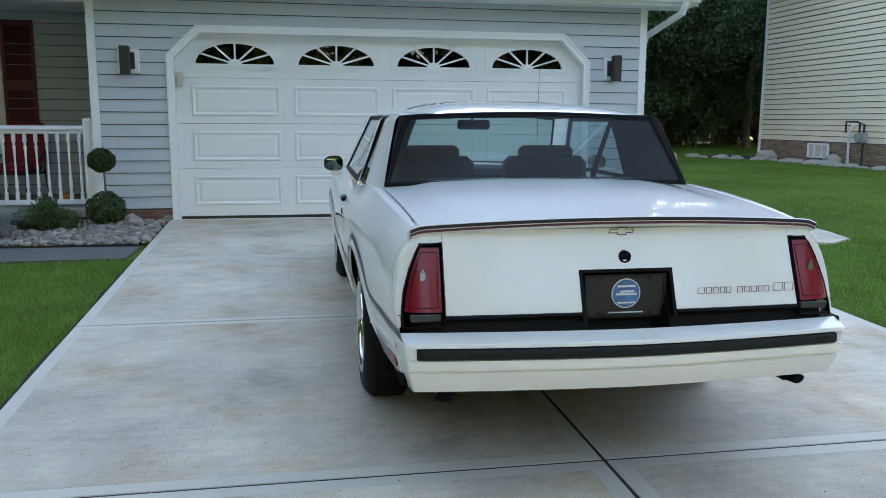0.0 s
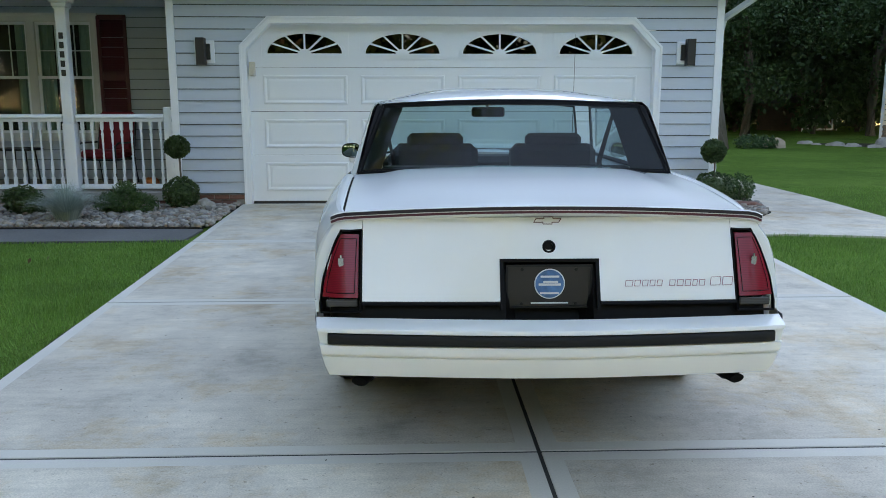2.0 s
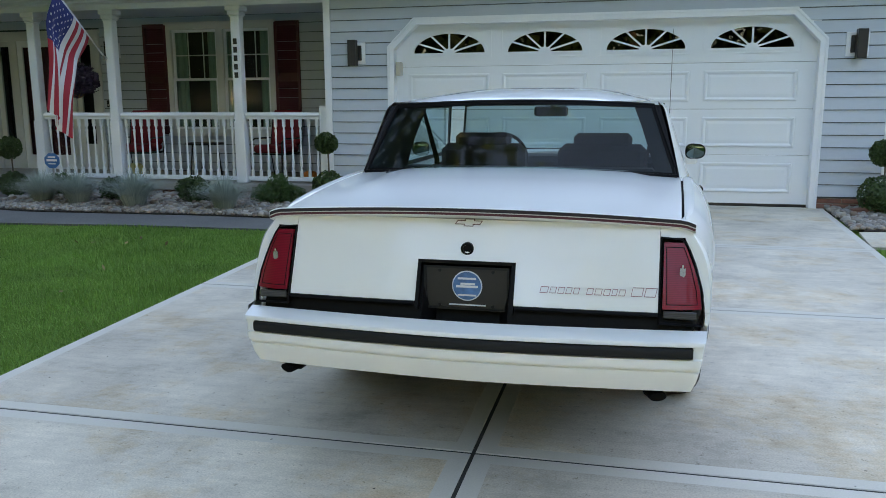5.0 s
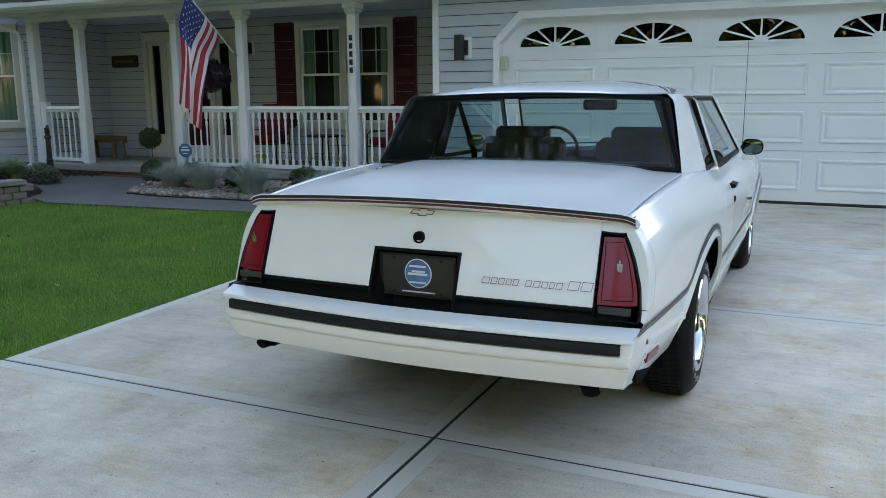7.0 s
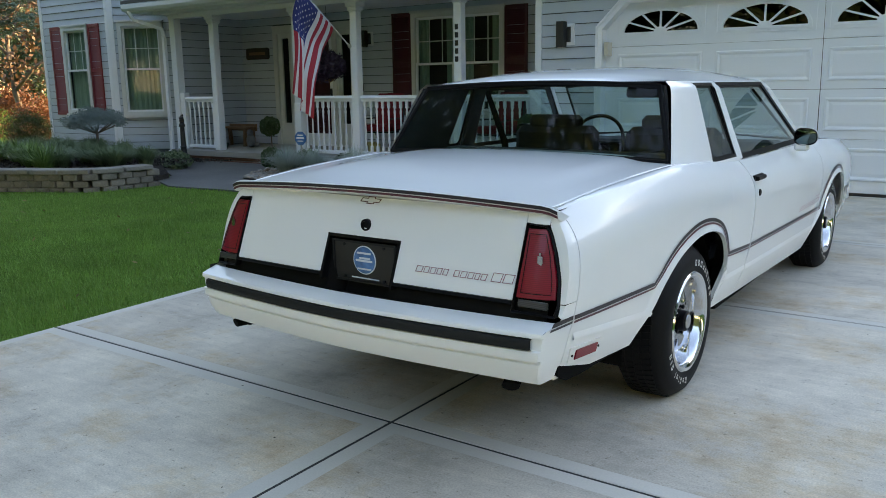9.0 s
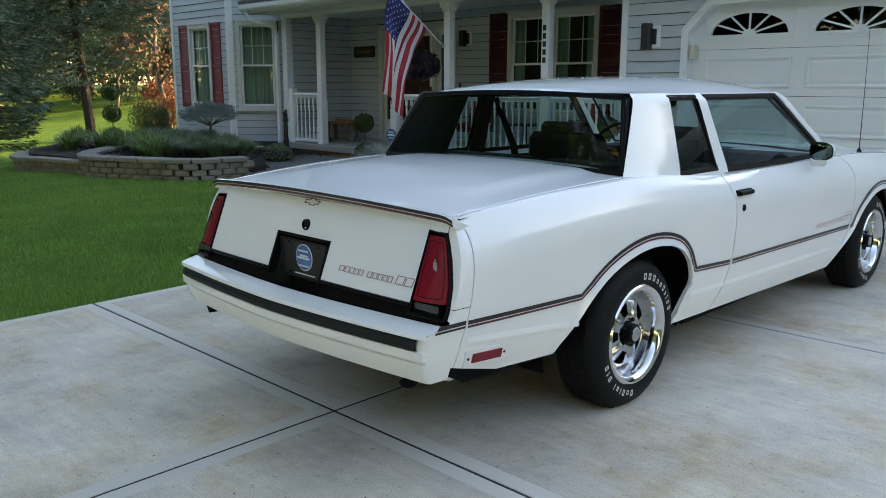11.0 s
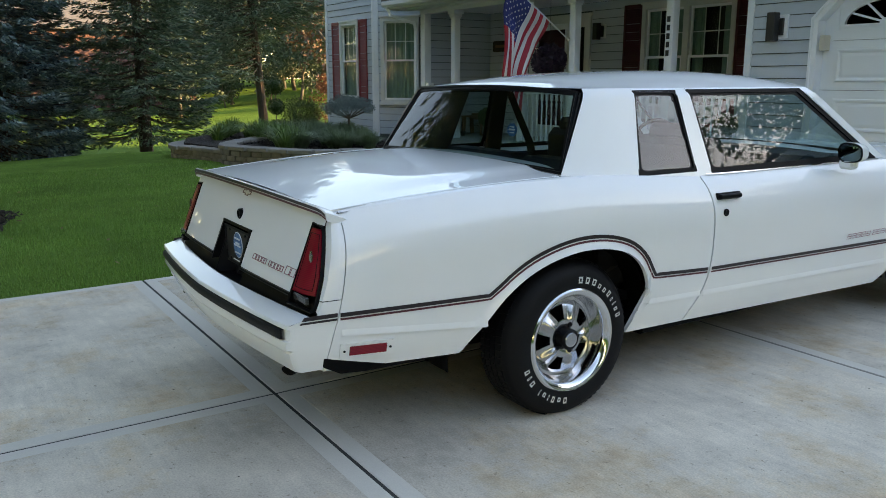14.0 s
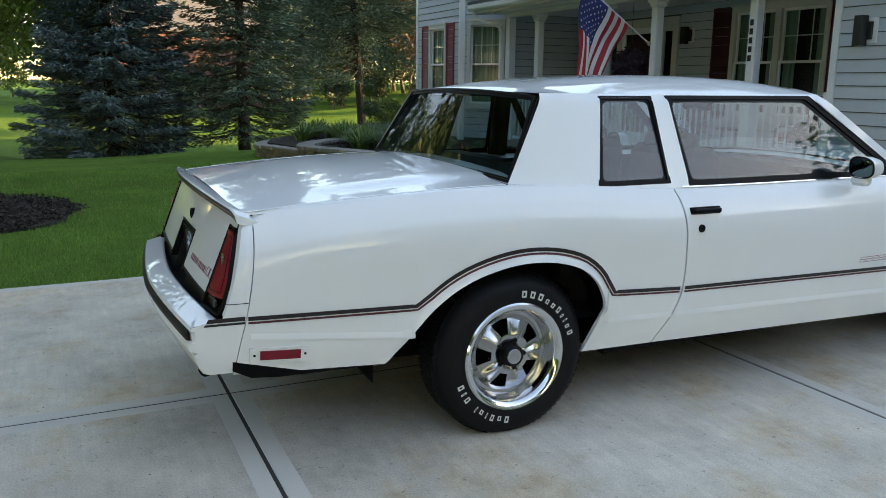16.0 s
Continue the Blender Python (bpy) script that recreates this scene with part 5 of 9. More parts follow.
def roof_z(u, y):
    zc = soft_table([(3.99, 1.320), (4.2, 1.362), (4.6, 1.395), (5.0, 1.402), (5.3, 1.390), (5.47, 1.362)], y)
    um = glasshouse(y, TOPZ)
    return zc - (zc - TOPZ) * min(1.0, abs(u) / um) ** 3.2


for sg in (1, -1):
    bm = bmesh.new()
    strip(bm, back_edge, q0, lambda y: shoulder(y) - 0.01, TOPZ, 16, 12, sg)
    strip(bm, q1, d0, lambda y: shoulder(y) - 0.01, TOPZ, 12, 2, sg)
    strip(bm, d1, screen_edge, 0.945, TOPZ, 12, 2, sg)
    for ya, yb, zb in ((q0, q1, 1.303), (d0, d1, 1.306)):
        strip(bm, ya, yb, zb, TOPZ, 1, 8, sg)
    strip(bm, q0, q1, lambda y: shoulder(y) - 0.01, 0.955, 1, 4, sg)
    bmesh.ops.remove_doubles(bm, verts=bm.verts[:], dist=0.0006)
    bmesh.ops.recalc_face_normals(bm, faces=bm.faces[:])
    if sum(f.normal.x * sg for f in bm.faces) < 0:
        bmesh.ops.reverse_faces(bm, faces=bm.faces[:])
    part("cabin_side", bm, PAINT, car)
bm = bmesh.new()
rows = []
for k in range(31):
    y = 3.992 + (5.50 - 3.992) * k / 30
    row = []
    for i in range(41):
        t = -1 + 2 * i / 40
        um = glasshouse(y, TOPZ)
        u = um * (math.copysign(abs(t) ** 0.85, t))
        yy = y + (0.03 * (1 - t * t) if k == 0 else 0) + (0.075 * (1 - t * t) * max(0, (k - 24) / 6))
        row.append((u, yy, roof_z(u, y)))
    rows.append(row)
grid(bm, rows)
bmesh.ops.recalc_face_normals(bm, faces=bm.faces[:])
part("roof", bm, PAINT, car)


def pane_rows(corners, nu, nv, bulge):
    """A pane between four corner points (bottom left, bottom right, top right, top left), bowed along its normal."""
    a, b, c, d = [Vector(p) for p in corners]
    nrm = (b - a).cross(d - a).normalized()
    rows = []
    for j in range(nv + 1):
        v = j / nv
        rows.append([a.lerp(b, i / nu).lerp(d.lerp(c, i / nu), v) + nrm * bulge * (1 - (2 * i / nu - 1) ** 2) * (0.6 + 0.4 * v) for i in range(nu + 1)])
    return rows


def rim_tube(bm, rows, r):
    loop = list(rows[0]) + [q[-1] for q in rows[1:]] + list(reversed(rows[-1][:-1])) + [q[0] for q in reversed(rows[1:-1])]
    tube(bm, loop + [loop[0]], r, 6)


def window(name, corners, nu, nv, bulge, rim, label, mat=None, seal=None):
    rows = pane_rows(corners, nu, nv, bulge)
    bm = bmesh.new()
    grid(bm, rows)
    w = part(name, bm, mat or CAR_GLASS, car, label)
    w.visible_shadow = False
    b = bmesh.new()
    rim_tube(b, rows, rim)
    part("window_seal", b, seal or CAR_BLACK, w, "black rubber window seal")
    return w


def rounded_loop(corners, inset, radius, n=5):
    """A loop inside four corner points, set in by inset, its corners rounded."""
    P = [Vector(p) for p in corners]
    Q = []
    for i, p in enumerate(P):
        a, b = (P[i - 1] - p).normalized(), (P[(i + 1) % 4] - p).normalized()
        Q.append(p + (a + b) * inset / max(0.3, a.cross(b).length))
    out = []
    for i, p in enumerate(Q):
        a, b = (Q[i - 1] - p).normalized(), (Q[(i + 1) % 4] - p).normalized()
        for k in range(n + 1):
            t = k / n
            out.append(p + a * radius * (1 - t) ** 2 + b * radius * t ** 2)
    return out


def side_window(name, corners, band, radius, sg, label, front=0.0):
    """A flat side pane with rounded corners in a broad black seal."""
    pane = [Vector(p) - Vector((0, front if k in (1, 2) else 0.0, 0)) for k, p in enumerate(corners)]
    inner, outer = rounded_loop(pane, band, radius), rounded_loop(corners, -0.004, 0.006)
    bm = bmesh.new()
    bm.faces.new([bm.verts.new(p) for p in rounded_loop(pane, band - 0.004, radius)])
    w = part(name, bm, CAR_GLASS, car, label)
    w.visible_shadow = False
    b = bmesh.new()
    lift = Vector((sg * 0.006, 0, 0.002))
    step = [p.lerp(q, 0.55) for p, q in zip(outer, inner)]
    rings = [outer, [p + lift for p in outer], [p + lift for p in step], step, inner]
    vs = [[b.verts.new(p) for p in r] for r in rings]
    for r, q in zip(vs, vs[1:]):
        for i in range(len(r)):
            j = (i + 1) % len(r)
            b.faces.new((r[i], r[j], q[j], q[i]))
    bmesh.ops.recalc_face_normals(b, faces=b.faces[:])
    part("window_seal", b, CAR_BLACK, w, "black rubber window seal")
    return w


zt, zb = 1.302, 0.984
backlight = window("rear_window", [(-0.748, 3.822, zb), (0.748, 3.822, zb), (0.630, 3.996, zt), (-0.630, 3.996, zt)], 24, 8, 0.045, 0.008, "large tinted rear window", REAR_GLASS)
# thin black moulding round the rear glass
bm = bmesh.new()


def rear_band(s0, s1, t0, t1, nu, nv):
    full = pane_rows([(-0.748, 3.822, zb), (0.748, 3.822, zb), (0.630, 3.996, zt), (-0.630, 3.996, zt)], 160, 80, 0.045)
    us = [round(160 * (s0 + (s1 - s0) * i / nu)) for i in range(nu + 1)]
    vs = [round(80 * (t0 + (t1 - t0) * j / nv)) for j in range(nv + 1)]
    grid(bm, [[full[v][u] + Vector((0, -0.003, 0.001)) for u in us] for v in vs])


rear_band(0, 1, 0, 0.0375, 40, 1)
rear_band(0, 1, 0.95, 1, 40, 1)
rear_band(0, 0.0125, 0, 1, 1, 20)
rear_band(0.9875, 1, 0, 1, 1, 20)
part("rear_window_moulding", bm, CAR_BLACK, backlight, "black rear window surround")
window("windscreen", [(-0.735, 6.06, 0.95), (0.735, 6.06, 0.95), (0.60, 5.535, 1.292), (-0.60, 5.535, 1.292)], 20, 8, -0.05, 0.008, "tinted windscreen")
for sg in (1, -1):
    gz = 0.006
    def gp(y, z):
        return (sg * (glasshouse(y, z) - gz), y, z)
    cs = [gp(q0(0.957), 0.957), gp(q1(0.957), 0.957), gp(q1(1.304), 1.304), gp(q0(1.304), 1.304)]
    side_window("quarter_window", cs, 0.022, 0.024, sg, "fixed rear quarter window")
    cs = [gp(d0(0.940), 0.940), gp(d1(0.945) - 0.01, 0.945), gp(d1(1.306) - 0.01, 1.306), gp(d0(1.306), 1.306)]
    side_window("door_window", cs, 0.027, 0.025, sg, "door window in a black seal", 0.035)
    # bright belt moulding under the door glass
    bm = bmesh.new()
    pts = [(sg * (flank(y, shoulder(y)) - 0.002), y, shoulder(y) + 0.006) for y in [4.60 + 1.38 * i / 14 for i in range(15)]]
    tube(bm, pts, 0.005, 6)
    part("belt_moulding", bm, CHROME, car, "thin bright belt moulding")
    bm = bmesh.new()
    rows = [[(sg * (flank(y, shoulder(y))), y, shoulder(y)), (sg * (flank(y, shoulder(y)) - 0.02), y, shoulder(y) + 0.010), (sg * (flank(y, shoulder(y)) - 0.09), y, shoulder(y) - 0.01)] for y in [4.10 + 1.9 * i / 14 for i in range(15)]]
    grid(bm, rows)
    bmesh.ops.recalc_face_normals(bm, faces=bm.faces[:])
    part("belt_ledge", bm, PAINT, car)

# hood and cowl
bm = bmesh.new()
rows = []
for k in range(21):
    y = 6.0 + (7.90 - 6.0) * k / 20
    uw = flank(y, shoulder(y)) - 0.004
    rows.append([(uw * t, y, shoulder(y) + 0.004 + 0.045 * (1 - t * t) - (0.02 if k == 0 else 0)) for t in [-1 + 2 * i / 24 for i in range(25)]])
grid(bm, rows)
bmesh.ops.recalc_face_normals(bm, faces=bm.faces[:])
part("hood", bm, PAINT, car)
bm = bmesh.new()
box(bm, -0.82, 0.82, 7.75, 8.00, 0.30, 0.58, bevel=0.05)
box(bm, -0.75, 0.75, 7.85, 7.96, 0.58, 0.79, bevel=0.03)
part("nose", bm, PAINT, car)

# underbody, wheel houses
bm = bmesh.new()
prism(bm, [(2.66, 0.385), (2.66, 0.43), (3.2, 0.62), (4.3, 0.62), (4.4, 0.42), (7.8, 0.42), (7.8, 0.26), (4.3, 0.26), (3.9, 0.36), (3.2, 0.36)], "x", -0.60, 0.60)
part("underbody", bm, UNDER, car)
part("fuel_tank", box_bm(-0.52, 0.52, 2.86, 3.50, 0.285, 0.40, bevel=0.03), UNDER, car)
bm = bmesh.new()
tube(bm, [(-0.70, REAR_AXLE, 0.325), (0.70, REAR_AXLE, 0.325)], 0.045, 10)
lathe(bm, [(0.0001, -0.10), (0.09, -0.06), (0.12, 0.0), (0.09, 0.08), (0.0001, 0.12)], 14, "y", (0, REAR_AXLE, 0.32))
part("rear_axle", bm, UNDER, car)
for sg in (1, -1):
    a, b = sorted((sg * 0.60, sg * 0.76))
    bm = bmesh.new()
    prism(bm, [(2.74, 0.42), (2.74, 0.385), (2.80, 0.352), (2.90, 0.342), (3.28, 0.334), (3.28, 0.42)], "x", min(sg * 0.62, sg * 0.79), max(sg * 0.62, sg * 0.79))
    part("rear_valance", bm, UNDER, car, "black panel under the bumper")
    a, b = sorted((sg * 0.60, sg * 0.845))
    part("sill_pan", box_bm(a, b, 4.23, 6.12, 0.265, 0.34), UNDER, car)
for sg in (1, -1):
    for ya, yb, top in ((3.24, 4.27, 0.735), (6.14, 7.30, 0.735)):
        bm = bmesh.new()
        ym, rr = (ya + yb) / 2, (yb - ya) / 2
        prof = [(ym - rr, 0.27), (ym - rr, 0.43)] + [(ym - rr * math.cos(math.pi * i / 14), 0.42 + (top - 0.42) * math.sin(math.pi * i / 14)) for i in range(1, 14)] + [(ym + rr, 0.42), (ym + rr, 0.24)]
        grid(bm, [[(sg * u, y, z) for y, z in prof] for u in (0.55, 0.80)])
        f = bm.faces.new([bm.verts.new((sg * 0.55, y, z)) for y, z in prof])
        part("wheel_house", bm, UNDER, car)


# ---- stripes ----
def ribbon(path, w0, w1, sg, lift=0.0022):
    """Points along (y, z), the ribbon lying between the offsets w0 and w1 across it."""
    rows = []
    n = len(path)
    for i, (y, z) in enumerate(path):
        a, b = path[max(0, i - 1)], path[min(n - 1, i + 1)]
        L = math.hypot(b[0] - a[0], b[1] - a[1])
        ny, nz = -(b[1] - a[1]) / L, (b[0] - a[0]) / L
        row = []
        for o in (w0, w1):
            yy, zz = y + ny * o, z + nz * o
            bulge = 0.016 * smooth01(0.02, 0.16, arch_floor(yy) - sill(yy)) * math.exp(-((zz - arch_floor(yy)) / 0.028) ** 2)
            row.append((sg * (flank(yy, zz) + bulge + lift), yy, zz))
        rows.append(row)
    return rows


def dense(path, step=0.02):
    out = []
    for a, b in zip(path, path[1:]):
        n = max(1, int(math.hypot(b[0] - a[0], b[1] - a[1]) / step))
        out += [(a[0] + (b[0] - a[0]) * i / n, a[1] + (b[1] - a[1]) * i / n) for i in range(n)]
    return out + [path[-1]]


def arch_line(arch, off):
    pts = []
    poly = arch[12:-10:2]
    for i, (y, z) in enumerate(poly):
        a, b = poly[max(0, i - 1)], poly[min(len(poly) - 1, i + 1)]
        L = math.hypot(b[0] - a[0], b[1] - a[1])
        pts.append((y - (b[1] - a[1]) / L * off, z + (b[0] - a[0]) / L * off))
    return pts


AR = arch_line(ARCH_R, 0.042)
AF = arch_line(ARCH_F, 0.042)
REAR_PATH = dense([(2.792, 0.566), (3.39, 0.557)]) + [p for p in AR if p[1] > 0.575] + dense([(4.232, 0.533), (4.565, 0.517)])
DOOR_PATH = dense([(4.59, 0.516), (6.205, 0.490)])
FEND_PATH = dense([(6.235, 0.489), (6.265, 0.489)]) + [p for p in AF if p[1] > 0.52] + dense([(7.24, 0.50), (7.8, 0.50)])
for sg in (1, -1):
    for owner, path in ((quarter, REAR_PATH), (doors, DOOR_PATH), (fenders, FEND_PATH)):
        o = owner[0 if sg > 0 else 1]
        for nm, w0, w1, mt in (("dark_stripe", 0.0, 0.015, DECAL_DARK), ("maroon_stripe", -0.012, -0.004, MAROON)):
            bm = bmesh.new()
            grid(bm, ribbon(path, w0, w1, sg))
            part(nm, bm, mt, o)
    # stripe over the bumper's end
    bm = bmesh.new()
    for w0, w1 in ((0.0, 0.015), (-0.012, -0.004)):
        rows = []
        for i in range(8):
            rows.append([(sg * (flank(y, 0.568 + w) + 0.0022), y, 0.568 + w) for w in (w0, w1) for y in [2.648 + 0.6 * (w + 0.012) + (2.782 - 2.648 - 0.6 * (w + 0.012)) * i / 7]])
        grid(bm, rows)
    part("cap_stripe", bm, DECAL_DARK, bumper)
    # lower character groove along the body
    for owner, path in ((quarter, dense([(2.80, 0.497), (3.385, 0.442)])), (quarter, dense([(4.22, 0.408), (4.54, 0.402)])), (doors, dense([(4.56, 0.400), (6.14, 0.368)]))):
        bm = bmesh.new()
        rows = ribbon(path, -0.003, 0.003, sg, 0.0)
        rows = [[(a[0] - sg * 0.001, a[1], a[2] + 0.001), (a[0] + sg * 0.0062, a[1], a[2] + 0.002), (b[0] + sg * 0.0060, b[1], b[2] + 0.002), (b[0] + sg * 0.0004, b[1], b[2] + 0.030)] for a, b in rows]
        grid(bm, rows)
        part("body_crease", bm, PAINT, owner[0 if sg > 0 else 1])

# ---- door furniture, mirrors, markers, antenna ----
for k, sg in enumerate((1, -1)):
    dr = doors[k]
    bm = bmesh.new()
    y0, y1, z = 4.60, 4.745, 0.842
    u = flank(4.66, z)
    box(bm, min(sg * (u - 0.01), sg * (u + 0.004)), max(sg * (u - 0.01), sg * (u + 0.004)), y0 - 0.006, y1 + 0.006, z - 0.022, z + 0.020, bevel=0.003)
    box(bm, min(sg * (u), sg * (u + 0.022)), max(sg * (u), sg * (u + 0.022)), y0, y1, z - 0.006, z + 0.015, bevel=0.005)
    part("door_handle", bm, CAR_BLACK, dr, "black door handle")
    bm = bmesh.new()
    lathe(bm, [(0.017, -0.004), (0.017, 0.004), (0.012, 0.006), (0.008, 0.003), (0.0001, 0.003)], 16, "x", (0, 0, 0))
    for v in bm.verts:
        v.co = Vector((sg * (flank(4.645, 0.775) + v.co.x), 4.645 + v.co.y, 0.775 + v.co.z))
    part("door_lock", bm, CAR_BLACK, dr)
    bm = bmesh.new()
    x = 5.63
    for i, (w, h) in enumerate(((0.040, 0.026),) * 5 + ((-0.014, 0),) + ((0.038, 0.026),) * 5 + ((-0.008, 0),) + ((0.060, 0.046), (0.060, 0.046))):
        if w > 0:
            for a, b, c0, c1 in ((0, w - 0.004, 0, 0.0024), (0, w - 0.004, h - 0.0024, h), (0, 0.0024, 0, h), (w - 0.0064, w - 0.004, 0, h), (0.004, w - 0.008, h * 0.45, h * 0.55)):
                ya, yb, za, zb2 = x + a, x + b, 0.545 + c0, 0.545 + c1
                q = [(ya, za), (yb, za), (yb, zb2), (ya, zb2)]
                bm.faces.new([bm.verts.new((sg * (flank(yy, zz) + 0.0018), yy + (zz - 0.545) * 0.25, zz)) for yy, zz in q])
        x += abs(w) + 0.003
    part("door_lettering", bm, LETTER, dr, "row of thin maroon outlined bars")
    # side marker
    bm = bmesh.new()
    for (a, b, c0, c1, t, mi) in ((2.795, 2.998, 0.402, 0.460, 0.006, 0), (2.830, 2.968, 0.414, 0.448, 0.010, 1)):
        q = [(a, c0), (b, c0), (b, c1), (a, c1)]
        lo = [bm.verts.new((sg * (flank(y, z) - 0.003), y, z + (2.9 - y) * 0.05)) for y, z in q]
        hi = [bm.verts.new((sg * (flank(y, z) + t), y, z + (2.9 - y) * 0.05)) for y, z in q]
        fs = [bm.faces.new(hi)] + [bm.faces.new((lo[i], lo[(i + 1) % 4], hi[(i + 1) % 4], hi[i])) for i in range(4)]
        for f in fs:
            f.material_index = mi
    bmesh.ops.recalc_face_normals(bm, faces=bm.faces[:])
    part("side_marker", bm, [PAINT, RED_LENS], quarter[k], "red side marker lamp in a white bezel")
    for y in (2.811, 2.984):
        b = bmesh.new()
        lathe(b, [(0.0045, -0.002), (0.0045, 0.0075), (0.0001, 0.0078)], 8, "x", (0, 0, 0))
        for v in b.verts:
            v.co = Vector((sg * (flank(y, 0.431) + v.co.x), y + v.co.y, 0.431 + (2.9 - y) * 0.05 + v.co.z))
        part("marker_screw", b, CAR_BLACK, quarter[k])
    # door mirror
    mx, my, mz = sg * 0.928, 5.54, 0.997
    def mirror_ring(w, h, dy):
        """A rounded rectangle, slightly narrower at its outer end."""
        ring = []
        for i in range(28):
            t = 2 * math.pi * i / 28
            cx, cz = math.cos(t), math.sin(t)
            u = sgn(cx) * abs(cx) ** 0.72 * w * 0.80
            v = sgn(cz) * abs(cz) ** 0.72 * h * (1 - 0.10 * (u / w))
            ring.append((mx + sg * u, my + dy - v * 0.12, mz + v))
        return ring
    def loft(bm, rings, cap):
        vs = [[bm.verts.new(p) for p in r] for r in rings]
        for r, q in zip(vs, vs[1:]):
            for i in range(28):
                j = (i + 1) % 28
                bm.faces.new((r[i], r[j], q[j], q[i])).smooth = True
        bm.faces.new(vs[cap])
        bmesh.ops.recalc_face_normals(bm, faces=bm.faces[:])
    bm = bmesh.new()
    loft(bm, [mirror_ring(0.076, 0.047, 0.004), mirror_ring(0.079, 0.050, 0.004), mirror_ring(0.080, 0.051, 0.014), mirror_ring(0.075, 0.049, 0.055), mirror_ring(0.058, 0.040, 0.088), mirror_ring(0.030, 0.022, 0.103)], -1)
    mir = part("door_mirror", bm, PAINT, dr, "white door mirror with a black rim")
    bm = bmesh.new()
    loft(bm, [mirror_ring(0.074, 0.0455, 0.002), mirror_ring(0.074, 0.0455, -0.002), mirror_ring(0.0785, 0.0495, -0.002), mirror_ring(0.0795, 0.0505, 0.006)], 0)
    part("mirror_rim", bm, CAR_BLACK, mir, "black mirror rim")
    bm = bmesh.new()
    loft(bm, [mirror_ring(0.0735, 0.045, 0.0015), mirror_ring(0.071, 0.043, 0.0005)], -1)
    part("mirror_glass", bm, MIRROR, mir, "mirror glass toned like a dark reflection")
    bm = bmesh.new()
    box(bm, min(sg * 0.865, sg * 0.945), max(sg * 0.865, sg * 0.945), my + 0.004, my + 0.070, 0.912, 0.966, bevel=0.014)
    part("mirror_foot", bm, PAINT, mir)

bm = bmesh.new()
tube(bm, [(0.79, 6.60, 0.93), (0.79, 6.59, 1.30), (0.79, 6.56, 1.86)], 0.002, 6, radii=[0.003, 0.002, 0.0013])
lathe(bm, [(0.018, 0.945), (0.016, 0.968), (0.006, 0.985), (0.0001, 0.985)], 12, "z", (0.79, 6.60, -0.035))
part("antenna", bm, CAR_BLACK, fenders[0], "thin black whip antenna")

# exhaust tips
for sg in (1, -1):
    bm = bmesh.new()
    pts = [Vector((sg * 0.57, 3.20, 0.40)), Vector((sg * 0.595, 2.92, 0.376)), Vector((sg * 0.640, 2.70, 0.352))]
    tube(bm, pts, 0.021, 12, radii=[0.021, 0.022, 0.025])
    for v in bm.verts:
        v.co.z = 0.36 + (v.co.z - 0.36) * 0.8
    part("exhaust_tip", bm, CAR_BLACK, car, "black oval exhaust tip")
    bm = bmesh.new()
    tube(bm, [(sg * 0.636, 2.73, 0.358), (sg * 0.664, 2.655, 0.350)], 0.030, 14)
    for v in bm.verts:
        v.co.z = 0.354 + (v.co.z - 0.354) * 0.55
    part("exhaust_end", bm, UNDER, car)

# ---- interior ----
bm = bmesh.new()
box(bm, -0.72, 0.72, 3.80, 4.20, 0.86, 0.935, bevel=0.02)
box(bm, -0.70, 0.70, 4.15, 6.0, 0.38, 0.42)
part("parcel_shelf", bm, INTERIOR, car)
bm = bmesh.new()
for a, b in ((-0.68, -0.02), (0.02, 0.68)):
    box(bm, a, b, 4.14, 4.32, 0.50, 0.985, bevel=0.04)
box(bm, -0.68, 0.68, 4.2, 4.7, 0.42, 0.60, bevel=0.04)
part("rear_seat", bm, INTERIOR, car)
for s in (-1, 1):
    bm = bmesh.new()
    a, b = sorted((s * 0.10, s * 0.62))
    box(bm, a, b, 4.86, 5.02, 0.55, 1.07, bevel=0.04)
    box(bm, a, b, 4.9, 5.45, 0.42, 0.62, bevel=0.04)
    box(bm, a + 0.09, b - 0.09, 4.88, 4.97, 1.05, 1.135, bevel=0.025)
    part("front_seat", bm, INTERIOR, car)
bm = bmesh.new()
box(bm, -0.72, 0.72, 5.68, 6.05, 0.70, 0.945, bevel=0.04)
part("dashboard", bm, INTERIOR, car)
bm = bmesh.new()
ring = [Vector((-0.36 + 0.19 * math.cos(a), 5.50 + 0.075 * math.sin(a), 0.93 + 0.175 * math.sin(a))) for a in [2 * math.pi * i / 28 for i in range(29)]]
tube(bm, ring, 0.012, 8)
tube(bm, [ring[0], ring[14]], 0.014, 6)
tube(bm, [(-0.36, 5.5, 0.93), (-0.36, 5.72, 0.84)], 0.03, 8)
part("steering_wheel", bm, CAR_BLACK, car)
bm = bmesh.new()
box(bm, -0.11, 0.11, 5.38, 5.41, 1.225, 1.29, bevel=0.012)
tube(bm, [(0, 5.41, 1.27), (0, 5.5, 1.335)], 0.008, 6)
part("rear_view_mirror", bm, CAR_BLACK, car)
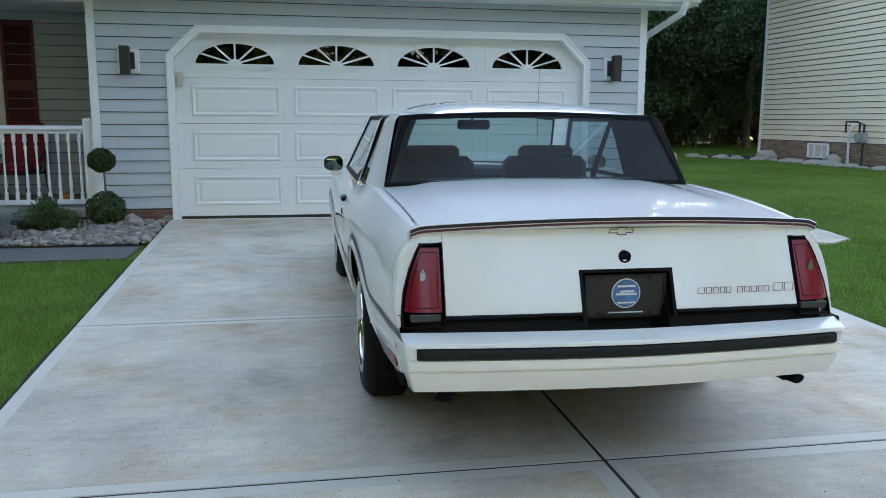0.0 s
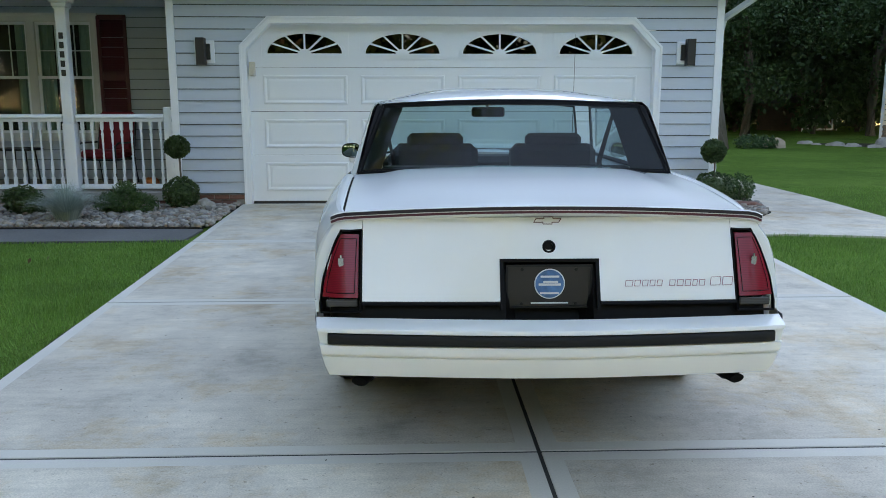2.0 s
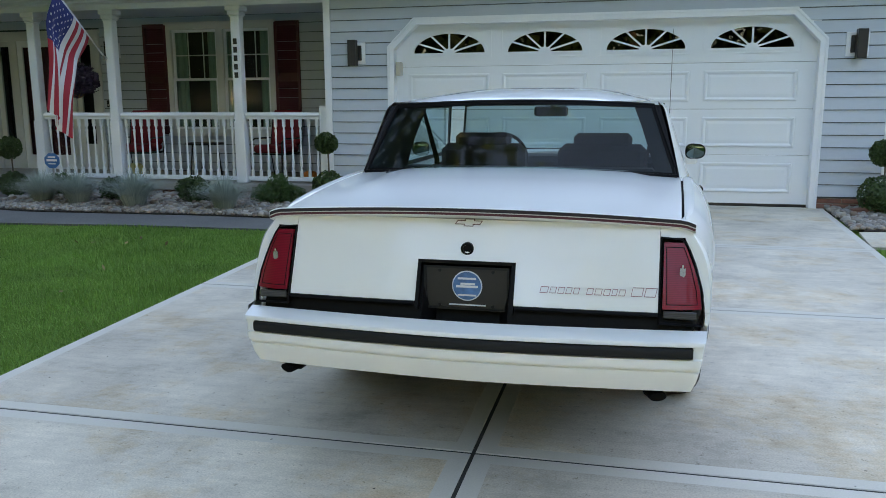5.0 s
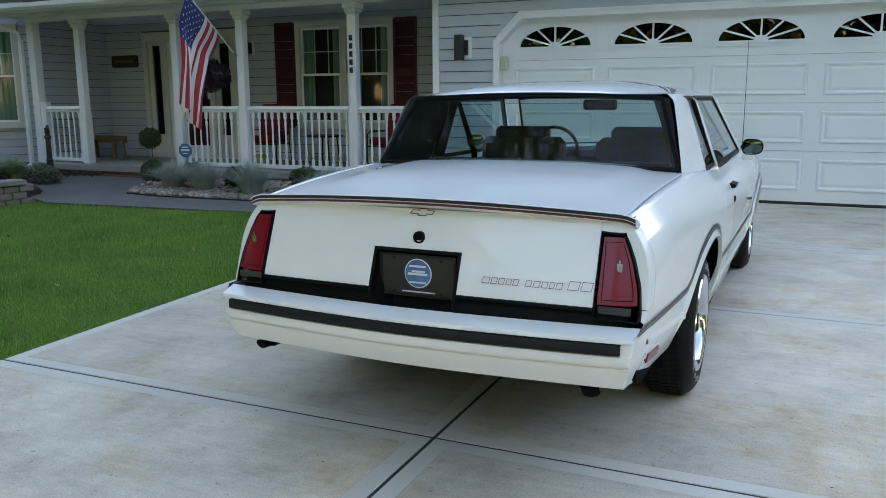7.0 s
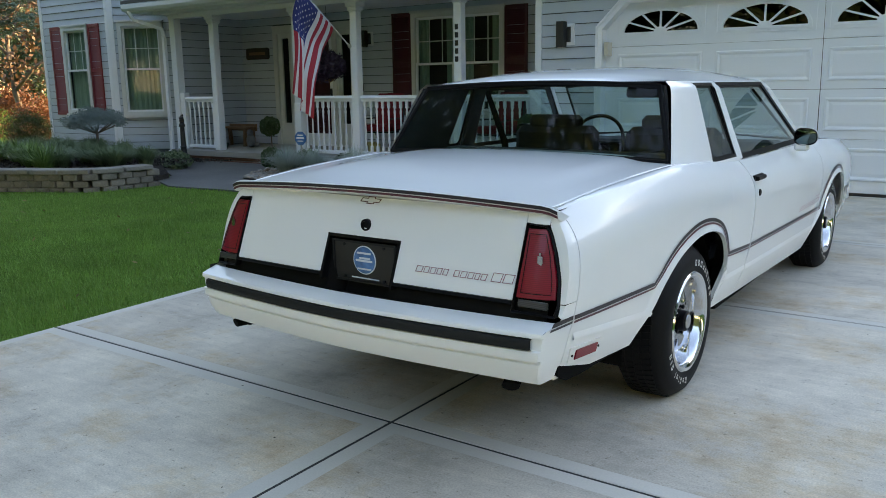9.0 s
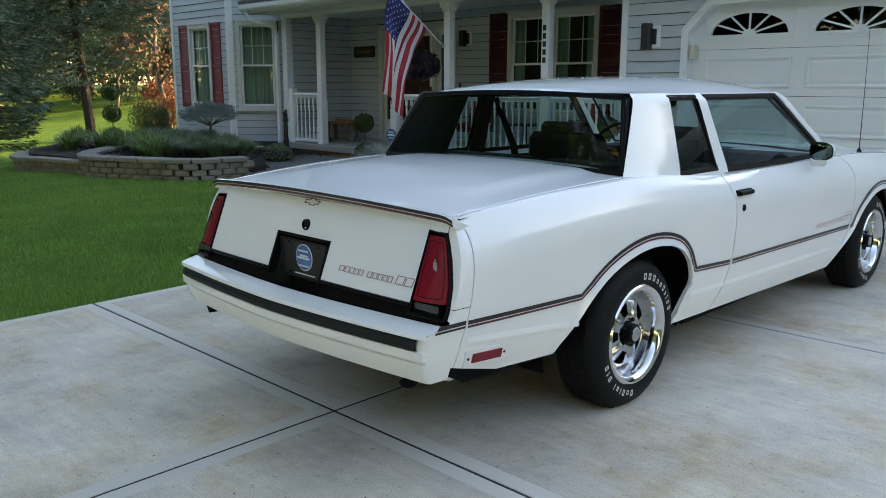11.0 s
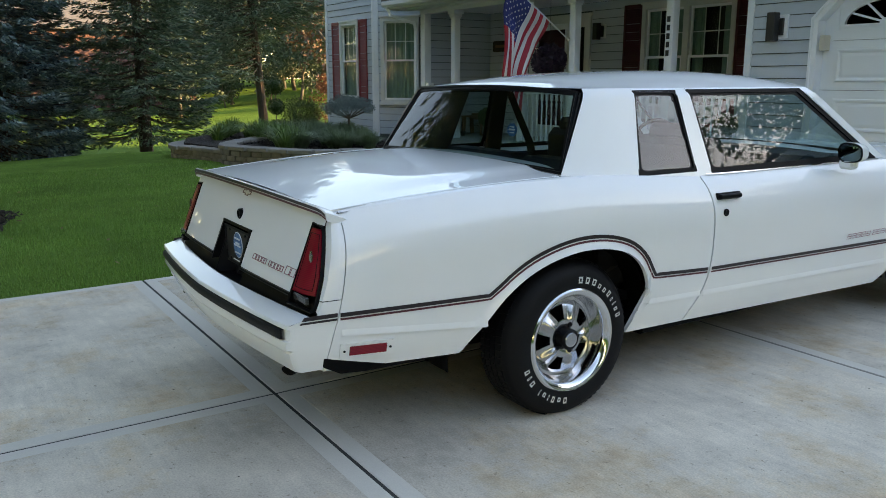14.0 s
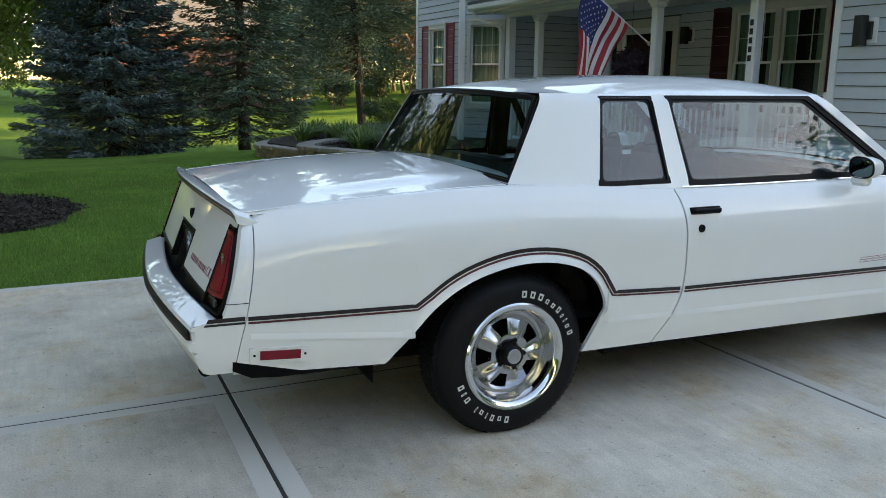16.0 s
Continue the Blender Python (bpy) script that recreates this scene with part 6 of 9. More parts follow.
for s in (-1, 1):
    bm = bmesh.new()
    grid(bm, [[(s * 0.665, 4.60, 1.28), (s * 0.655, 4.645, 1.28)], [(s * 0.62, 4.72, 0.98), (s * 0.60, 4.765, 0.98)], [(s * 0.66, 4.85, 0.6), (s * 0.64, 4.9, 0.6)]])
    part("seat_belt", bm, CAR_BLACK, car)
    bm = bmesh.new()
    grid(bm, [[(s * (flank(y, z) - 0.06), y, z) for z in (0.35, 0.65, 0.92)] for y in (4.25, 5.0, 6.0)])
    part("door_lining", bm, INTERIOR, car)
bm = bmesh.new()
grid(bm, [[(u, y, min(roof_z(u, min(max(y, 4.0), 5.47)), 1.37) - 0.035) for u in (-0.60, -0.3, 0, 0.3, 0.60)] for y in (4.06, 4.5, 5.0, 5.45)])
part("headliner", bm, INTERIOR, car)
for s in (-1, 1):
    # padded lining of the broad rear pillar and of the post before the door glass
    for ya, yb, depth in ((back_edge, q0, 0.155), (q1, d0, 0.05)):
        bm = bmesh.new()
        steps = [(0.003, 0.012)] + [(0.02 + 0.97 * i / 14, 0.03 + (depth - 0.03) * i / 14) for i in range(15)] + [(1.0, 0.012)]
        grid(bm, [[(s * (glasshouse(ya(z) + (yb(z) - ya(z)) * t, z) - dd), ya(z) + (yb(z) - ya(z)) * t, z) for t, dd in steps] for z in (0.93, 1.02, 1.1, 1.2, 1.30)])
        part("pillar_lining", bm, INTERIOR, car)


# ---- wheels ----
def wheel(u, y, sg):
    R, Wd = 0.328, 0.222
    w = new("wheel")
    w.parent = car
    w.location = (u, y, R - 0.012)
    w.rotation_euler = (0, 0, 0 if sg > 0 else math.pi)
    # built with the outer face towards +x
    o = 0.0
    bm = bmesh.new()
    lathe(bm, [(0.200, -0.008), (0.215, 0.0), (0.245, 0.006), (0.275, 0.004), (0.298, -0.008), (0.314, -0.026), (0.323, -0.040), (0.328, -0.060), (0.328, -Wd + 0.06), (0.318, -Wd + 0.03), (0.28, -Wd), (0.19, -Wd + 0.01)], 64, "x", close=False)
    ty = part("tyre", bm, TYRE, w, "black tyre with raised white lettering")
    bm = bmesh.new()
    # tread blocks
    for i in range(72):
        a = 2 * math.pi * i / 72
        for (x0, x1, sk) in ((-0.048, -0.080, 0.0), (-0.086, -0.115, 0.02), (-0.121, -0.150, 0.0), (-0.156, -0.180, 0.02)):
            aa, ab = a + sk, a + sk + 0.066
            pts = [(x0, aa), (x1, aa + 0.015), (x1, ab + 0.015), (x0, ab)]
            hi = [bm.verts.new((x, 0.3315 * math.cos(t), 0.3315 * math.sin(t))) for x, t in pts]
            lo = [bm.verts.new((x, 0.325 * math.cos(t), 0.325 * math.sin(t))) for x, t in pts]
            bm.faces.new(hi)
            for k in range(4):
                bm.faces.new((lo[k], lo[(k + 1) % 4], hi[(k + 1) % 4], hi[k]))
    # shoulder lugs
    for i in range(72):
        a = 2 * math.pi * i / 72
        pts = [(-0.046, 0.3285, a), (-0.030, 0.3195, a + 0.004), (-0.030, 0.3195, a + 0.050), (-0.046, 0.3285, a + 0.054)]
        hi = [bm.verts.new((x + 0.002, (r + 0.002) * math.cos(t), (r + 0.002) * math.sin(t))) for x, r, t in pts]
        bm.faces.new(hi)
    bmesh.ops.recalc_face_normals(bm, faces=bm.faces[:])
    part("tread", bm, TYRE, ty)
    bm = bmesh.new()
    def letters(a0, sizes):
        a = a0
        for wd, hg in sizes:
            if hg > 0:
                r0 = 0.239
                da = wd / 0.25
                def pt(rr, aa):
                    x = soft_table([(0.215, 0.0), (0.245, 0.006), (0.275, 0.004)], rr) + 0.0022
                    return bm.verts.new((x, rr * math.sin(aa), rr * math.cos(aa)))
                # an outlined bar for each character
                for (ra, rb, fa, fb) in ((0, hg, 0, 0.3), (0, hg, 0.7, 1.0), (0, hg * 0.26, 0.3, 0.7), (hg * 0.74, hg, 0.3, 0.7)):
                    bm.faces.new([pt(r0 + ra, a + da * fa), pt(r0 + rb, a + da * fa), pt(r0 + rb, a + da * fb), pt(r0 + ra, a + da * fb)])
            a += (wd + 0.017) / 0.25
    # angles run clockwise as seen from outside
    letters(radians(4), [(0.021, 0.027)] * 3 + [(0.016, 0.019), (0.016, 0.019), (0.016, 0.026), (0.010, 0.019), (0.006, 0.024), (0.014, 0.019), (0.015, 0.026)])
    letters(radians(186), [(0.018, 0.026), (0.016, 0.019), (0.016, 0.026), (0.006, 0.024), (0.016, 0.019), (0.006, 0.026), (0.012, 0), (0.017, 0.026), (0.008, 0.026), (0.017, 0.026)])
    tagged(part("tyre_lettering", bm, TYRE_WHITE, ty), kind="stuff")
    bm = bmesh.new()
    lathe(bm, [(0.206, -0.012), (0.209, 0.002), (0.203, 0.008), (0.193, 0.006), (0.180, -0.004), (0.174, -0.016), (0.170, -0.045), (0.163, -0.070), (0.155, -0.085), (0.155, -0.18)], 64, "x", close=False)
    rim = part("rim", bm, CHROME, w, "polished deep-dish rim")
    bm = bmesh.new()
    lathe(bm, [(0.16, -0.115), (0.05, -0.110), (0.0001, -0.110)], 32, "x", close=False)
    part("rim_back", bm, UNDER, rim)
    bm = bmesh.new()
    # pressed centre with five windows
    N = 120
    LV = [(0.046, -0.046), (0.066, -0.040), (0.080, -0.042), (0.104, -0.050), (0.128, -0.058), (0.136, -0.062), (0.150, -0.072), (0.168, -0.070)]
    def spv(i, l):
        r, x = LV[l]
        a = 2 * math.pi * i / N
        ph = (i % 24) - 12
        # a raised ridge down each spoke, its windows narrower towards the hub
        rib = 0.013 * math.exp(-((abs(ph) - 12) / 3.2) ** 2) * (1 if 1 < l < 6 else 0.4)
        sh = -0.07 * ph / 5 * max(0, 4 - l) / 2 if 2 <= l <= 5 and abs(ph) <= 5 else 0.0
        return (x + rib, r * math.cos(a + sh), r * math.sin(a + sh))
    vs = [[bm.verts.new(spv(i, l)) for l in range(len(LV))] for i in range(N)]
    for i in range(N):
        j = (i + 1) % N
        for l in range(len(LV) - 1):
            if 2 <= l < 5 and 7 <= i % 24 < 17:
                continue
            bm.faces.new((vs[i][l], vs[j][l], vs[j][l + 1], vs[i][l + 1])).smooth = True
    ed = [e for e in bm.edges if e.is_boundary and 0.07 < math.hypot(e.verts[0].co.y, e.verts[0].co.z) < 0.14]
    r = bmesh.ops.extrude_edge_only(bm, edges=ed)
    for v in [g for g in r["geom"] if isinstance(g, bmesh.types.BMVert)]:
        v.co.x -= 0.030
        q = math.hypot(v.co.y, v.co.z)
    bmesh.ops.recalc_face_normals(bm, faces=bm.faces[:])
    part("spokes", bm, SPOKE, rim, "satin five-spoke wheel centre")
    rim.scale = (1, 1.04, 1.04)
    bm = bmesh.new()
    lathe(bm, [(0.044, -0.060), (0.042, -0.012), (0.034, -0.006), (0.030, -0.006)], 24, "x", close=False)
    for k in range(5):
        a = 2 * math.pi * k / 5
        lathe(bm, [(0.009, -0.06), (0.009, -0.032), (0.0001, -0.030)], 8, "x", (0, 0.056 * math.cos(a), 0.056 * math.sin(a)))
    part("hub_cap", bm, CAR_BLACK, rim, "black centre cap")
    bm = bmesh.new()
    lathe(bm, [(0.030, -0.0065), (0.028, -0.004), (0.0001, -0.003)], 20, "x", close=False)
    part("cap_disc", bm, SPOKE, rim)
    return w


wheel(0.868, REAR_AXLE, 1)
wheel(-0.868, REAR_AXLE, -1)
wheel(0.875, FRONT_AXLE, 1)
wheel(-0.875, FRONT_AXLE, -1)

# ---- foliage materials ----
def leaf_mat(name, dark, light, rough=0.6, translucent=0.25):
    m, nt, b = base_mat(name, dark, rough)
    rnd = nt.nodes.new("ShaderNodeNewGeometry").outputs["Random Per Island"]
    patch = noise_node(nt, 1.4, 3, "Object")
    col = mix_col(nt, 1.0, ramp(nt, rnd, [(0.0, dark), (1.0, light)]), ramp(nt, patch, [(0.3, (0.75, 0.75, 0.75)), (0.7, (1.2, 1.2, 1.15))]), "MULTIPLY")
    nt.links.new(col, b.inputs["Base Color"])
    if translucent:
        tr, mx = nt.nodes.new("ShaderNodeBsdfTranslucent"), nt.nodes.new("ShaderNodeMixShader")
        nt.links.new(col, tr.inputs[0])
        mx.inputs[0].default_value = translucent
        nt.links.new(b.outputs[0], mx.inputs[1])
        nt.links.new(tr.outputs[0], mx.inputs[2])
        nt.links.new(mx.outputs[0], nt.nodes["Material Output"].inputs[0])
    return m


GRASS = leaf_mat("grass_blades", (0.098, 0.22, 0.034), (0.185, 0.34, 0.068), 0.55, 0.3)
SPRUCE = leaf_mat("blue_spruce_needles", (0.085, 0.155, 0.20), (0.235, 0.33, 0.30), 0.6, 0.15)
SPRUCE_DARK = leaf_mat("green_spruce_needles", (0.065, 0.115, 0.080), (0.17, 0.24, 0.16), 0.6, 0.15)
BOX_LEAF = leaf_mat("boxwood_leaves", (0.022, 0.052, 0.012), (0.055, 0.105, 0.028), 0.5, 0.15)
SHRUB_LEAF = leaf_mat("green_shrub_leaves", (0.028, 0.075, 0.018), (0.07, 0.14, 0.035), 0.5, 0.2)
FESCUE = leaf_mat("blue_fescue_blades", (0.26, 0.33, 0.31), (0.46, 0.53, 0.49), 0.6, 0.1)
LILY = leaf_mat("daylily_leaves", (0.07, 0.15, 0.03), (0.16, 0.26, 0.07), 0.5, 0.2)
LAVENDER = leaf_mat("grey_green_leaves", (0.09, 0.15, 0.075), (0.19, 0.26, 0.15), 0.6, 0.15)
PURPLE = leaf_mat("dark_purple_leaves", (0.022, 0.012, 0.030), (0.055, 0.03, 0.07), 0.5, 0.1)
ORANGE = leaf_mat("orange_autumn_leaves", (0.13, 0.046, 0.02), (0.20, 0.08, 0.035), 0.6, 0.25)
RUST = leaf_mat("rust_brown_leaves", (0.075, 0.042, 0.024), (0.125, 0.07, 0.04), 0.6, 0.25)
MIST = leaf_mat("grey_green_leaves_far", (0.034, 0.062, 0.036), (0.070, 0.11, 0.062), 0.6, 0.15)
WOODS = leaf_mat("dark_woodland_leaves", (0.034, 0.080, 0.034), (0.080, 0.150, 0.058), 0.55, 0.25)
FRESH = leaf_mat("light_green_leaves", (0.10, 0.17, 0.025), (0.20, 0.28, 0.06), 0.55, 0.4)
BARK = grainy("grey_brown_bark", (0.13, 0.11, 0.09), 0.9, fine=14, coarse=3, vary=0.45, bumps=0.9, dist=0.03, stretch=(1, 1, 0.25))
BARK_RED = grainy("spruce_bark", (0.085, 0.062, 0.05), 0.9, fine=20, coarse=4, vary=0.4, bumps=0.8, dist=0.02, stretch=(1, 1, 0.3))


def fast_mesh(name, co, faces, mat, smooth=False):
    me = bpy.data.meshes.new(name)
    me.from_pydata(co, [], faces)
    for mm in (mat if isinstance(mat, (list, tuple)) else [mat]):
        me.materials.append(mm)
    return me


def quads_mesh(name, centres, axes_u, axes_v, mat):
    """Flat leaves: centre, half-axis along, half-axis across; each a pointed four-corner leaf."""
    c, u, v = np.asarray(centres), np.asarray(axes_u), np.asarray(axes_v)
    n = len(c)
    co = np.empty((n, 4, 3))
    co[:, 0], co[:, 1], co[:, 2], co[:, 3] = c - u, c + v * 1.0 - u * 0.1, c + u, c - v * 1.0 - u * 0.1
    me = bpy.data.meshes.new(name)
    me.vertices.add(n * 4)
    me.vertices.foreach_set("co", co.reshape(-1))
    me.loops.add(n * 4)
    me.loops.foreach_set("vertex_index", np.arange(n * 4, dtype=np.int32))
    me.polygons.add(n)
    me.polygons.foreach_set("loop_start", np.arange(0, n * 4, 4, dtype=np.int32))
    me.update(calc_edges=True)
    me.validate()
    me.materials.append(mat)
    return me


def unit(a):
    return a / np.maximum(1e-9, np.linalg.norm(a, axis=-1, keepdims=True))


def random_leaves(rng, centres, size, aspect=0.5, droop=0.0):
    n = len(centres)
    u = unit(rng.normal(size=(n, 3)) + np.array([0, 0, -droop]))
    w = unit(rng.normal(size=(n, 3)))
    v = unit(np.cross(u, w))
    s = size * rng.uniform(0.6, 1.3, size=(n, 1))
    return u * s * 0.5, v * s * 0.5 * aspect


def leaf_ball_points(rng, n, r, shell=0.55):
    d = unit(rng.normal(size=(n, 3)))
    k = rng.uniform(shell, 1.0, size=(n, 1)) ** 0.6
    return d * r * k


# ---- grass blades on the lawn near the drive ----
def blades(name, regions, seed, label):
    rng = np.random.default_rng(seed)
    P = []
    for x0, x1, y0, y1, dens, inside in regions:
        n = int((x1 - x0) * (y1 - y0) * dens)
        p = np.column_stack([rng.uniform(x0, x1, n), rng.uniform(y0, y1, n)])
        P.append(p[np.array([inside(a, b) for a, b in p])])
    p = np.vstack(P)
    n = len(p)
    z = np.array([lawn_height(a, b) for a, b in p])
    h = rng.uniform(0.03, 0.062, n) * (0.85 + 0.25 * np.sin(p[:, 0] * 3.1) * np.sin(p[:, 1] * 2.7))
    a = rng.uniform(0, 2 * np.pi, n)
    lean = rng.uniform(0.0, 0.030, n)
    b = rng.uniform(0, 2 * np.pi, n)
    w = rng.uniform(0.0022, 0.0040, n)
    co = np.empty((n, 3, 3))
    dx, dy = np.cos(a) * w, np.sin(a) * w
    co[:, 0] = np.column_stack([p[:, 0] - dx, p[:, 1] - dy, z])
    co[:, 1] = np.column_stack([p[:, 0] + dx, p[:, 1] + dy, z])
    co[:, 2] = np.column_stack([p[:, 0] + np.cos(b) * lean, p[:, 1] + np.sin(b) * lean, z + h])
    me = bpy.data.meshes.new(name)
    me.vertices.add(n * 3)
    me.vertices.foreach_set("co", co.reshape(-1))
    me.loops.add(n * 3)
    me.loops.foreach_set("vertex_index", np.arange(n * 3, dtype=np.int32))
    me.polygons.add(n)
    me.polygons.foreach_set("loop_start", np.arange(0, n * 3, 3, dtype=np.int32))
    me.update(calc_edges=True)
    me.materials.append(GRASS)
    return tagged(new(name, me), label, "grass", kind="stuff")


def on_left(x, y):
    if x > drive_left(y) - 0.036 - 0.012 * math.sin(y * 5.1) * math.sin(y * 2.3):
        return False
    if ((x + 4.75) / 1.42) ** 2 + ((y - 1.1) / 1.24) ** 2 < 1:
        return False
    edge = lerp_table([(-9.5, 7.2), (-7.3, 7.92), (-6.6, 7.60), (-5.4, 7.70), (-3.6, 7.86), (-1.5, 7.90)], x)
    return y < edge and not (x < -6.98 and y > 6.55) and not (x < -7.9 and y > 5.85)


def on_right(x, y):
    if x < drive_right(y) + 0.036:
        return False
    if y < lerp_table([(3.9, 8.02), (4.6, 8.10), (5.2, 7.98), (5.75, 7.85), (6.15, 8.1)], x) - 0.01:
        return True
    return x > lerp_table([(7.85, 5.95), (8.1, 6.15), (8.7, 6.3), (10.0, 6.4), (11.3, 6.5), (13.2, 6.55)], y) + 0.02


blades("grass_left", [(-4.2, -1.2, -0.6, 7.95, 2600, on_left), (-9.6, -4.2, -0.5, 7.95, 900, on_left)], 3, "short green mown grass beside the driveway")
blades("grass_right", [(3.6, 6.6, 1.5, 8.4, 2000, on_right), (6.0, 10.0, 5.0, 13.0, 500, on_right)], 4, "short green mown grass beside the driveway")


# ---- stone beds ----
def stone_rgb(nt):
    g = nt.nodes.new("ShaderNodeNewGeometry").outputs["Random Per Island"]
    return ramp(nt, g, [(0.0, (0.20, 0.17, 0.15)), (0.2, (0.42, 0.38, 0.33)), (0.4, (0.30, 0.21, 0.16)), (0.55, (0.50, 0.46, 0.41)), (0.72, (0.36, 0.35, 0.34)), (0.88, (0.24, 0.22, 0.21)), (1.0, (0.56, 0.53, 0.48))])


PEBBLE, _nt, _b = base_mat("river_pebbles", (0.4, 0.37, 0.33), 0.7)
_nt.links.new(mix_col(_nt, 1.0, stone_rgb(_nt), ramp(_nt, noise_node(_nt, 90, 3), [(0.3, (0.58, 0.58, 0.58)), (0.7, (0.85, 0.85, 0.84))]), "MULTIPLY"), _b.inputs["Base Color"])


def pebbles(name, inside, x0, x1, y0, y1, dens, seed, z0, label):
    rng = random.Random(seed)
    t = bmesh.new()
    bmesh.ops.create_icosphere(t, subdivisions=1, radius=1.0)
    base = [v.co.copy() for v in t.verts]
    tris = [[v.index for v in f.verts] for f in t.faces]
    t.free()
    co, fc = [], []
    for _ in range(int((x1 - x0) * (y1 - y0) * dens)):
        x, y = rng.uniform(x0, x1), rng.uniform(y0, y1)
        if not inside(x, y):
            continue
        s = rng.uniform(0.014, 0.038) if rng.random() < 0.93 else rng.uniform(0.04, 0.06)
        q = Euler((rng.uniform(-0.5, 0.5), rng.uniform(-0.5, 0.5), rng.uniform(0, 6.3))).to_matrix()
        k = Vector((s * rng.uniform(0.9, 1.5), s, s * rng.uniform(0.5, 0.8)))
        o = len(co)
        z = z0 + s * 0.35 + rng.uniform(0, 0.012)
        for b in base:
            p = q @ Vector((b.x * k.x * rng.uniform(0.85, 1.1), b.y * k.y, b.z * k.z))
            co.append((x + p.x, y + p.y, z + p.z))
        fc += [[o + i for i in f] for f in tris]
    me = fast_mesh(name, co, fc, PEBBLE)
    me.polygons.foreach_set("use_smooth", [True] * len(me.polygons))
    return tagged(new(name, me), label, "gravel", kind="stuff")


def in_left_bed(x, y):
    front = lerp_table([(-6.9, 9.9), (-6.7, 9.3), (-6.35, 8.78), (-5.6, 8.66), (-3.4, 8.76), (-1.6, 8.70)], x)
    return front < y < 10.66 and x < drive_left(y) - 0.02 and x > -6.8


def in_right_bed(x, y):
    if x < drive_right(y) + 0.02 or y > 11.6:
        return False
    return y > lerp_table([(4.0, 9.0), (4.6, 9.08), (5.15, 9.78), (5.35, 11.0), (5.4, 11.6)], x) and x < 5.4


flat_patch("bed_left", [(-6.8, 10.66), (-6.7, 9.3), (-6.33, 8.76), (-5.6, 8.63), (-3.4, 8.73), (-1.60, 8.67), (-1.60, 10.72), (-2.4, 10.72)], -0.034, 0.004, SOIL, "dark soil of the stone-covered bed by the porch", "flower bed")
flat_patch("bed_right", [(4.10, 8.96), (4.6, 9.06), (5.15, 9.76), (5.35, 11.0), (5.5, 13.0), (4.83, 13.0), (4.83, 10.75), (4.10, 10.75)], -0.034, 0.004, SOIL, "dark soil of the stone-covered bed by the garage", "flower bed")
pebbles("pebbles_left", in_left_bed, -6.9, -1.5, 8.6, 10.7, 620, 5, 0.0, "mixed tan and grey river stones in the bed")
pebbles("pebbles_right", in_right_bed, 4.0, 5.5, 8.9, 11.6, 620, 6, 0.0, "mixed tan and grey river stones in the bed")
flat_patch("mulch_porch", [(-9.65, 10.62), (-9.55, 9.75), (-8.95, 9.2), (-8.6, 9.5), (-9.6, 10.2), (-11.4, 10.5), (-11.4, 11.4), (-10.6, 11.4), (-10.6, 10.62)], -0.034, 0.015, SOIL, "dark mulch bed by the porch corner", "mulch bed")


def rock(name, at, size, mat, label, seed):
    bm = bmesh.new()
    bmesh.ops.create_icosphere(bm, subdivisions=3, radius=1.0)
    for v in bm.verts:
        n = v.co.normalized()
        v.co = n * (1 + 0.28 * noise.noise(n * 1.7 + Vector((seed, 0, 0))) + 0.08 * noise.noise(n * 5 + Vector((0, seed, 0))))
        v.co = Vector((v.co.x * size[0], v.co.y * size[1], max(-0.25, v.co.z) * size[2]))
    ob = mesh_ob(name, bm, mat, smooth=True)
    ob.location = at
    return tagged(ob, label, "rock")


BOULDER = grainy("grey_boulder", (0.34, 0.32, 0.30), 0.85, fine=30, coarse=5, vary=0.25, bumps=0.6, dist=0.02)
BOULDER_TAN = grainy("tan_boulder", (0.36, 0.29, 0.22), 0.85, fine=30, coarse=5, vary=0.25, bumps=0.6, dist=0.02)
rock("bed_rock", (-1.95, 10.30, 0.04), (0.13, 0.10, 0.09), BOULDER, "pale rounded rock on the stone bed", 1)
rock("flagstone", (5.0, 10.25, 0.03), (0.22, 0.14, 0.05), BRICK, "flat reddish rock on the stone bed", 2)
rock("flagstone", (4.45, 10.35, 0.03), (0.18, 0.12, 0.05), BRICK, "flat reddish rock on the stone bed", 3)


# ---- shrubs ----
def leafy(name, blobs, n, size, mat, seed, aspect=0.5, shell=0.6):
    """Leaves scattered through a set of (centre, radius, squash) blobs."""
    rng = np.random.default_rng(seed)
    C = []
    for (cx, cy, cz), r, sq in blobs:
        p = leaf_ball_points(rng, int(n * r * r / sum(b[1] ** 2 for b in blobs)), r, shell)
        p *= 1 + 0.10 * np.sin(p[:, :1] * 9 / r + cx * 3) * np.sin(p[:, 1:2] * 8 / r)
        p[:, 2] *= sq
        C.append(p + np.array([cx, cy, cz]))
    C = np.vstack(C)
    u, v = random_leaves(rng, C, size, aspect)
    return quads_mesh(name, C, u, v, mat)


def core(bm, blobs):
    for (cx, cy, cz), r, sq in blobs:
        bmesh.ops.create_icosphere(bm, subdivisions=2, radius=r * 0.74, matrix=Matrix.Translation((cx, cy, cz)) @ Matrix.Diagonal((1, 1, sq, 1)))


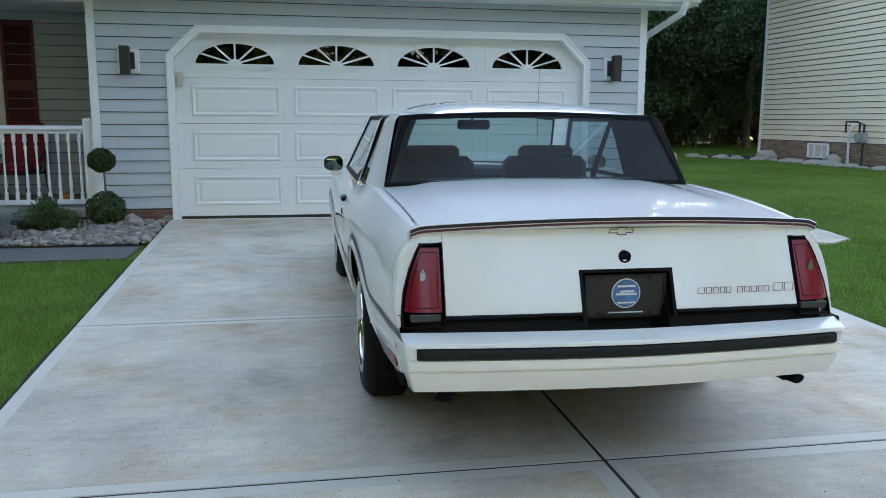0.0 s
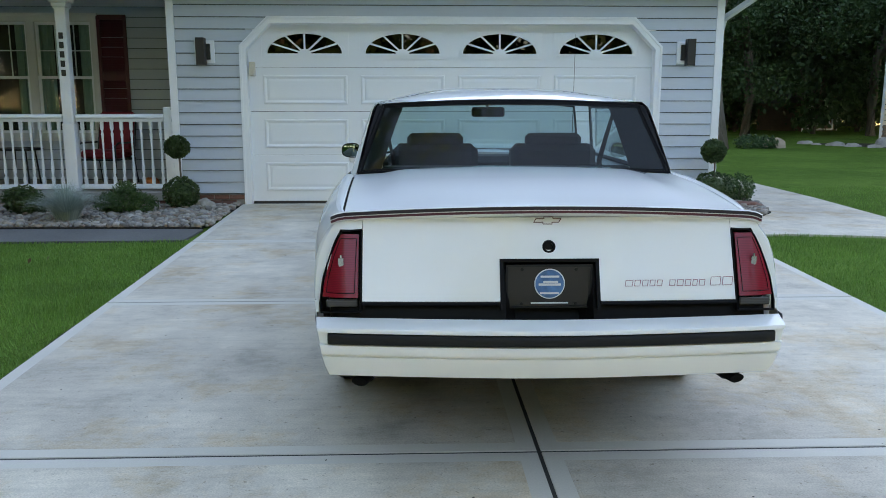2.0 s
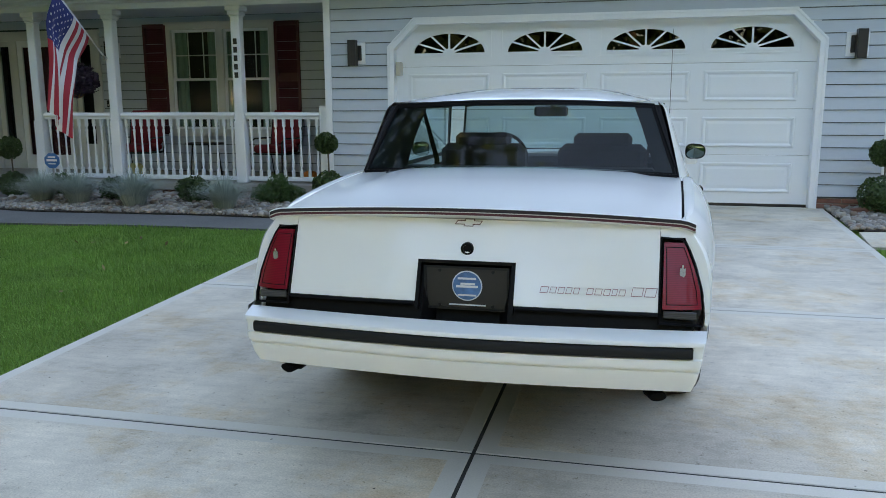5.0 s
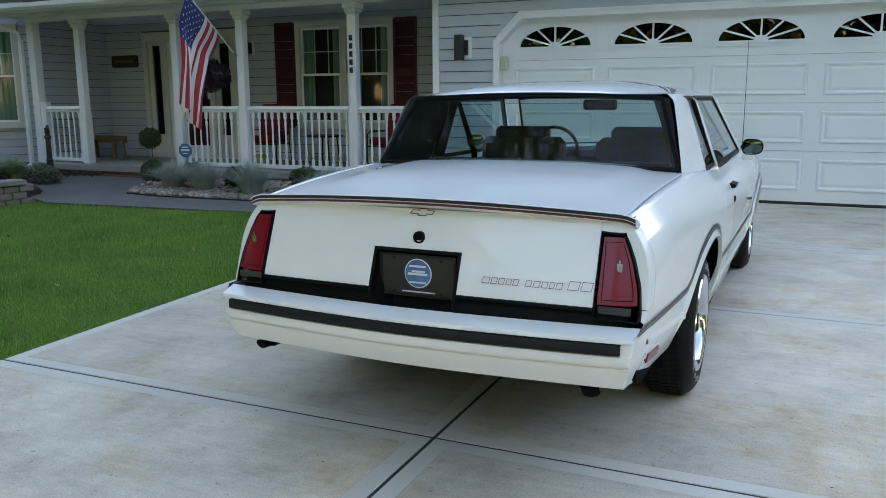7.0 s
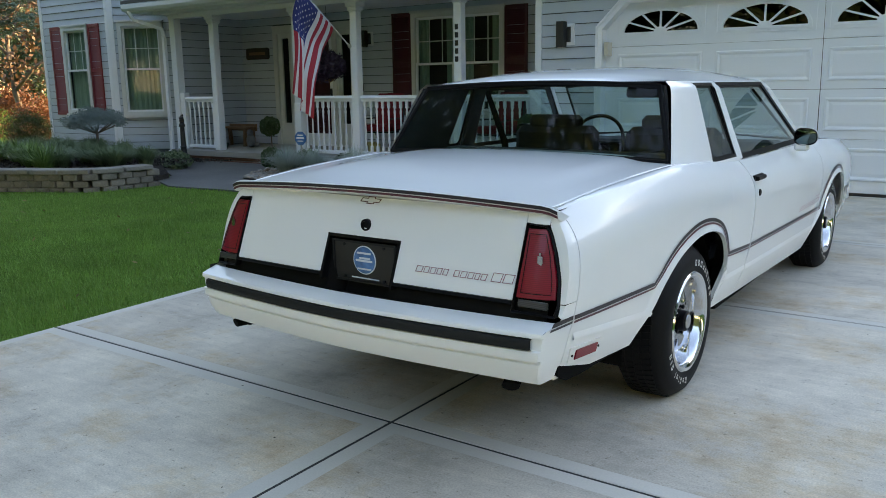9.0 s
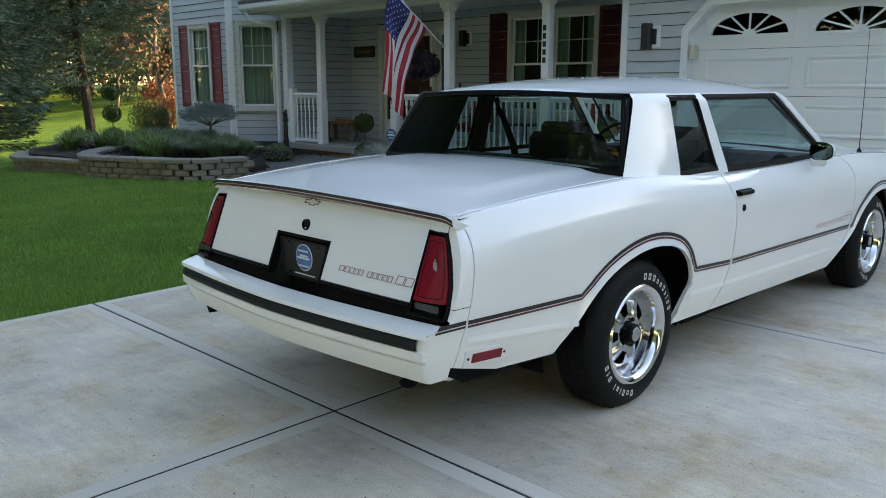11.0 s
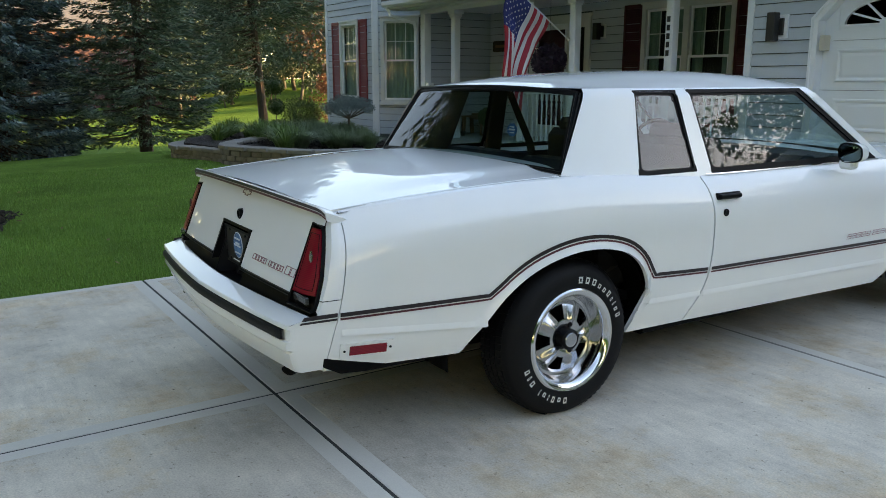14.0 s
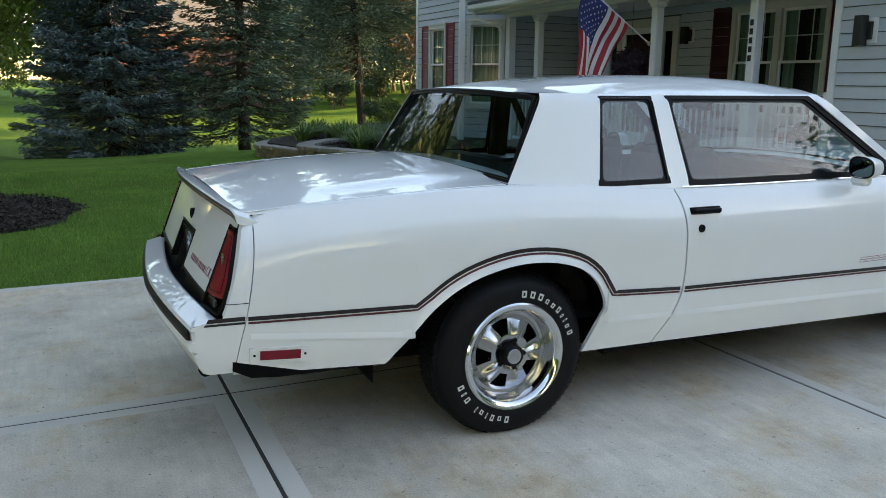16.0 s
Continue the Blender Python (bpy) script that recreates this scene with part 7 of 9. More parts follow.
def topiary(at, balls, label, seed, mat=None, n=2600):
    t = thing("topiary", label, "topiary", "clipped topiaries", at=at)
    top = max(b[0][2] for b in balls)
    bm = bmesh.new()
    tube(bm, [(0, 0, 0), (0.008, 0.0, top * 0.5), (0, 0, top)], 0.012, 6)
    part("stem", bm, BARK, t)
    for i, b in enumerate(balls):
        c = bmesh.new()
        core(c, [b])
        k = part("ball_core", c, BOX_LEAF, t)
        o = new("leaf_ball", leafy("leaf_ball", [b], n, 0.034, mat or BOX_LEAF, seed + i, 0.6, 0.85))
        o.parent = t
    return t


topiary((-2.22, 10.22, 0.0), [((0, 0, 0.21), 0.215, 0.95), ((-0.02, 0, 0.79), 0.145, 0.95)], "two-ball boxwood topiary beside the garage wall", 11)
topiary((4.62, 10.34, 0.0), [((0, 0, 0.22), 0.27, 0.85), ((-0.02, 0, 0.72), 0.155, 0.95)], "two-ball boxwood topiary beside the garage wall", 21)
topiary((-7.05, 10.05, 0.0), [((0, 0, 0.17), 0.19, 0.95), ((-0.02, 0, 0.70), 0.165, 0.95)], "two-ball boxwood topiary at the porch steps", 31)


def shrub(name, at, blobs, label, mat, seed, n=3000, size=0.05, aspect=0.5, category="shrub"):
    s = thing(name, label, category, "bed shrubs", at=at)
    rng = random.Random(seed)
    bm = bmesh.new()
    for (cx, cy, cz), r, sq in blobs:
        for _ in range(5):
            tube(bm, [(cx * 0.3, cy * 0.3, 0), (cx + rng.uniform(-r, r) * 0.4, cy + rng.uniform(-r, r) * 0.4, cz)], 0.006, 5)
    part("stems", bm, BARK, s)
    o = new("foliage", leafy("foliage", blobs, n, size, mat, seed, aspect, 0.35))
    o.parent = s
    return s


shrub("boxwood_shrub", (5.12, 10.75, 0.0), [((0, 0, 0.2), 0.23, 0.9), ((-0.12, 0.1, 0.16), 0.17, 0.9)], "low green shrub beside the garage topiary", SHRUB_LEAF, 41, 2600, 0.04)
shrub("juniper_shrub", (-2.80, 9.85, 0.0), [((0, 0, 0.17), 0.24, 0.75), ((-0.2, 0.05, 0.13), 0.2, 0.7), ((0.2, 0.0, 0.12), 0.2, 0.7), ((0.02, 0, 0.30), 0.13, 0.9)], "feathery green shrub before the porch railing", SHRUB_LEAF, 42, 5200, 0.05, 0.22)
shrub("boxwood_shrub", (-3.95, 9.75, 0.0), [((0, 0, 0.18), 0.22, 0.85), ((0.13, -0.05, 0.14), 0.17, 0.8), ((-0.12, 0, 0.2), 0.15, 0.9)], "loose green shrub before the porch railing", BOX_LEAF, 43, 3400, 0.045)
shrub("boxwood_shrub", (-5.25, 9.85, 0.0), [((0, 0, 0.16), 0.20, 0.85), ((0.12, -0.05, 0.12), 0.14, 0.8)], "loose green shrub before the porch railing", BOX_LEAF, 44, 2600, 0.045)
shrub("juniper_shrub", (-6.35, 10.15, 0.0), [((0, 0, 0.17), 0.22, 0.8), ((0.2, -0.05, 0.13), 0.17, 0.8)], "feathery green shrub beside the porch post", SHRUB_LEAF, 45, 3000, 0.05, 0.25)


def tuft(name, at, n, r, h, mat, label, seed, w=0.004, category="ornamental grass", group="grass tufts", spread=1.0):
    """A clump of arching blades."""
    rng = np.random.default_rng(seed)
    co, fc = [], []
    for i in range(n):
        a, lean = rng.uniform(0, 2 * math.pi), rng.uniform(0.08, 1.0) ** 0.7 * spread
        L = h * rng.uniform(0.75, 1.15)
        b0 = Vector((math.cos(a) * r * 0.25 * lean, math.sin(a) * r * 0.25 * lean, 0.0))
        d = Vector((math.cos(a), math.sin(a), 0))
        side = Vector((-d.y, d.x, 0)) * w * rng.uniform(0.7, 1.3)
        o = len(co)
        pts = [b0 + d * (r * lean * t * t * 0.95) + Vector((0, 0, L * (t - 0.55 * lean * t * t))) for t in (0, 0.4, 0.75, 1.0)]
        for k, p in enumerate(pts):
            s = side * (1, 0.9, 0.6, 0.08)[k]
            co += [tuple(p - s), tuple(p + s)]
        fc += [[o + 2 * k, o + 2 * k + 1, o + 2 * k + 3, o + 2 * k + 2] for k in range(3)]
    ob = new(name, fast_mesh(name, co, fc, mat))
    ob.location = at
    return tagged(ob, label, category, group)


for k, (x, y, s) in enumerate(((-3.20, 9.15, 1.15), (-4.50, 9.2, 1.3), (-5.45, 9.35, 1.2), (-6.05, 9.4, 1.15))):
    tuft("blue_fescue", (x, y, 0.01), 1300, 0.40 * s, 0.42 * s, FESCUE, "silvery blue fescue tuft in the stone bed", 60 + k, 0.0028)


# ---- stone planter ----
WALL_STONE = grainy("tan_grey_wall_block", (0.18, 0.16, 0.135), 0.9, fine=40, coarse=7, vary=0.28, bumps=0.7, dist=0.012, per_object=0.22)
CAP_STONE = grainy("wall_cap_stone", (0.22, 0.205, 0.185), 0.9, fine=50, coarse=6, vary=0.2, bumps=0.5, dist=0.008, per_object=0.12)


def catmull(pts, step):
    out = []
    P = [Vector((*p, 0)) for p in pts]
    P = [P[0] * 2 - P[1]] + P + [P[-1] * 2 - P[-2]]
    for i in range(1, len(P) - 2):
        n = max(2, int((P[i + 1] - P[i]).length / 0.05))
        for k in range(n):
            t = k / n
            out.append(0.5 * ((2 * P[i]) + (P[i + 1] - P[i - 1]) * t + (2 * P[i - 1] - 5 * P[i] + 4 * P[i + 1] - P[i + 2]) * t * t + (3 * P[i] - P[i - 1] - 3 * P[i + 1] + P[i + 2]) * t ** 3))
    out.append(P[-2])
    res, acc = [out[0]], 0.0
    for a, b in zip(out, out[1:]):
        acc += (b - a).length
        if acc >= step:
            res.append(b)
            acc = 0.0
    return res


BLOCKS = {}


def block_mesh(L, D, H, mat, key):
    if key not in BLOCKS:
        b = bmesh.new()
        box(b, -L / 2, L / 2, -D / 2, D / 2, 0, H, bevel=0.010)
        me = bpy.data.meshes.new("block")
        b.to_mesh(me)
        b.free()
        me.materials.append(mat)
        BLOCKS[key] = me
    return BLOCKS[key]


def planter_wall(pts, z0, courses, label):
    w = thing("planter_wall", label, "garden wall", "planter walls", at=(0, 0, 0))
    H = 0.092
    rng = random.Random(8)
    for c in range(courses + 1):
        cap = c == courses
        step = 0.40 if cap else 0.20
        line = catmull(pts, step)
        if c % 2:
            line = [a.lerp(b, 0.5) for a, b in zip(line, line[1:])]
        for i, p in enumerate(line):
            a, b = line[max(0, i - 1)], line[min(len(line) - 1, i + 1)]
            ang = math.degrees(math.atan2((b - a).y, (b - a).x))
            L = 0.400 if cap else 0.2015
            o = new("cap_block" if cap else "wall_block", block_mesh(L, 0.30 if cap else 0.22, 0.065 if cap else H - 0.003, CAP_STONE if cap else WALL_STONE, ("c" if cap else "b")))
            o.parent = w
            o.matrix_world = pose(p.x, p.y, lawn_height(p.x, p.y) * 0.6 + z0 + c * H + rng.uniform(-0.002, 0.002), 0, 0, ang + rng.uniform(-1.5, 1.5))
    return w


W1 = [(-7.02, 7.62), (-7.06, 7.15), (-7.16, 6.80), (-7.62, 6.56), (-8.1, 6.33), (-8.6, 6.05), (-9.05, 6.05), (-9.65, 6.35), (-10.3, 6.85), (-10.9, 7.45)]
W2 = [(-9.2, 6.08), (-10.1, 5.92), (-10.9, 5.74), (-11.8, 6.0), (-12.8, 6.6)]
planter_wall(W1, -0.045, 3, "curved tan block retaining wall with a flat cap")
planter_wall(W2, -0.05, 2, "low curved tan block wall of the planting bed")
flat_patch("planter_soil", [(-9.2, 8.6), (-8.1, 7.75), (-7.16, 7.45), (-7.10, 7.15), (-7.2, 6.86), (-8.1, 6.42), (-8.6, 6.14), (-9.2, 6.14), (-10.1, 6.0), (-10.9, 5.84), (-12.0, 6.2), (-13.3, 7.4), (-13.9, 9.9), (-11.8, 9.9), (-10.2, 9.5)], -0.25, 0.19, SOIL, "dark mulch in the raised planting bed", "planting bed")
flat_patch("bed_slope", [(-8.9, 9.2), (-7.5, 8.3), (-7.12, 7.66), (-7.12, 7.5), (-8.1, 7.7), (-9.2, 8.5), (-10.2, 9.45), (-11.8, 9.85), (-13.9, 9.85), (-14.2, 10.4), (-11.4, 10.5), (-9.6, 10.2)], -0.25, 0.06, SOIL, "dark mulch sloping down behind the raised bed", "planting bed")


# planting of the raised bed
rngp = random.Random(77)
for k in range(15):
    tuft("daylily", (-8.5 - 0.24 * k + rngp.uniform(-0.1, 0.1), 6.95 + 0.05 * k + rngp.uniform(-0.25, 0.25), 0.186), 130, 0.46, 0.42, LILY, "arching green daylily clump in the raised bed", 100 + k, 0.010, "perennial", "raised bed perennials")
for k in range(22):
    tuft("lavender", (-7.55 - 0.20 * k + rngp.uniform(-0.15, 0.15), 7.75 + 0.07 * k + rngp.uniform(-0.4, 0.4), 0.186), 420, 0.36, 0.34, LAVENDER, "grey-green lavender clump in the raised bed", 130 + k, 0.0035, "perennial", "raised bed perennials", 0.8)
for k in range(5):
    tuft("daylily", (-11.2 - 0.5 * k, 6.6 + 0.25 * k, 0.186), 130, 0.46, 0.40, LILY, "arching green daylily clump in the raised bed", 160 + k, 0.010, "perennial", "raised bed perennials")
for k in range(16):
    tuft("lavender", (-8.0 - 0.29 * k + rngp.uniform(-0.15, 0.15), 7.25 + 0.09 * k + rngp.uniform(-0.3, 0.5), 0.186), 520, 0.50, 0.36, LAVENDER, "grey-green lavender clump in the raised bed", 180 + k, 0.0045, "perennial", "raised bed perennials", 0.9)
shrub("round_shrub", (-13.25, 9.18, 0.18), [((0, 0, 0.42), 0.47, 0.82), ((0.12, 0.1, 0.38), 0.40, 0.8)], "large round dark green clipped shrub in the raised bed", BOX_LEAF, 51, 11000, 0.034, 0.35)
shrub("low_shrub", (-8.6, 9.3, 0.0), [((0, 0, 0.12), 0.26, 0.6), ((-0.35, 0.2, 0.14), 0.24, 0.6)], "low grey-green shrub by the end of the planter wall", LAVENDER, 52, 2600, 0.05)
TZ = lawn_height(-19.0, 10.88)
topiary((-19.0, 10.88, TZ), [((0, 0, -0.10 - TZ), 0.28, 0.9), ((0, 0, 0.53 - TZ), 0.25, 0.95), ((0, 0, 1.14 - TZ), 0.25, 0.98)], "tall three-ball clipped topiary on the lawn", 54, n=2600)


def dwarf_spruce(at):
    t = thing("dwarf_spruce", "flat-topped blue dwarf spruce on a short stem", "conifer", at=at)
    bm = bmesh.new()
    tube(bm, [(0, 0, 0), (0.01, 0, 0.25), (0, 0, 0.46)], 0.025, 8)
    rng = random.Random(9)
    for _ in range(14):
        a = rng.uniform(0, 6.3)
        tube(bm, [(0, 0, 0.36), (math.cos(a) * 0.35, math.sin(a) * 0.35, 0.52 + rng.uniform(-0.05, 0.1))], 0.010, 5)
    part("stem", bm, BARK, t)
    blobs = [((math.cos(k * 2.4) * 0.46 * math.sqrt(k / 20), math.sin(k * 2.4) * 0.46 * math.sqrt(k / 20), 0.50 + 0.20 * (1 - k / 20) + 0.05 * ((k * 7) % 3)), 0.17, 0.62) for k in range(21)]
    o = new("foliage", leafy("foliage", blobs, 7500, 0.055, SPRUCE_PALE, 55, 0.2, 0.3))
    o.parent = t
    return t


SPRUCE_PALE = leaf_mat("pale_blue_needles", (0.10, 0.16, 0.17), (0.20, 0.27, 0.28), 0.6, 0.05)
dwarf_spruce((-10.75, 9.2, 0.186))


# ---- trees ----
def spruce(at, H, R, seed, label, mat, lean=(0, 0), first=0.6, density=1.0, keep=lambda a, z: True):
    t = thing("spruce_tree", label, "tree", "spruce trees", at=at)
    rng = np.random.default_rng(seed)
    tr = bmesh.new()
    tube(tr, [(lean[0] * z / H, lean[1] * z / H, z) for z in (-0.1, H * 0.2, H * 0.45, H * 0.7, H)], 0.1, 10, radii=[0.19, 0.16, 0.12, 0.07, 0.01])
    part("trunk", tr, BARK_RED, t)
    limbs = bmesh.new()
    C, U, V = [], [], []
    z = first
    while z < H - 0.3:
        f = 1 - (z / H)
        nb = rng.integers(5, 8)
        a0 = rng.uniform(0, 6.28)
        for k in range(nb):
            a = a0 + 2 * math.pi * k / nb + rng.uniform(-0.3, 0.3)
            if not keep(a, z):
                continue
            L = R * (0.25 + 0.80 * f ** 0.8) * rng.uniform(0.75, 1.12)
            rise = 0.10 - 0.38 * f
            pts = []
            for s in (0, 0.35, 0.7, 1.0):
                pts.append(Vector((lean[0] * z / H + math.cos(a) * L * s, lean[1] * z / H + math.sin(a) * L * s, z + L * (rise * s + 0.16 * s * s) - 0.05 * L * math.sin(s * 3))))
            tube(limbs, pts, 0.03, 4, radii=[0.028 * f + 0.008, 0.016 * f + 0.005, 0.008, 0.003])
            d = np.array([math.cos(a), math.sin(a), 0.0])
            side = np.array([-math.sin(a), math.cos(a), 0.0])
            n = int(430 * L / 2.0 * density) + 30
            s = rng.uniform(0.18, 1.02, n) ** 0.75
            wdt = 0.36 * L * (1 - s * 0.75) + 0.05
            q = rng.uniform(-1, 1, n)
            P = np.array([np.interp(s, (0, 0.35, 0.7, 1.0), [p[i] for p in pts]) for i in range(3)]).T
            P = P + side * (q * wdt)[:, None] + np.array([0, 0, 1.0]) * (-0.10 * np.abs(q) * wdt + rng.normal(0, 0.05, n) - 0.05)[:, None]
            dirn = unit(d * 0.9 + side * (q * 0.9)[:, None] + rng.normal(0, 0.25, (n, 3)) + np.array([0, 0, -0.15]))
            acr = unit(np.cross(dirn, rng.normal(0, 0.5, (n, 3)) + np.array([0, 0, 1.0])))
            ln = rng.uniform(0.05, 0.12, n)[:, None]
            C.append(P), U.append(dirn * ln), V.append(acr * ln * 0.30)
        z += rng.uniform(0.13, 0.25) * (0.7 + 0.5 * f)
    tagged(part("limb", limbs, BARK_RED, t), kind="stuff")
    o = new("crown", quads_mesh("crown", np.vstack(C), np.vstack(U), np.vstack(V), mat))
    o.parent = t
    return t


spruce((-20.6, 3.62, lawn_height(-20.6, 3.6)), 10.5, 2.55, 201, "tall blue spruce with drooping needled boughs", SPRUCE, first=0.35, density=0.95)
spruce((-19.4, 7.12, lawn_height(-19.4, 7.1)), 9.5, 2.3, 202, "tall dark spruce with open lower boughs", SPRUCE_DARK, first=0.7, density=0.42)
spruce((-25.3, 12.92, lawn_height(-25.3, 12.92)), 11.0, 4.4, 203, "leaning spruce with a bare lower trunk", SPRUCE_DARK, lean=(-0.1, -0.7), first=3.0, density=0.42, keep=lambda a, z: z > 4.6 or math.cos(a + 2.09) > -0.1)


def broadleaf_meshes(seed, H, R, mat, leaves=5200, size=0.24, low=0.22, trunk=0.22, fork=2):
    rng = np.random.default_rng(seed)
    r2 = random.Random(seed)
    tr = bmesh.new()
    tips = []
    def limb(p, d, L, r, depth):
        n = 4
        pts, q = [p], d.copy()
        for i in range(n):
            q = (q + Vector((r2.uniform(-0.25, 0.25), r2.uniform(-0.25, 0.25), 0.10))).normalized()
            pts.append(pts[-1] + q * L / n)
        tube(tr, pts, r, 7 if depth < 2 else 4, radii=[r * (1 - 0.55 * i / n) for i in range(n + 1)])
        if depth >= 2:
            tips.extend(pts[2:])
        if depth < 3:
            for k in range(r2.randint(3, 4)):
                i = r2.randint(1 if depth else 2, n)
                a = r2.uniform(0, 6.28)
                nd = (q * 0.5 + Vector((math.cos(a), math.sin(a), r2.uniform(0.0, 0.55)))).normalized()
                limb(pts[i], nd, L * r2.uniform(0.5, 0.72), r * 0.48, depth + 1)
    for k in range(fork):
        limb(Vector((0.15 * k, 0.1 * k, -0.2)), Vector((0.12 * (k * 2 - fork + 1), 0.05 * k, 1)).normalized(), H * 0.55, trunk * (1 - 0.2 * k), 0)
    pts = np.array([[*p] for p in tips])
    # clumps round the limb ends, and round an uneven crown
    nC = 70
    cl = unit(rng.normal(size=(nC, 3))) * (rng.uniform(0.35, 1.0, (nC, 1)) ** 0.6)
    cl = cl * np.array([R, R, H * (1 - low) * 0.5]) + np.array([0, 0, H * (low + (1 - low) * 0.5)])
    cl = np.vstack([cl, pts[rng.integers(0, len(pts), 50)]])
    idx = rng.integers(0, len(cl), leaves)
    P = cl[idx] + rng.normal(0, 1, (leaves, 3)) * np.array([0.15 * R, 0.15 * R, 0.085 * R])
    P[:, 2] = np.maximum(P[:, 2], H * low * 0.6)
    u, v = random_leaves(rng, P, size, 0.6, 0.4)
    me_t = bpy.data.meshes.new("trunk")
    tr.to_mesh(me_t)
    tr.free()
    me_t.materials.append(BARK)
    return me_t, quads_mesh("crown", P, u, v, mat)


def plant_tree(meshes, at, s, rz, label, group="", name="tree"):
    t = thing(name, label, "tree", group, at=at)
    t.matrix_world = Matrix.LocRotScale(at, Euler((0, 0, radians(rz))), (s, s, s))
    for nm, me in zip(("trunk", "crown"), meshes):
        o = new(nm, me)
        o.parent = t
    return t


W_A = broadleaf_meshes(301, 13, 5.2, WOODS, 15000, 0.42, 0.13, 0.24, 1)
W_N = broadleaf_meshes(312, 13, 5.2, WOODS, 62000, 0.15, 0.10, 0.26, 1)
W_U = broadleaf_meshes(317, 11, 4.8, WOODS, 3200, 0.75, 0.05, 0.20, 2)
W_B = broadleaf_meshes(302, 11, 4.8, WOODS, 13000, 0.40, 0.08, 0.20, 2)
rw = random.Random(31)
for k, (x, y) in enumerate(((10.5, 33), (15.5, 36), (21, 35.5), (13, 41), (19, 46), (27, 40), (33, 44), (8, 44), (25, 52), (16, 54), (36, 53), (6, 56), (30, 60), (11, 62), (22, 64), (41, 62), (17, 70), (28, 72), (5, 68), (36, 74), (12, 76), (48, 50), (23, 44), (30, 36))):
    plant_tree(W_N if k in (0, 1, 2, 3, 7) else (W_A, W_B)[k % 2], (x, y, lawn_height(x, y)), rw.uniform(0.95, 1.35), rw.uniform(0, 360), "dark leafy woodland tree behind the yard", "woodland trees")
# mostly unseen trees, added to shade the neighbouring wall and side yard
for x, y, s in ((-2.5, 29, 1.35), (-4, 31, 1.1), (3, 36, 1.2), (5.5, 29, 1.0), (-3.5, 34, 1.2)):
    plant_tree(W_B, (x, y, lawn_height(x, y)), s, x * 31, "dark leafy tree added behind the house for its shade", "woodland trees")
for k in range(40):
    x, y = rw.uniform(9, 40), rw.uniform(38, 62)
    plant_tree(W_U, (x, y, lawn_height(x, y)), rw.uniform(0.35, 0.5), rw.uniform(0, 360), "low dark undergrowth tree in the woods", "woodland trees")
# big twin-trunked tree behind the garage
BIG = broadleaf_meshes(303, 12, 4.2, WOODS, 15000, 0.18, 0.42, 0.42, 2)
plant_tree(BIG, (9.9, 24.3, -0.03), 1.0, 20, "large twin-trunked shade tree with rough bark")
shrub("low_shrub", (11.0, 24.6, -0.03), [((0, 0, 0.2), 0.45, 0.6), ((0.5, 0, 0.2), 0.4, 0.6)], "low dark shrub at the foot of the shade tree", WOODS, 304, 1600, 0.09)
rock("yard_boulder", (11.9, 24.9, 0.05), (0.38, 0.3, 0.28), BOULDER_TAN, "tan boulder at the foot of the shade tree", 5)
# unseen high-crowned trees behind the house, added to shade the spruces
H_A = broadleaf_meshes(319, 16, 5.0, WOODS, 8000, 0.45, 0.66, 0.3, 1)
H_B = broadleaf_meshes(320, 16, 5.2, WOODS, 9000, 0.45, 0.44, 0.3, 1)
plant_tree(H_A, (-18.2, 26.5, -0.1), 1.0, 10, "unseen high-crowned tree added to shade the spruces", "woodland trees")
for x, y in ((-13.5, 35.0), (-8.4, 29.6)):
    plant_tree(H_B, (x, y, -0.1), 1.0, x * 23, "unseen high-crowned tree added to shade the spruces", "woodland trees")
# unseen trees mirrored in the car's glass; the belt also dims the sky
S_B = broadleaf_meshes(315, 14, 5.4, WOODS, 2600, 0.8, 0.06, 0.26, 1)
Y_A = broadleaf_meshes(316, 13.5, 5.6, WOODS, 34000, 0.23, 0.32, 0.20, 1)
plant_tree(Y_A, (-4.9, 0.8, 0.0), 1.0, 75, "leafy shade tree standing in the mulch bed on the lawn")
# belt added to keep low sky light off the porch and tail
S_A = broadleaf_meshes(305, 14, 5.4, WOODS, 5500, 0.62, 0.12, 0.26, 1)
for x, y, s in ((-7.0, -24.0, 1.0), (2.0, -25.5, 1.15), (11.0, -24.0, 1.05), (20, -26, 1.2), (28.5, -22, 1.1), (-16, -26, 1.15), (-25, -24, 1.05), (-34, -25, 1.2), (-2, -34, 1.4), (14, -35, 1.4), (34, -12, 1.2), (36, 0, 1.2), (38, 12, 1.25), (-21, -35, 1.4), (-43, -20, 1.1), (39, -24, 1.3), (24.5, -14, 0.9), (-13, -13.5, 1.2), (-21, -12, 1.2), (-29.5, -13, 1.25), (-38, -12, 1.2), (-17, -20, 1.35), (30, -30, 1.3), (6.5, -31, 1.3), (-11, -31, 1.3), (27.5, -5, 0.8), (-50, -30, 1.4)):
    plant_tree(S_A, (x, y, -0.03), s, x * 20, "unseen leafy tree added to block low sky light", "street trees")

# west: light tree by the spruces, far trees, orange tree
F_A = broadleaf_meshes(306, 9, 3.6, FRESH, 18000, 0.20, 0.24, 0.16, 1)
plant_tree(F_A, (-23.0, -0.9, lawn_height(-23, -0.9)), 1.0, 40, "light green shade tree beside the spruces")
O_A = broadleaf_meshes(307, 6.0, 2.6, ORANGE, 4200, 0.22, 0.06, 0.10, 2)
plant_tree(O_A, (-34.5, 20.3, lawn_height(-34.5, 20.3)), 0.52, 0, "low orange autumn tree beyond the lawn", "autumn trees")
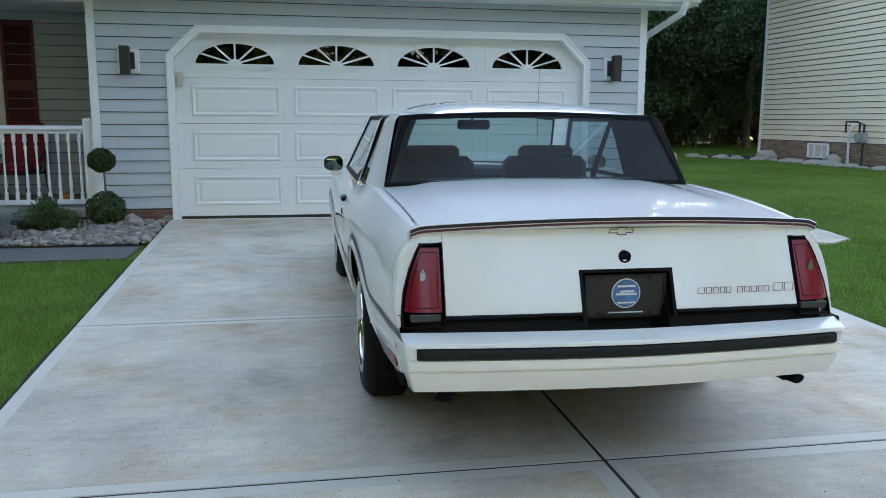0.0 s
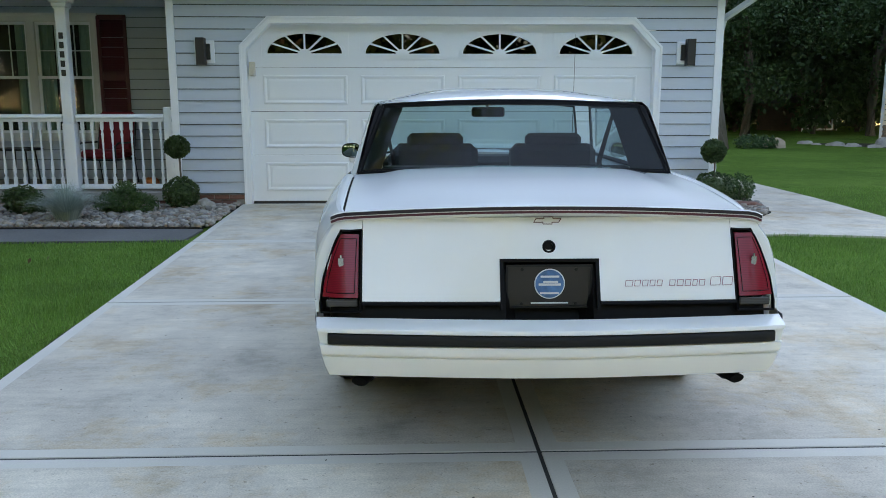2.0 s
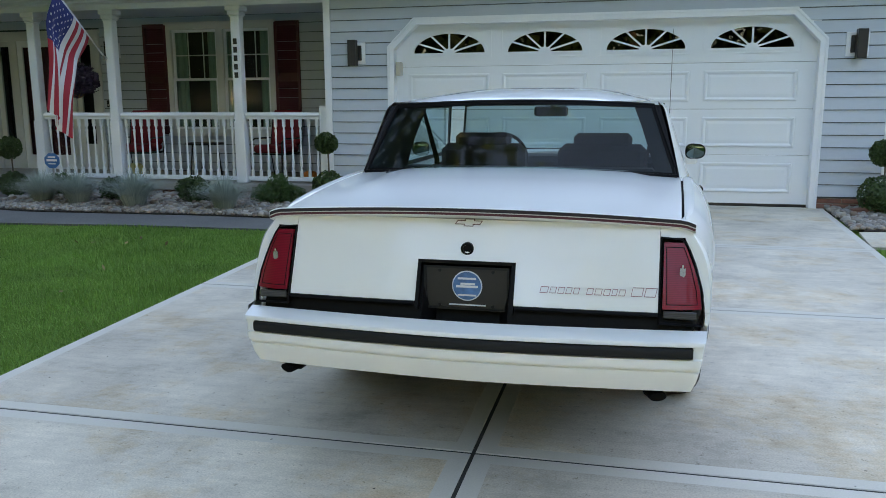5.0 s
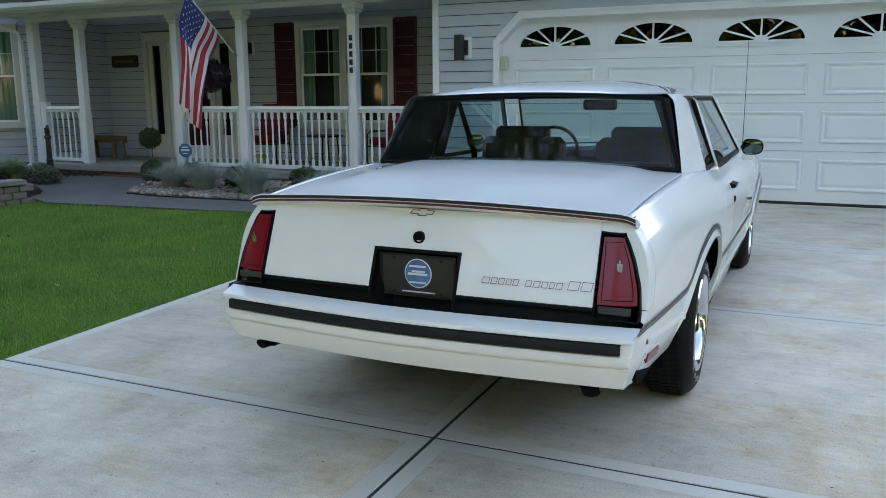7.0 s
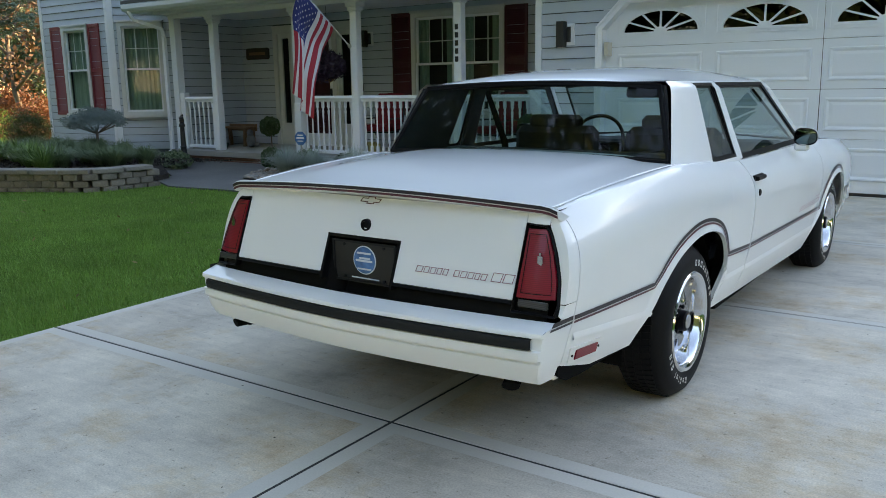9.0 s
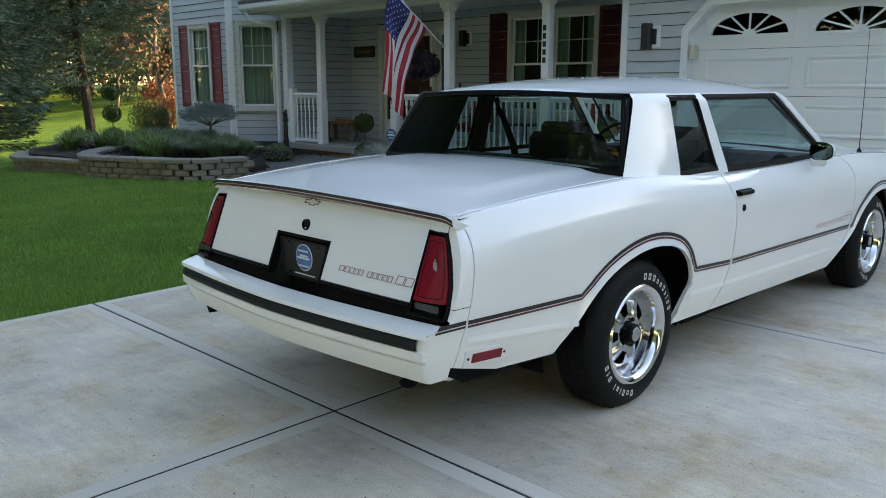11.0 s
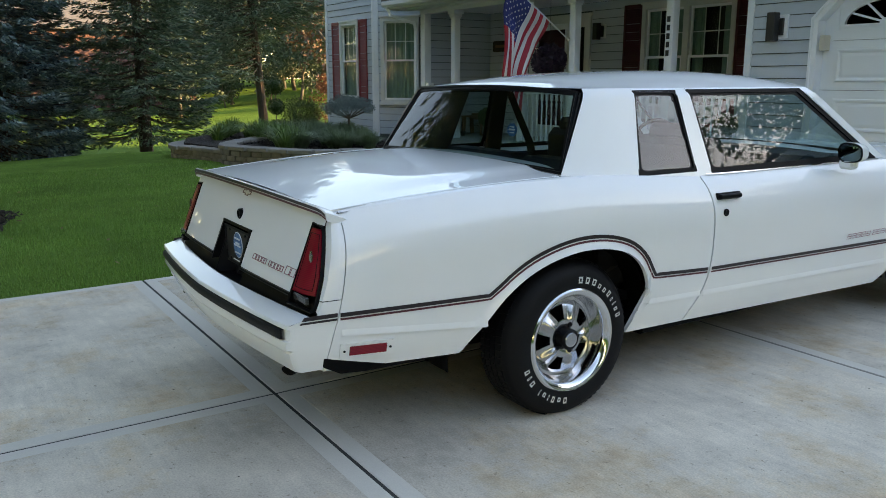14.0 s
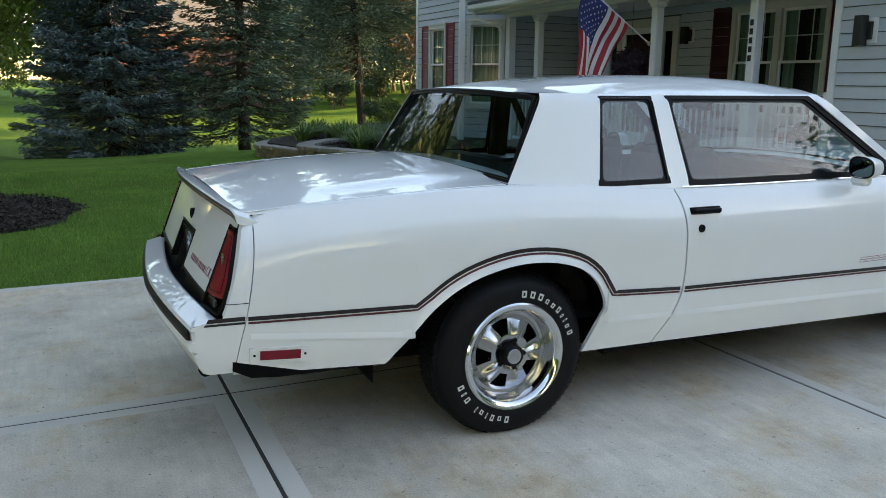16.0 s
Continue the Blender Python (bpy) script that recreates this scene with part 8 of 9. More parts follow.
R_A = broadleaf_meshes(310, 11.0, 3.4, RUST, 3600, 0.24, 0.22, 0.16, 1)
plant_tree(R_A, (-32.5, 19.6, lawn_height(-32.5, 19.6)), 1.0, 30, "tall thin tree with rust-brown leaves", "autumn trees")
M_A = broadleaf_meshes(311, 11.0, 4.2, MIST, 9000, 0.36, 0.10, 0.2, 1)
M_U = broadleaf_meshes(318, 11.0, 4.2, MIST, 2200, 0.8, 0.06, 0.2, 1)
for x, y, s in ((-52, 17, 0.7), (-50, 33, 0.7), (-57, 28, 0.7), (-62, 24, 0.75), (-70, 33, 1.0), (-78, 42, 1.25), (-63, 36, 0.9), (-84, 30, 1.3), (-58, 44, 1.0), (-95, 55, 1.4), (-105, 70, 1.6), (-88, 66, 1.3), (-112, 58, 1.7), (-110, 40, 1.9), (-100, 30, 1.7), (-112, 22, 1.8), (-108, 8, 1.7)):
    plant_tree(M_A, (x, y, lawn_height(x, y)), s, x * 17, "soft grey-green tree beyond the lawn", "distant trees")
for k in range(11):
    x, y = -74 - (k * 3) % 7, 8 + 5.2 * k
    plant_tree(M_A, (x, y, lawn_height(x, y)), 0.95 + 0.06 * (k % 4), k * 71, "soft grey-green tree beyond the lawn", "distant trees")
for k in range(22):
    x, y = -56 - (k * 7) % 13, 6 + 2.1 * k
    plant_tree(M_U, (x, y, lawn_height(x, y)), 0.26 + 0.02 * (k % 5), k * 47, "low grey-green bush beyond the lawn", "distant bushes", "bush")
# unseen row of bushes, added to hide the bright horizon from the panes
for k in range(26):
    x = -62 + 4.1 * k
    plant_tree(S_B, (x, -20.5 - (k * 5) % 4, -0.03), 0.24 + 0.02 * (k % 4), k * 61, "unseen low bush added to darken the window reflections", "street bushes", "bush")
# unseen bushes closing bright sky gaps that the tail panel would mirror
for x, y, s in ((-26.2, -4.2, 0.55), (-25.4, -7.0, 0.6), (-24.3, -9.8, 0.6), (-22.5, -12.5, 0.62), (-32, -9, 0.7), (-30, -16, 0.8)):
    plant_tree(S_B, (x, y, lawn_height(x, y)), s, x * 53, "unseen bush added to even the tail panel's reflection", "street bushes", "bush")
plant_tree(O_A, (-30.5, 19.0, lawn_height(-30.5, 19)), 0.42, 90, "low orange autumn shrub beyond the lawn", "autumn trees")
FT_A = broadleaf_meshes(308, 12, 5.0, FRESH, 4000, 0.52, 0.12, 0.2, 1)
FT_B = broadleaf_meshes(309, 13, 5.0, SHRUB_LEAF, 4000, 0.52, 0.10, 0.2, 1)
rf = random.Random(32)
for k, (x, y) in enumerate(((-70, -12), (-74, -3), (-80, 22), (-64, -22), (-82, -9), (-84, 4))):
    plant_tree((FT_A, FT_B)[k % 2], (x, y, lawn_height(x, y)), rf.uniform(0.7, 0.95), rf.uniform(0, 360), "leafy tree beyond the sunlit lawn", "distant trees")
for k, (x, y) in enumerate(((-86, 52), (-78, 60), (-96, 48), (-70, 70), (-100, 60), (-88, 72), (-108, 44), (-60, 76), (-112, 54), (-80, 84), (-48, -20), (-60, -30), (-38, -34))):
    plant_tree((FT_A, FT_B)[(k * 3 + k // 4) % 2], (x, y, lawn_height(x, y)), rf.uniform(0.8, 1.2), rf.uniform(0, 360), "leafy tree beyond the sunlit lawn", "distant trees")
for k, (x, y) in enumerate(((-95, 22), (-100, 10), (-92, -2), (-98, -12), (-88, 32), (-110, 2), (-105, 18), (-84, 14), (-74, 24))):
    plant_tree((FT_A, FT_B)[k % 2], (x, y, lawn_height(x, y)), rf.uniform(0.4, 0.6), rf.uniform(0, 360), "low leafy tree beyond the sunlit lawn", "distant trees")


# ---- mulch chips ----
def chips(name, inside, x0, x1, y0, y1, dens, seed, z, label):
    rng = np.random.default_rng(seed)
    n = int((x1 - x0) * (y1 - y0) * dens)
    p = np.column_stack([rng.uniform(x0, x1, n), rng.uniform(y0, y1, n)])
    p = p[np.array([inside(a, b) for a, b in p])]
    n = len(p)
    C = np.column_stack([p, z + rng.uniform(0.0, 0.028, n)])
    U = unit(np.column_stack([rng.normal(size=n), rng.normal(size=n), rng.normal(size=n) * 0.45])) * rng.uniform(0.012, 0.04, (n, 1))
    V = unit(np.cross(U, rng.normal(size=(n, 3)) * 0.6 + np.array([0, 0, 1.0]))) * rng.uniform(0.005, 0.014, (n, 1))
    return tagged(new(name, quads_mesh(name, C, U, V, MULCH)), label, "mulch", kind="stuff")


MULCH = leaf_mat("mulch_chips", (0.012, 0.009, 0.008), (0.045, 0.034, 0.027), 0.9, 0)
chips("mulch_chips", lambda x, y: ((x + 4.75) / 1.5) ** 2 + ((y - 1.1) / 1.3) ** 2 < 1 + 0.12 * math.sin(x * 7) * math.cos(y * 9), -6.5, -3.0, -0.5, 2.7, 1400, 401, 0.0, "dark shredded mulch on the lawn bed")
chips("porch_mulch_chips", lambda x, y: y > 9.75 + 0.6 * smooth01(-9.4, -8.8, x) and y > 10.15 - 0.15 * (x + 11.4), -11.3, -8.7, 9.3, 10.6, 900, 402, 0.01, "dark shredded mulch by the porch")
chips("planter_mulch_chips", lambda x, y: True, -11.8, -7.4, 6.7, 9.0, 500, 403, 0.190, "dark shredded mulch in the raised bed")

# ---- flag on the porch post ----
FLAG_RED = grainy("flag_red", (0.42, 0.025, 0.045), 0.75, fine=120, coarse=4, vary=0.1)
FLAG_WHITE = grainy("flag_white", (0.68, 0.67, 0.66), 0.75, fine=120, coarse=4, vary=0.05)
FLAG_BLUE = grainy("flag_blue", (0.025, 0.035, 0.16), 0.75, fine=120, coarse=4, vary=0.1)
BRASS = grainy("dull_steel", (0.45, 0.45, 0.44), 0.35, 0.9)


def flag():
    f = thing("flag", "red, white and blue striped national flag hanging from a slanted pole", "flag", at=(-5.95, 10.862, 1.985))
    d = Vector((math.sin(radians(17)) * math.cos(radians(24)), -math.cos(radians(17)) * math.cos(radians(24)), math.sin(radians(24))))
    bm = bmesh.new()
    tube(bm, [(0, 0, 0), d * 0.9, d * 1.95], 0.011, 8)
    lathe(bm, [(0.0001, 2.00), (0.02, 1.98), (0.02, 1.96), (0.0001, 1.94)], 10, "z")
    vs = bm.verts[-40:]
    q = d.to_track_quat("Z", "Y")
    for v in vs:
        v.co = q @ v.co
    part("pole", bm, WHITE, f, "white flag pole")
    bm = bmesh.new()
    lathe(bm, [(0.035, 0.0), (0.035, 0.012), (0.02, 0.02), (0.016, 0.10), (0.0001, 0.10)], 12, "z")
    for v in bm.verts:
        v.co = q @ v.co
    part("bracket", bm, BRASS, f)
    # cloth: a runs along the pole from the inner to the outer end, b down the fly
    NA, NB, HO, FLY = 39, 46, 1.22, 1.58
    def cloth(a, b):
        g = smooth01(0.0, 0.70, b)
        ae = a + (0.50 + 0.34 * a - a) * g
        h = d * (0.66 + HO * ae)
        p = Vector((h.x + 0.10 * g * (1 - a) - 0.15 * smooth01(0.0, 0.3, b) - 0.17 * b, h.y, d.z * (0.66 + HO * a) - FLY * b * (0.95 - 0.06 * (1 - a))))
        fold = 0.06 * smooth01(0.0, 0.55, b) * math.sin(a * 8.0 + 0.8 + b * 1.2) + 0.018 * math.sin(a * 23 - b * 3) * smooth01(0.0, 0.3, b)
        return p + Vector((fold, fold * 0.3, 0))
    stripe = [bmesh.new() for _ in range(2)]
    canton = bmesh.new()
    for i in range(NA):
        k = int(i * 13 / NA)
        a0, a1 = i / NA, (i + 1) / NA
        for j in range(NB):
            b0, b1 = j / NB, (j + 1) / NB
            blue = k >= 6 and b1 <= 0.405
            bm = canton if blue else stripe[k % 2]
            fc = bm.faces.new([bm.verts.new(cloth(*ab)) for ab in ((a0, b0), (a1, b0), (a1, b1), (a0, b1))])
            fc.smooth = True
    for bm, nm, mt in ((stripe[0], "red_stripes", FLAG_RED), (stripe[1], "white_stripes", FLAG_WHITE), (canton, "blue_canton", FLAG_BLUE)):
        bmesh.ops.remove_doubles(bm, verts=bm.verts[:], dist=0.0008)
        part(nm, bm, mt, f)
    st = bmesh.new()
    for r in range(9):
        for c in range(6 if r % 2 == 0 else 5):
            a = 0.465 + 0.53 * (r + 0.7) / 9.4
            b = 0.02 + 0.38 * ((c + (0.5 if r % 2 == 0 else 1.0)) / 6)
            o = cloth(a, b)
            for sgn in (1, -1):
                ps = []
                for k in range(10):
                    rr = 0.020 if k % 2 == 0 else 0.009
                    t = 2 * math.pi * k / 10
                    p = cloth(a + rr * math.cos(t) / HO, b + rr * math.sin(t) / FLY)
                    ps.append(p)
                nrm = (ps[2] - ps[0]).cross(ps[4] - ps[0]).normalized() * 0.003 * sgn
                st.faces.new([st.verts.new(p + nrm) for p in ps])
    tagged(part("stars", st, FLAG_WHITE, f), kind="stuff")
    return f


flag()


# ---- hanging basket ----
def basket():
    b = thing("hanging_basket", "hanging basket overflowing with dark purple foliage", "hanging plant", at=(-6.58, 11.0, 1.42))
    bm = bmesh.new()
    lathe(bm, [(0.0001, -0.02), (0.06, 0.0), (0.12, 0.06), (0.15, 0.14), (0.14, 0.14), (0.10, 0.06), (0.0001, 0.02)], 20, "z")
    part("bowl", bm, grainy("coir_liner", (0.20, 0.12, 0.06), 0.95, vary=0.3, bumps=0.5), b, "brown coir basket")
    bm = bmesh.new()
    for k in range(3):
        a = 2 * math.pi * k / 3
        tube(bm, [(0.15 * math.cos(a), 0.15 * math.sin(a), 0.14), (0, 0, 0.75)], 0.003, 5)
    tube(bm, [(0, 0, 0.75), (0, 0, 1.34)], 0.003, 5)
    part("chain", bm, BLACK, b)
    o = new("foliage", leafy("foliage", [((0, 0, 0.28), 0.30, 0.85), ((0.18, -0.05, 0.24), 0.22, 0.9), ((-0.19, 0, 0.22), 0.21, 0.9), ((0, -0.12, 0.16), 0.20, 0.9)], 4600, 0.06, PURPLE, 71, 0.6, 0.3))
    o.parent = b


basket()


# ---- hitching post, yard sign, bench and porch things ----
def hitching_post():
    p = thing("hitching_post", "black cast-iron hitching post with an animal-head finial", "garden post", at=(-9.05, 9.80, 0.0))
    bm = bmesh.new()
    lathe(bm, [(0.13, 0.0), (0.13, 0.03), (0.10, 0.05), (0.09, 0.16), (0.06, 0.20), (0.05, 0.30), (0.06, 0.32), (0.045, 0.34), (0.038, 0.66), (0.055, 0.68), (0.055, 0.71), (0.035, 0.74)], 14, "z")
    part("column", bm, BLACK, p)
    bm = bmesh.new()
    for c, r, k in (((0, 0, 0.78), 0.05, (0.8, 0.9, 1.3)), ((0.03, -0.03, 0.83), 0.04, (1.3, 1.0, 0.8)), ((-0.03, 0.02, 0.87), 0.016, (0.7, 0.7, 1.8)), ((-0.005, 0.03, 0.87), 0.016, (0.7, 0.7, 1.8))):
        bmesh.ops.create_icosphere(bm, subdivisions=2, radius=r, matrix=Matrix.Translation(c) @ Matrix.Diagonal((*k, 1)))
    part("finial", bm, BLACK, p, "cast animal-head finial", smooth=True)


hitching_post()


def yard_sign():
    s = thing("yard_sign", "small blue and white yard sign on a stake", "sign", at=(-6.36, 10.05, 0.0))
    part("stake", box_bm(-0.012, 0.012, -0.008, 0.008, 0.0, 0.45), BRASS, s)
    bm = bmesh.new()
    poly = [(0.115 * math.cos(2 * math.pi * k / 8 + math.pi / 8) * 1.15, 0.52 + 0.115 * math.sin(2 * math.pi * k / 8 + math.pi / 8)) for k in range(8)]
    prism(bm, poly, "y", -0.016, -0.009)
    part("board", bm, grainy("sign_blue", (0.04, 0.16, 0.42), 0.4, vary=0.05), s, "blue octagonal board")
    bm = bmesh.new()
    for z, w, h in ((0.57, 0.06, 0.022), (0.525, 0.085, 0.03), (0.475, 0.06, 0.014)):
        box(bm, -w, w, -0.019, -0.0165, z - h / 2, z + h / 2)
    part("text_bar", bm, WHITE, s)


yard_sign()
WOOD = grainy("brown_weathered_wood", (0.20, 0.115, 0.06), 0.75, fine=30, coarse=5, vary=0.3, bumps=0.4, stretch=(0.2, 2, 2))
WOOD_DARK = grainy("dark_sign_wood", (0.045, 0.030, 0.022), 0.8, fine=30, coarse=5, vary=0.3, bumps=0.3, stretch=(0.2, 2, 2))


def bench():
    b = thing("bench", "small brown wooden bench on the porch", "bench", at=(-10.2, 11.95, PORCH_FLOOR))
    for k in range(3):
        part("slat", box_bm(-0.28, 0.55, -0.14 + 0.1 * k, -0.05 + 0.1 * k, 0.36, 0.39, bevel=0.004), WOOD, b)
    for x in (-0.22, 0.47):
        bm = bmesh.new()
        prism(bm, [(-0.16, 0), (-0.09, 0), (-0.06, 0.355), (-0.14, 0.355)], "x", x, x + 0.04)
        prism(bm, [(0.08, 0), (0.15, 0), (0.13, 0.355), (0.05, 0.355)], "x", x, x + 0.04)
        part("leg_frame", bm, WOOD, b)
    part("back_board", box_bm(-0.28, 0.55, 0.15, 0.175, 0.30, 0.44, bevel=0.005), WOOD, b)


bench()
bm = bmesh.new()
for c, r, k in (((0, 0, 0.13), 0.11, (0.9, 0.8, 1.25)), ((0.03, -0.04, 0.30), 0.065, (1, 1, 1)), ((0.07, -0.09, 0.29), 0.03, (1.2, 1.2, 0.8)), ((0.1, 0.06, 0.06), 0.06, (1.4, 0.7, 0.8))):
    bmesh.ops.create_icosphere(bm, subdivisions=2, radius=r, matrix=Matrix.Translation(c) @ Matrix.Diagonal((*k, 1)))
st = mesh_ob("porch_statue", bm, grainy("grey_statue", (0.16, 0.16, 0.17), 0.6, vary=0.4, coarse=6), smooth=True)
st.location = (-9.45, 11.75, PORCH_FLOOR - 0.005)
tagged(st, "small grey animal statue on the porch floor", "statue")
bm = bmesh.new()
lathe(bm, [(0.0001, 0.0), (0.11, 0.0), (0.12, 0.03), (0.14, 0.10), (0.13, 0.10), (0.0001, 0.08)], 16, "z")
pt = mesh_ob("flower_pot", bm, grainy("green_glazed_pot", (0.06, 0.10, 0.085), 0.4), smooth=True)
pt.location = (-9.85, 11.35, PORCH_FLOOR)
tagged(pt, "low green glazed pot on the porch floor", "pot")
sb = thing("wall_sign", "dark carved wooden plaque on the porch wall", "sign", at=(-10.05, PORCH_BACK - 0.018, 1.93))
bm = bmesh.new()
prism(bm, [(-0.34, 0.02), (-0.30, 0.0), (0.30, 0.0), (0.34, 0.03), (0.34, 0.20), (0.30, 0.235), (-0.30, 0.235), (-0.34, 0.20)], "y", -0.03, 0.0)
part("board", bm, WOOD_DARK, sb)
bm = bmesh.new()
box(bm, -0.24, 0.24, -0.034, -0.0305, 0.09, 0.15)
part("text_bar", bm, WOOD, sb)
RED_CLOTH = grainy("dark_red_cushion", (0.20, 0.012, 0.022), 0.85, fine=90, coarse=5, vary=0.2, bumps=0.3)


def porch_chair(x, y, rz):
    c = thing("porch_chair", "dark metal porch chair with dark red cushions", "chair", "porch chairs", at=(x, y, PORCH_FLOOR), rz=rz)
    for sx in (-0.29, 0.29):
        bm = bmesh.new()
        tube(bm, [(sx, -0.28, 0), (sx, -0.26, 0.56), (sx, -0.18, 0.60), (sx, 0.22, 0.60)], 0.013, 7)
        part("arm", bm, BLACK, c)
        bm = bmesh.new()
        tube(bm, [(sx, 0.30, 0), (sx, 0.22, 0.40), (sx, 0.34, 1.0)], 0.013, 7)
        part("back_leg", bm, BLACK, c)
    bm = bmesh.new()
    tube(bm, [(-0.29, 0.34, 1.0), (0, 0.36, 1.04), (0.29, 0.34, 1.0)], 0.013, 7)
    part("top_rail", bm, BLACK, c)
    part("seat_cushion", box_bm(-0.27, 0.27, -0.27, 0.24, 0.38, 0.50, bevel=0.035), RED_CLOTH, c)
    bm = bmesh.new()
    box(bm, -0.27, 0.27, -0.05, 0.06, 0, 0.56, bevel=0.035)
    for v in bm.verts:
        v.co = Vector((v.co.x, 0.22 + v.co.y + v.co.z * 0.20, 0.48 + v.co.z))
    part("back_cushion", bm, RED_CLOTH, c)
    part("seat_frame", box_bm(-0.29, 0.29, -0.28, 0.26, 0.355, 0.378), BLACK, c)


porch_chair(-6.15, 11.9, 8)
porch_chair(-3.75, 11.95, -12)
tb = thing("side_table", "small round dark metal side table on the porch", "table", at=(-4.95, 11.85, PORCH_FLOOR))
bm = bmesh.new()
lathe(bm, [(0.0001, 0.50), (0.30, 0.50), (0.31, 0.515), (0.30, 0.53), (0.0001, 0.53)], 28, "z")
part("tabletop", bm, BLACK, tb)
for k in range(4):
    a = math.pi / 4 + k * math.pi / 2
    bm = bmesh.new()
    tube(bm, [(0.25 * math.cos(a), 0.25 * math.sin(a), 0.0), (0.20 * math.cos(a), 0.20 * math.sin(a), 0.5)], 0.012, 6)
    part("leg", bm, BLACK, tb)
bm = bmesh.new()
for k in range(9):
    a = 2 * math.pi * k / 9
    bmesh.ops.create_icosphere(bm, subdivisions=2, radius=0.07, matrix=Matrix.Translation((0.045 * math.cos(a), 0.045 * math.sin(a), 0.075)) @ Matrix.Diagonal((1, 1, 1.05, 1)))
pk = mesh_ob("pumpkin", bm, grainy("orange_pumpkin", (0.55, 0.14, 0.02), 0.5, vary=0.15), smooth=True)
pk.location = (-2.95, 11.35, PORCH_FLOOR - 0.003)
tagged(pk, "small orange pumpkin on the porch floor", "pumpkin")
bm = bmesh.new()
box(bm, -0.17, 0.17, -0.12, 0.12, 0.0, 0.22, bevel=0.04)
yb = mesh_ob("storage_box", bm, grainy("pale_yellow_box", (0.45, 0.40, 0.16), 0.6))
yb.location = (-5.95, 11.3, PORCH_FLOOR)
tagged(yb, "pale yellow box on the porch floor", "box")
db = thing("door_bell", "small black doorbell plate by the front door", "doorbell", at=(-7.2, PORCH_BACK - 0.018, 1.32))
part("plate", box_bm(-0.03, 0.03, -0.02, 0.0, -0.06, 0.06, bevel=0.004), BLACK, db)
part("button", box_bm(-0.012, 0.012, -0.026, -0.02, -0.03, -0.01), LAMP_LENS, db)

# mulch ring on the lawn
flat_patch("mulch_ring", [(-4.75 + 1.45 * math.cos(2 * math.pi * k / 24) * (1 + 0.06 * math.sin(k * 2.3)), 1.1 + 1.25 * math.sin(2 * math.pi * k / 24) * (1 + 0.06 * math.cos(k * 1.7))) for k in range(24)], -0.05, -0.004, SOIL, "dark mulch bed in the lawn", "mulch bed")
# fallen leaves on the lawn and drive
rl2 = np.random.default_rng(91)
n = 90
C = np.column_stack([rl2.uniform(-8.5, -1.5, n), rl2.uniform(0.3, 7.0, n), np.full(n, 0.022)])
U = unit(np.column_stack([rl2.normal(size=n), rl2.normal(size=n), rl2.normal(size=n) * 0.3])) * 0.028
V = unit(np.cross(U, rl2.normal(size=(n, 3)) * 0.3 + np.array([0, 0, 1.0]))) * 0.016
tagged(new("fallen_leaves", quads_mesh("fallen_leaves", C, U, V, leaf_mat("dry_leaves", (0.12, 0.08, 0.03), (0.26, 0.20, 0.08), 0.8, 0))), "scattered dry fallen leaves on the lawn", "leaves", kind="stuff")
n = 70
C = np.column_stack([rl2.uniform(-1.2, 3.7, n), rl2.uniform(0.6, 8.0, n), np.full(n, 0.004)])
U = unit(np.column_stack([rl2.normal(size=n), rl2.normal(size=n), np.zeros(n)])) * rl2.uniform(0.003, 0.009, (n, 1))
V = unit(np.cross(U, np.array([0, 0, 1.0]))) * 0.004
tagged(new("drive_litter", quads_mesh("drive_litter", C, U, V, SOIL)), "tiny dark bits of litter on the driveway", "debris", kind="stuff")


# ---- neighbouring house ----
BEIGE = grainy("beige_siding", (0.86, 0.76, 0.62), 0.6, fine=30, coarse=0.8, vary=0.05, bumps=0.05, stretch=(1, 0.15, 1))
TAN_BRICK = grainy("tan_brick", (0.30, 0.22, 0.17), 0.9, fine=40, coarse=4, vary=0.25, bumps=0.4, per_island=0.3)


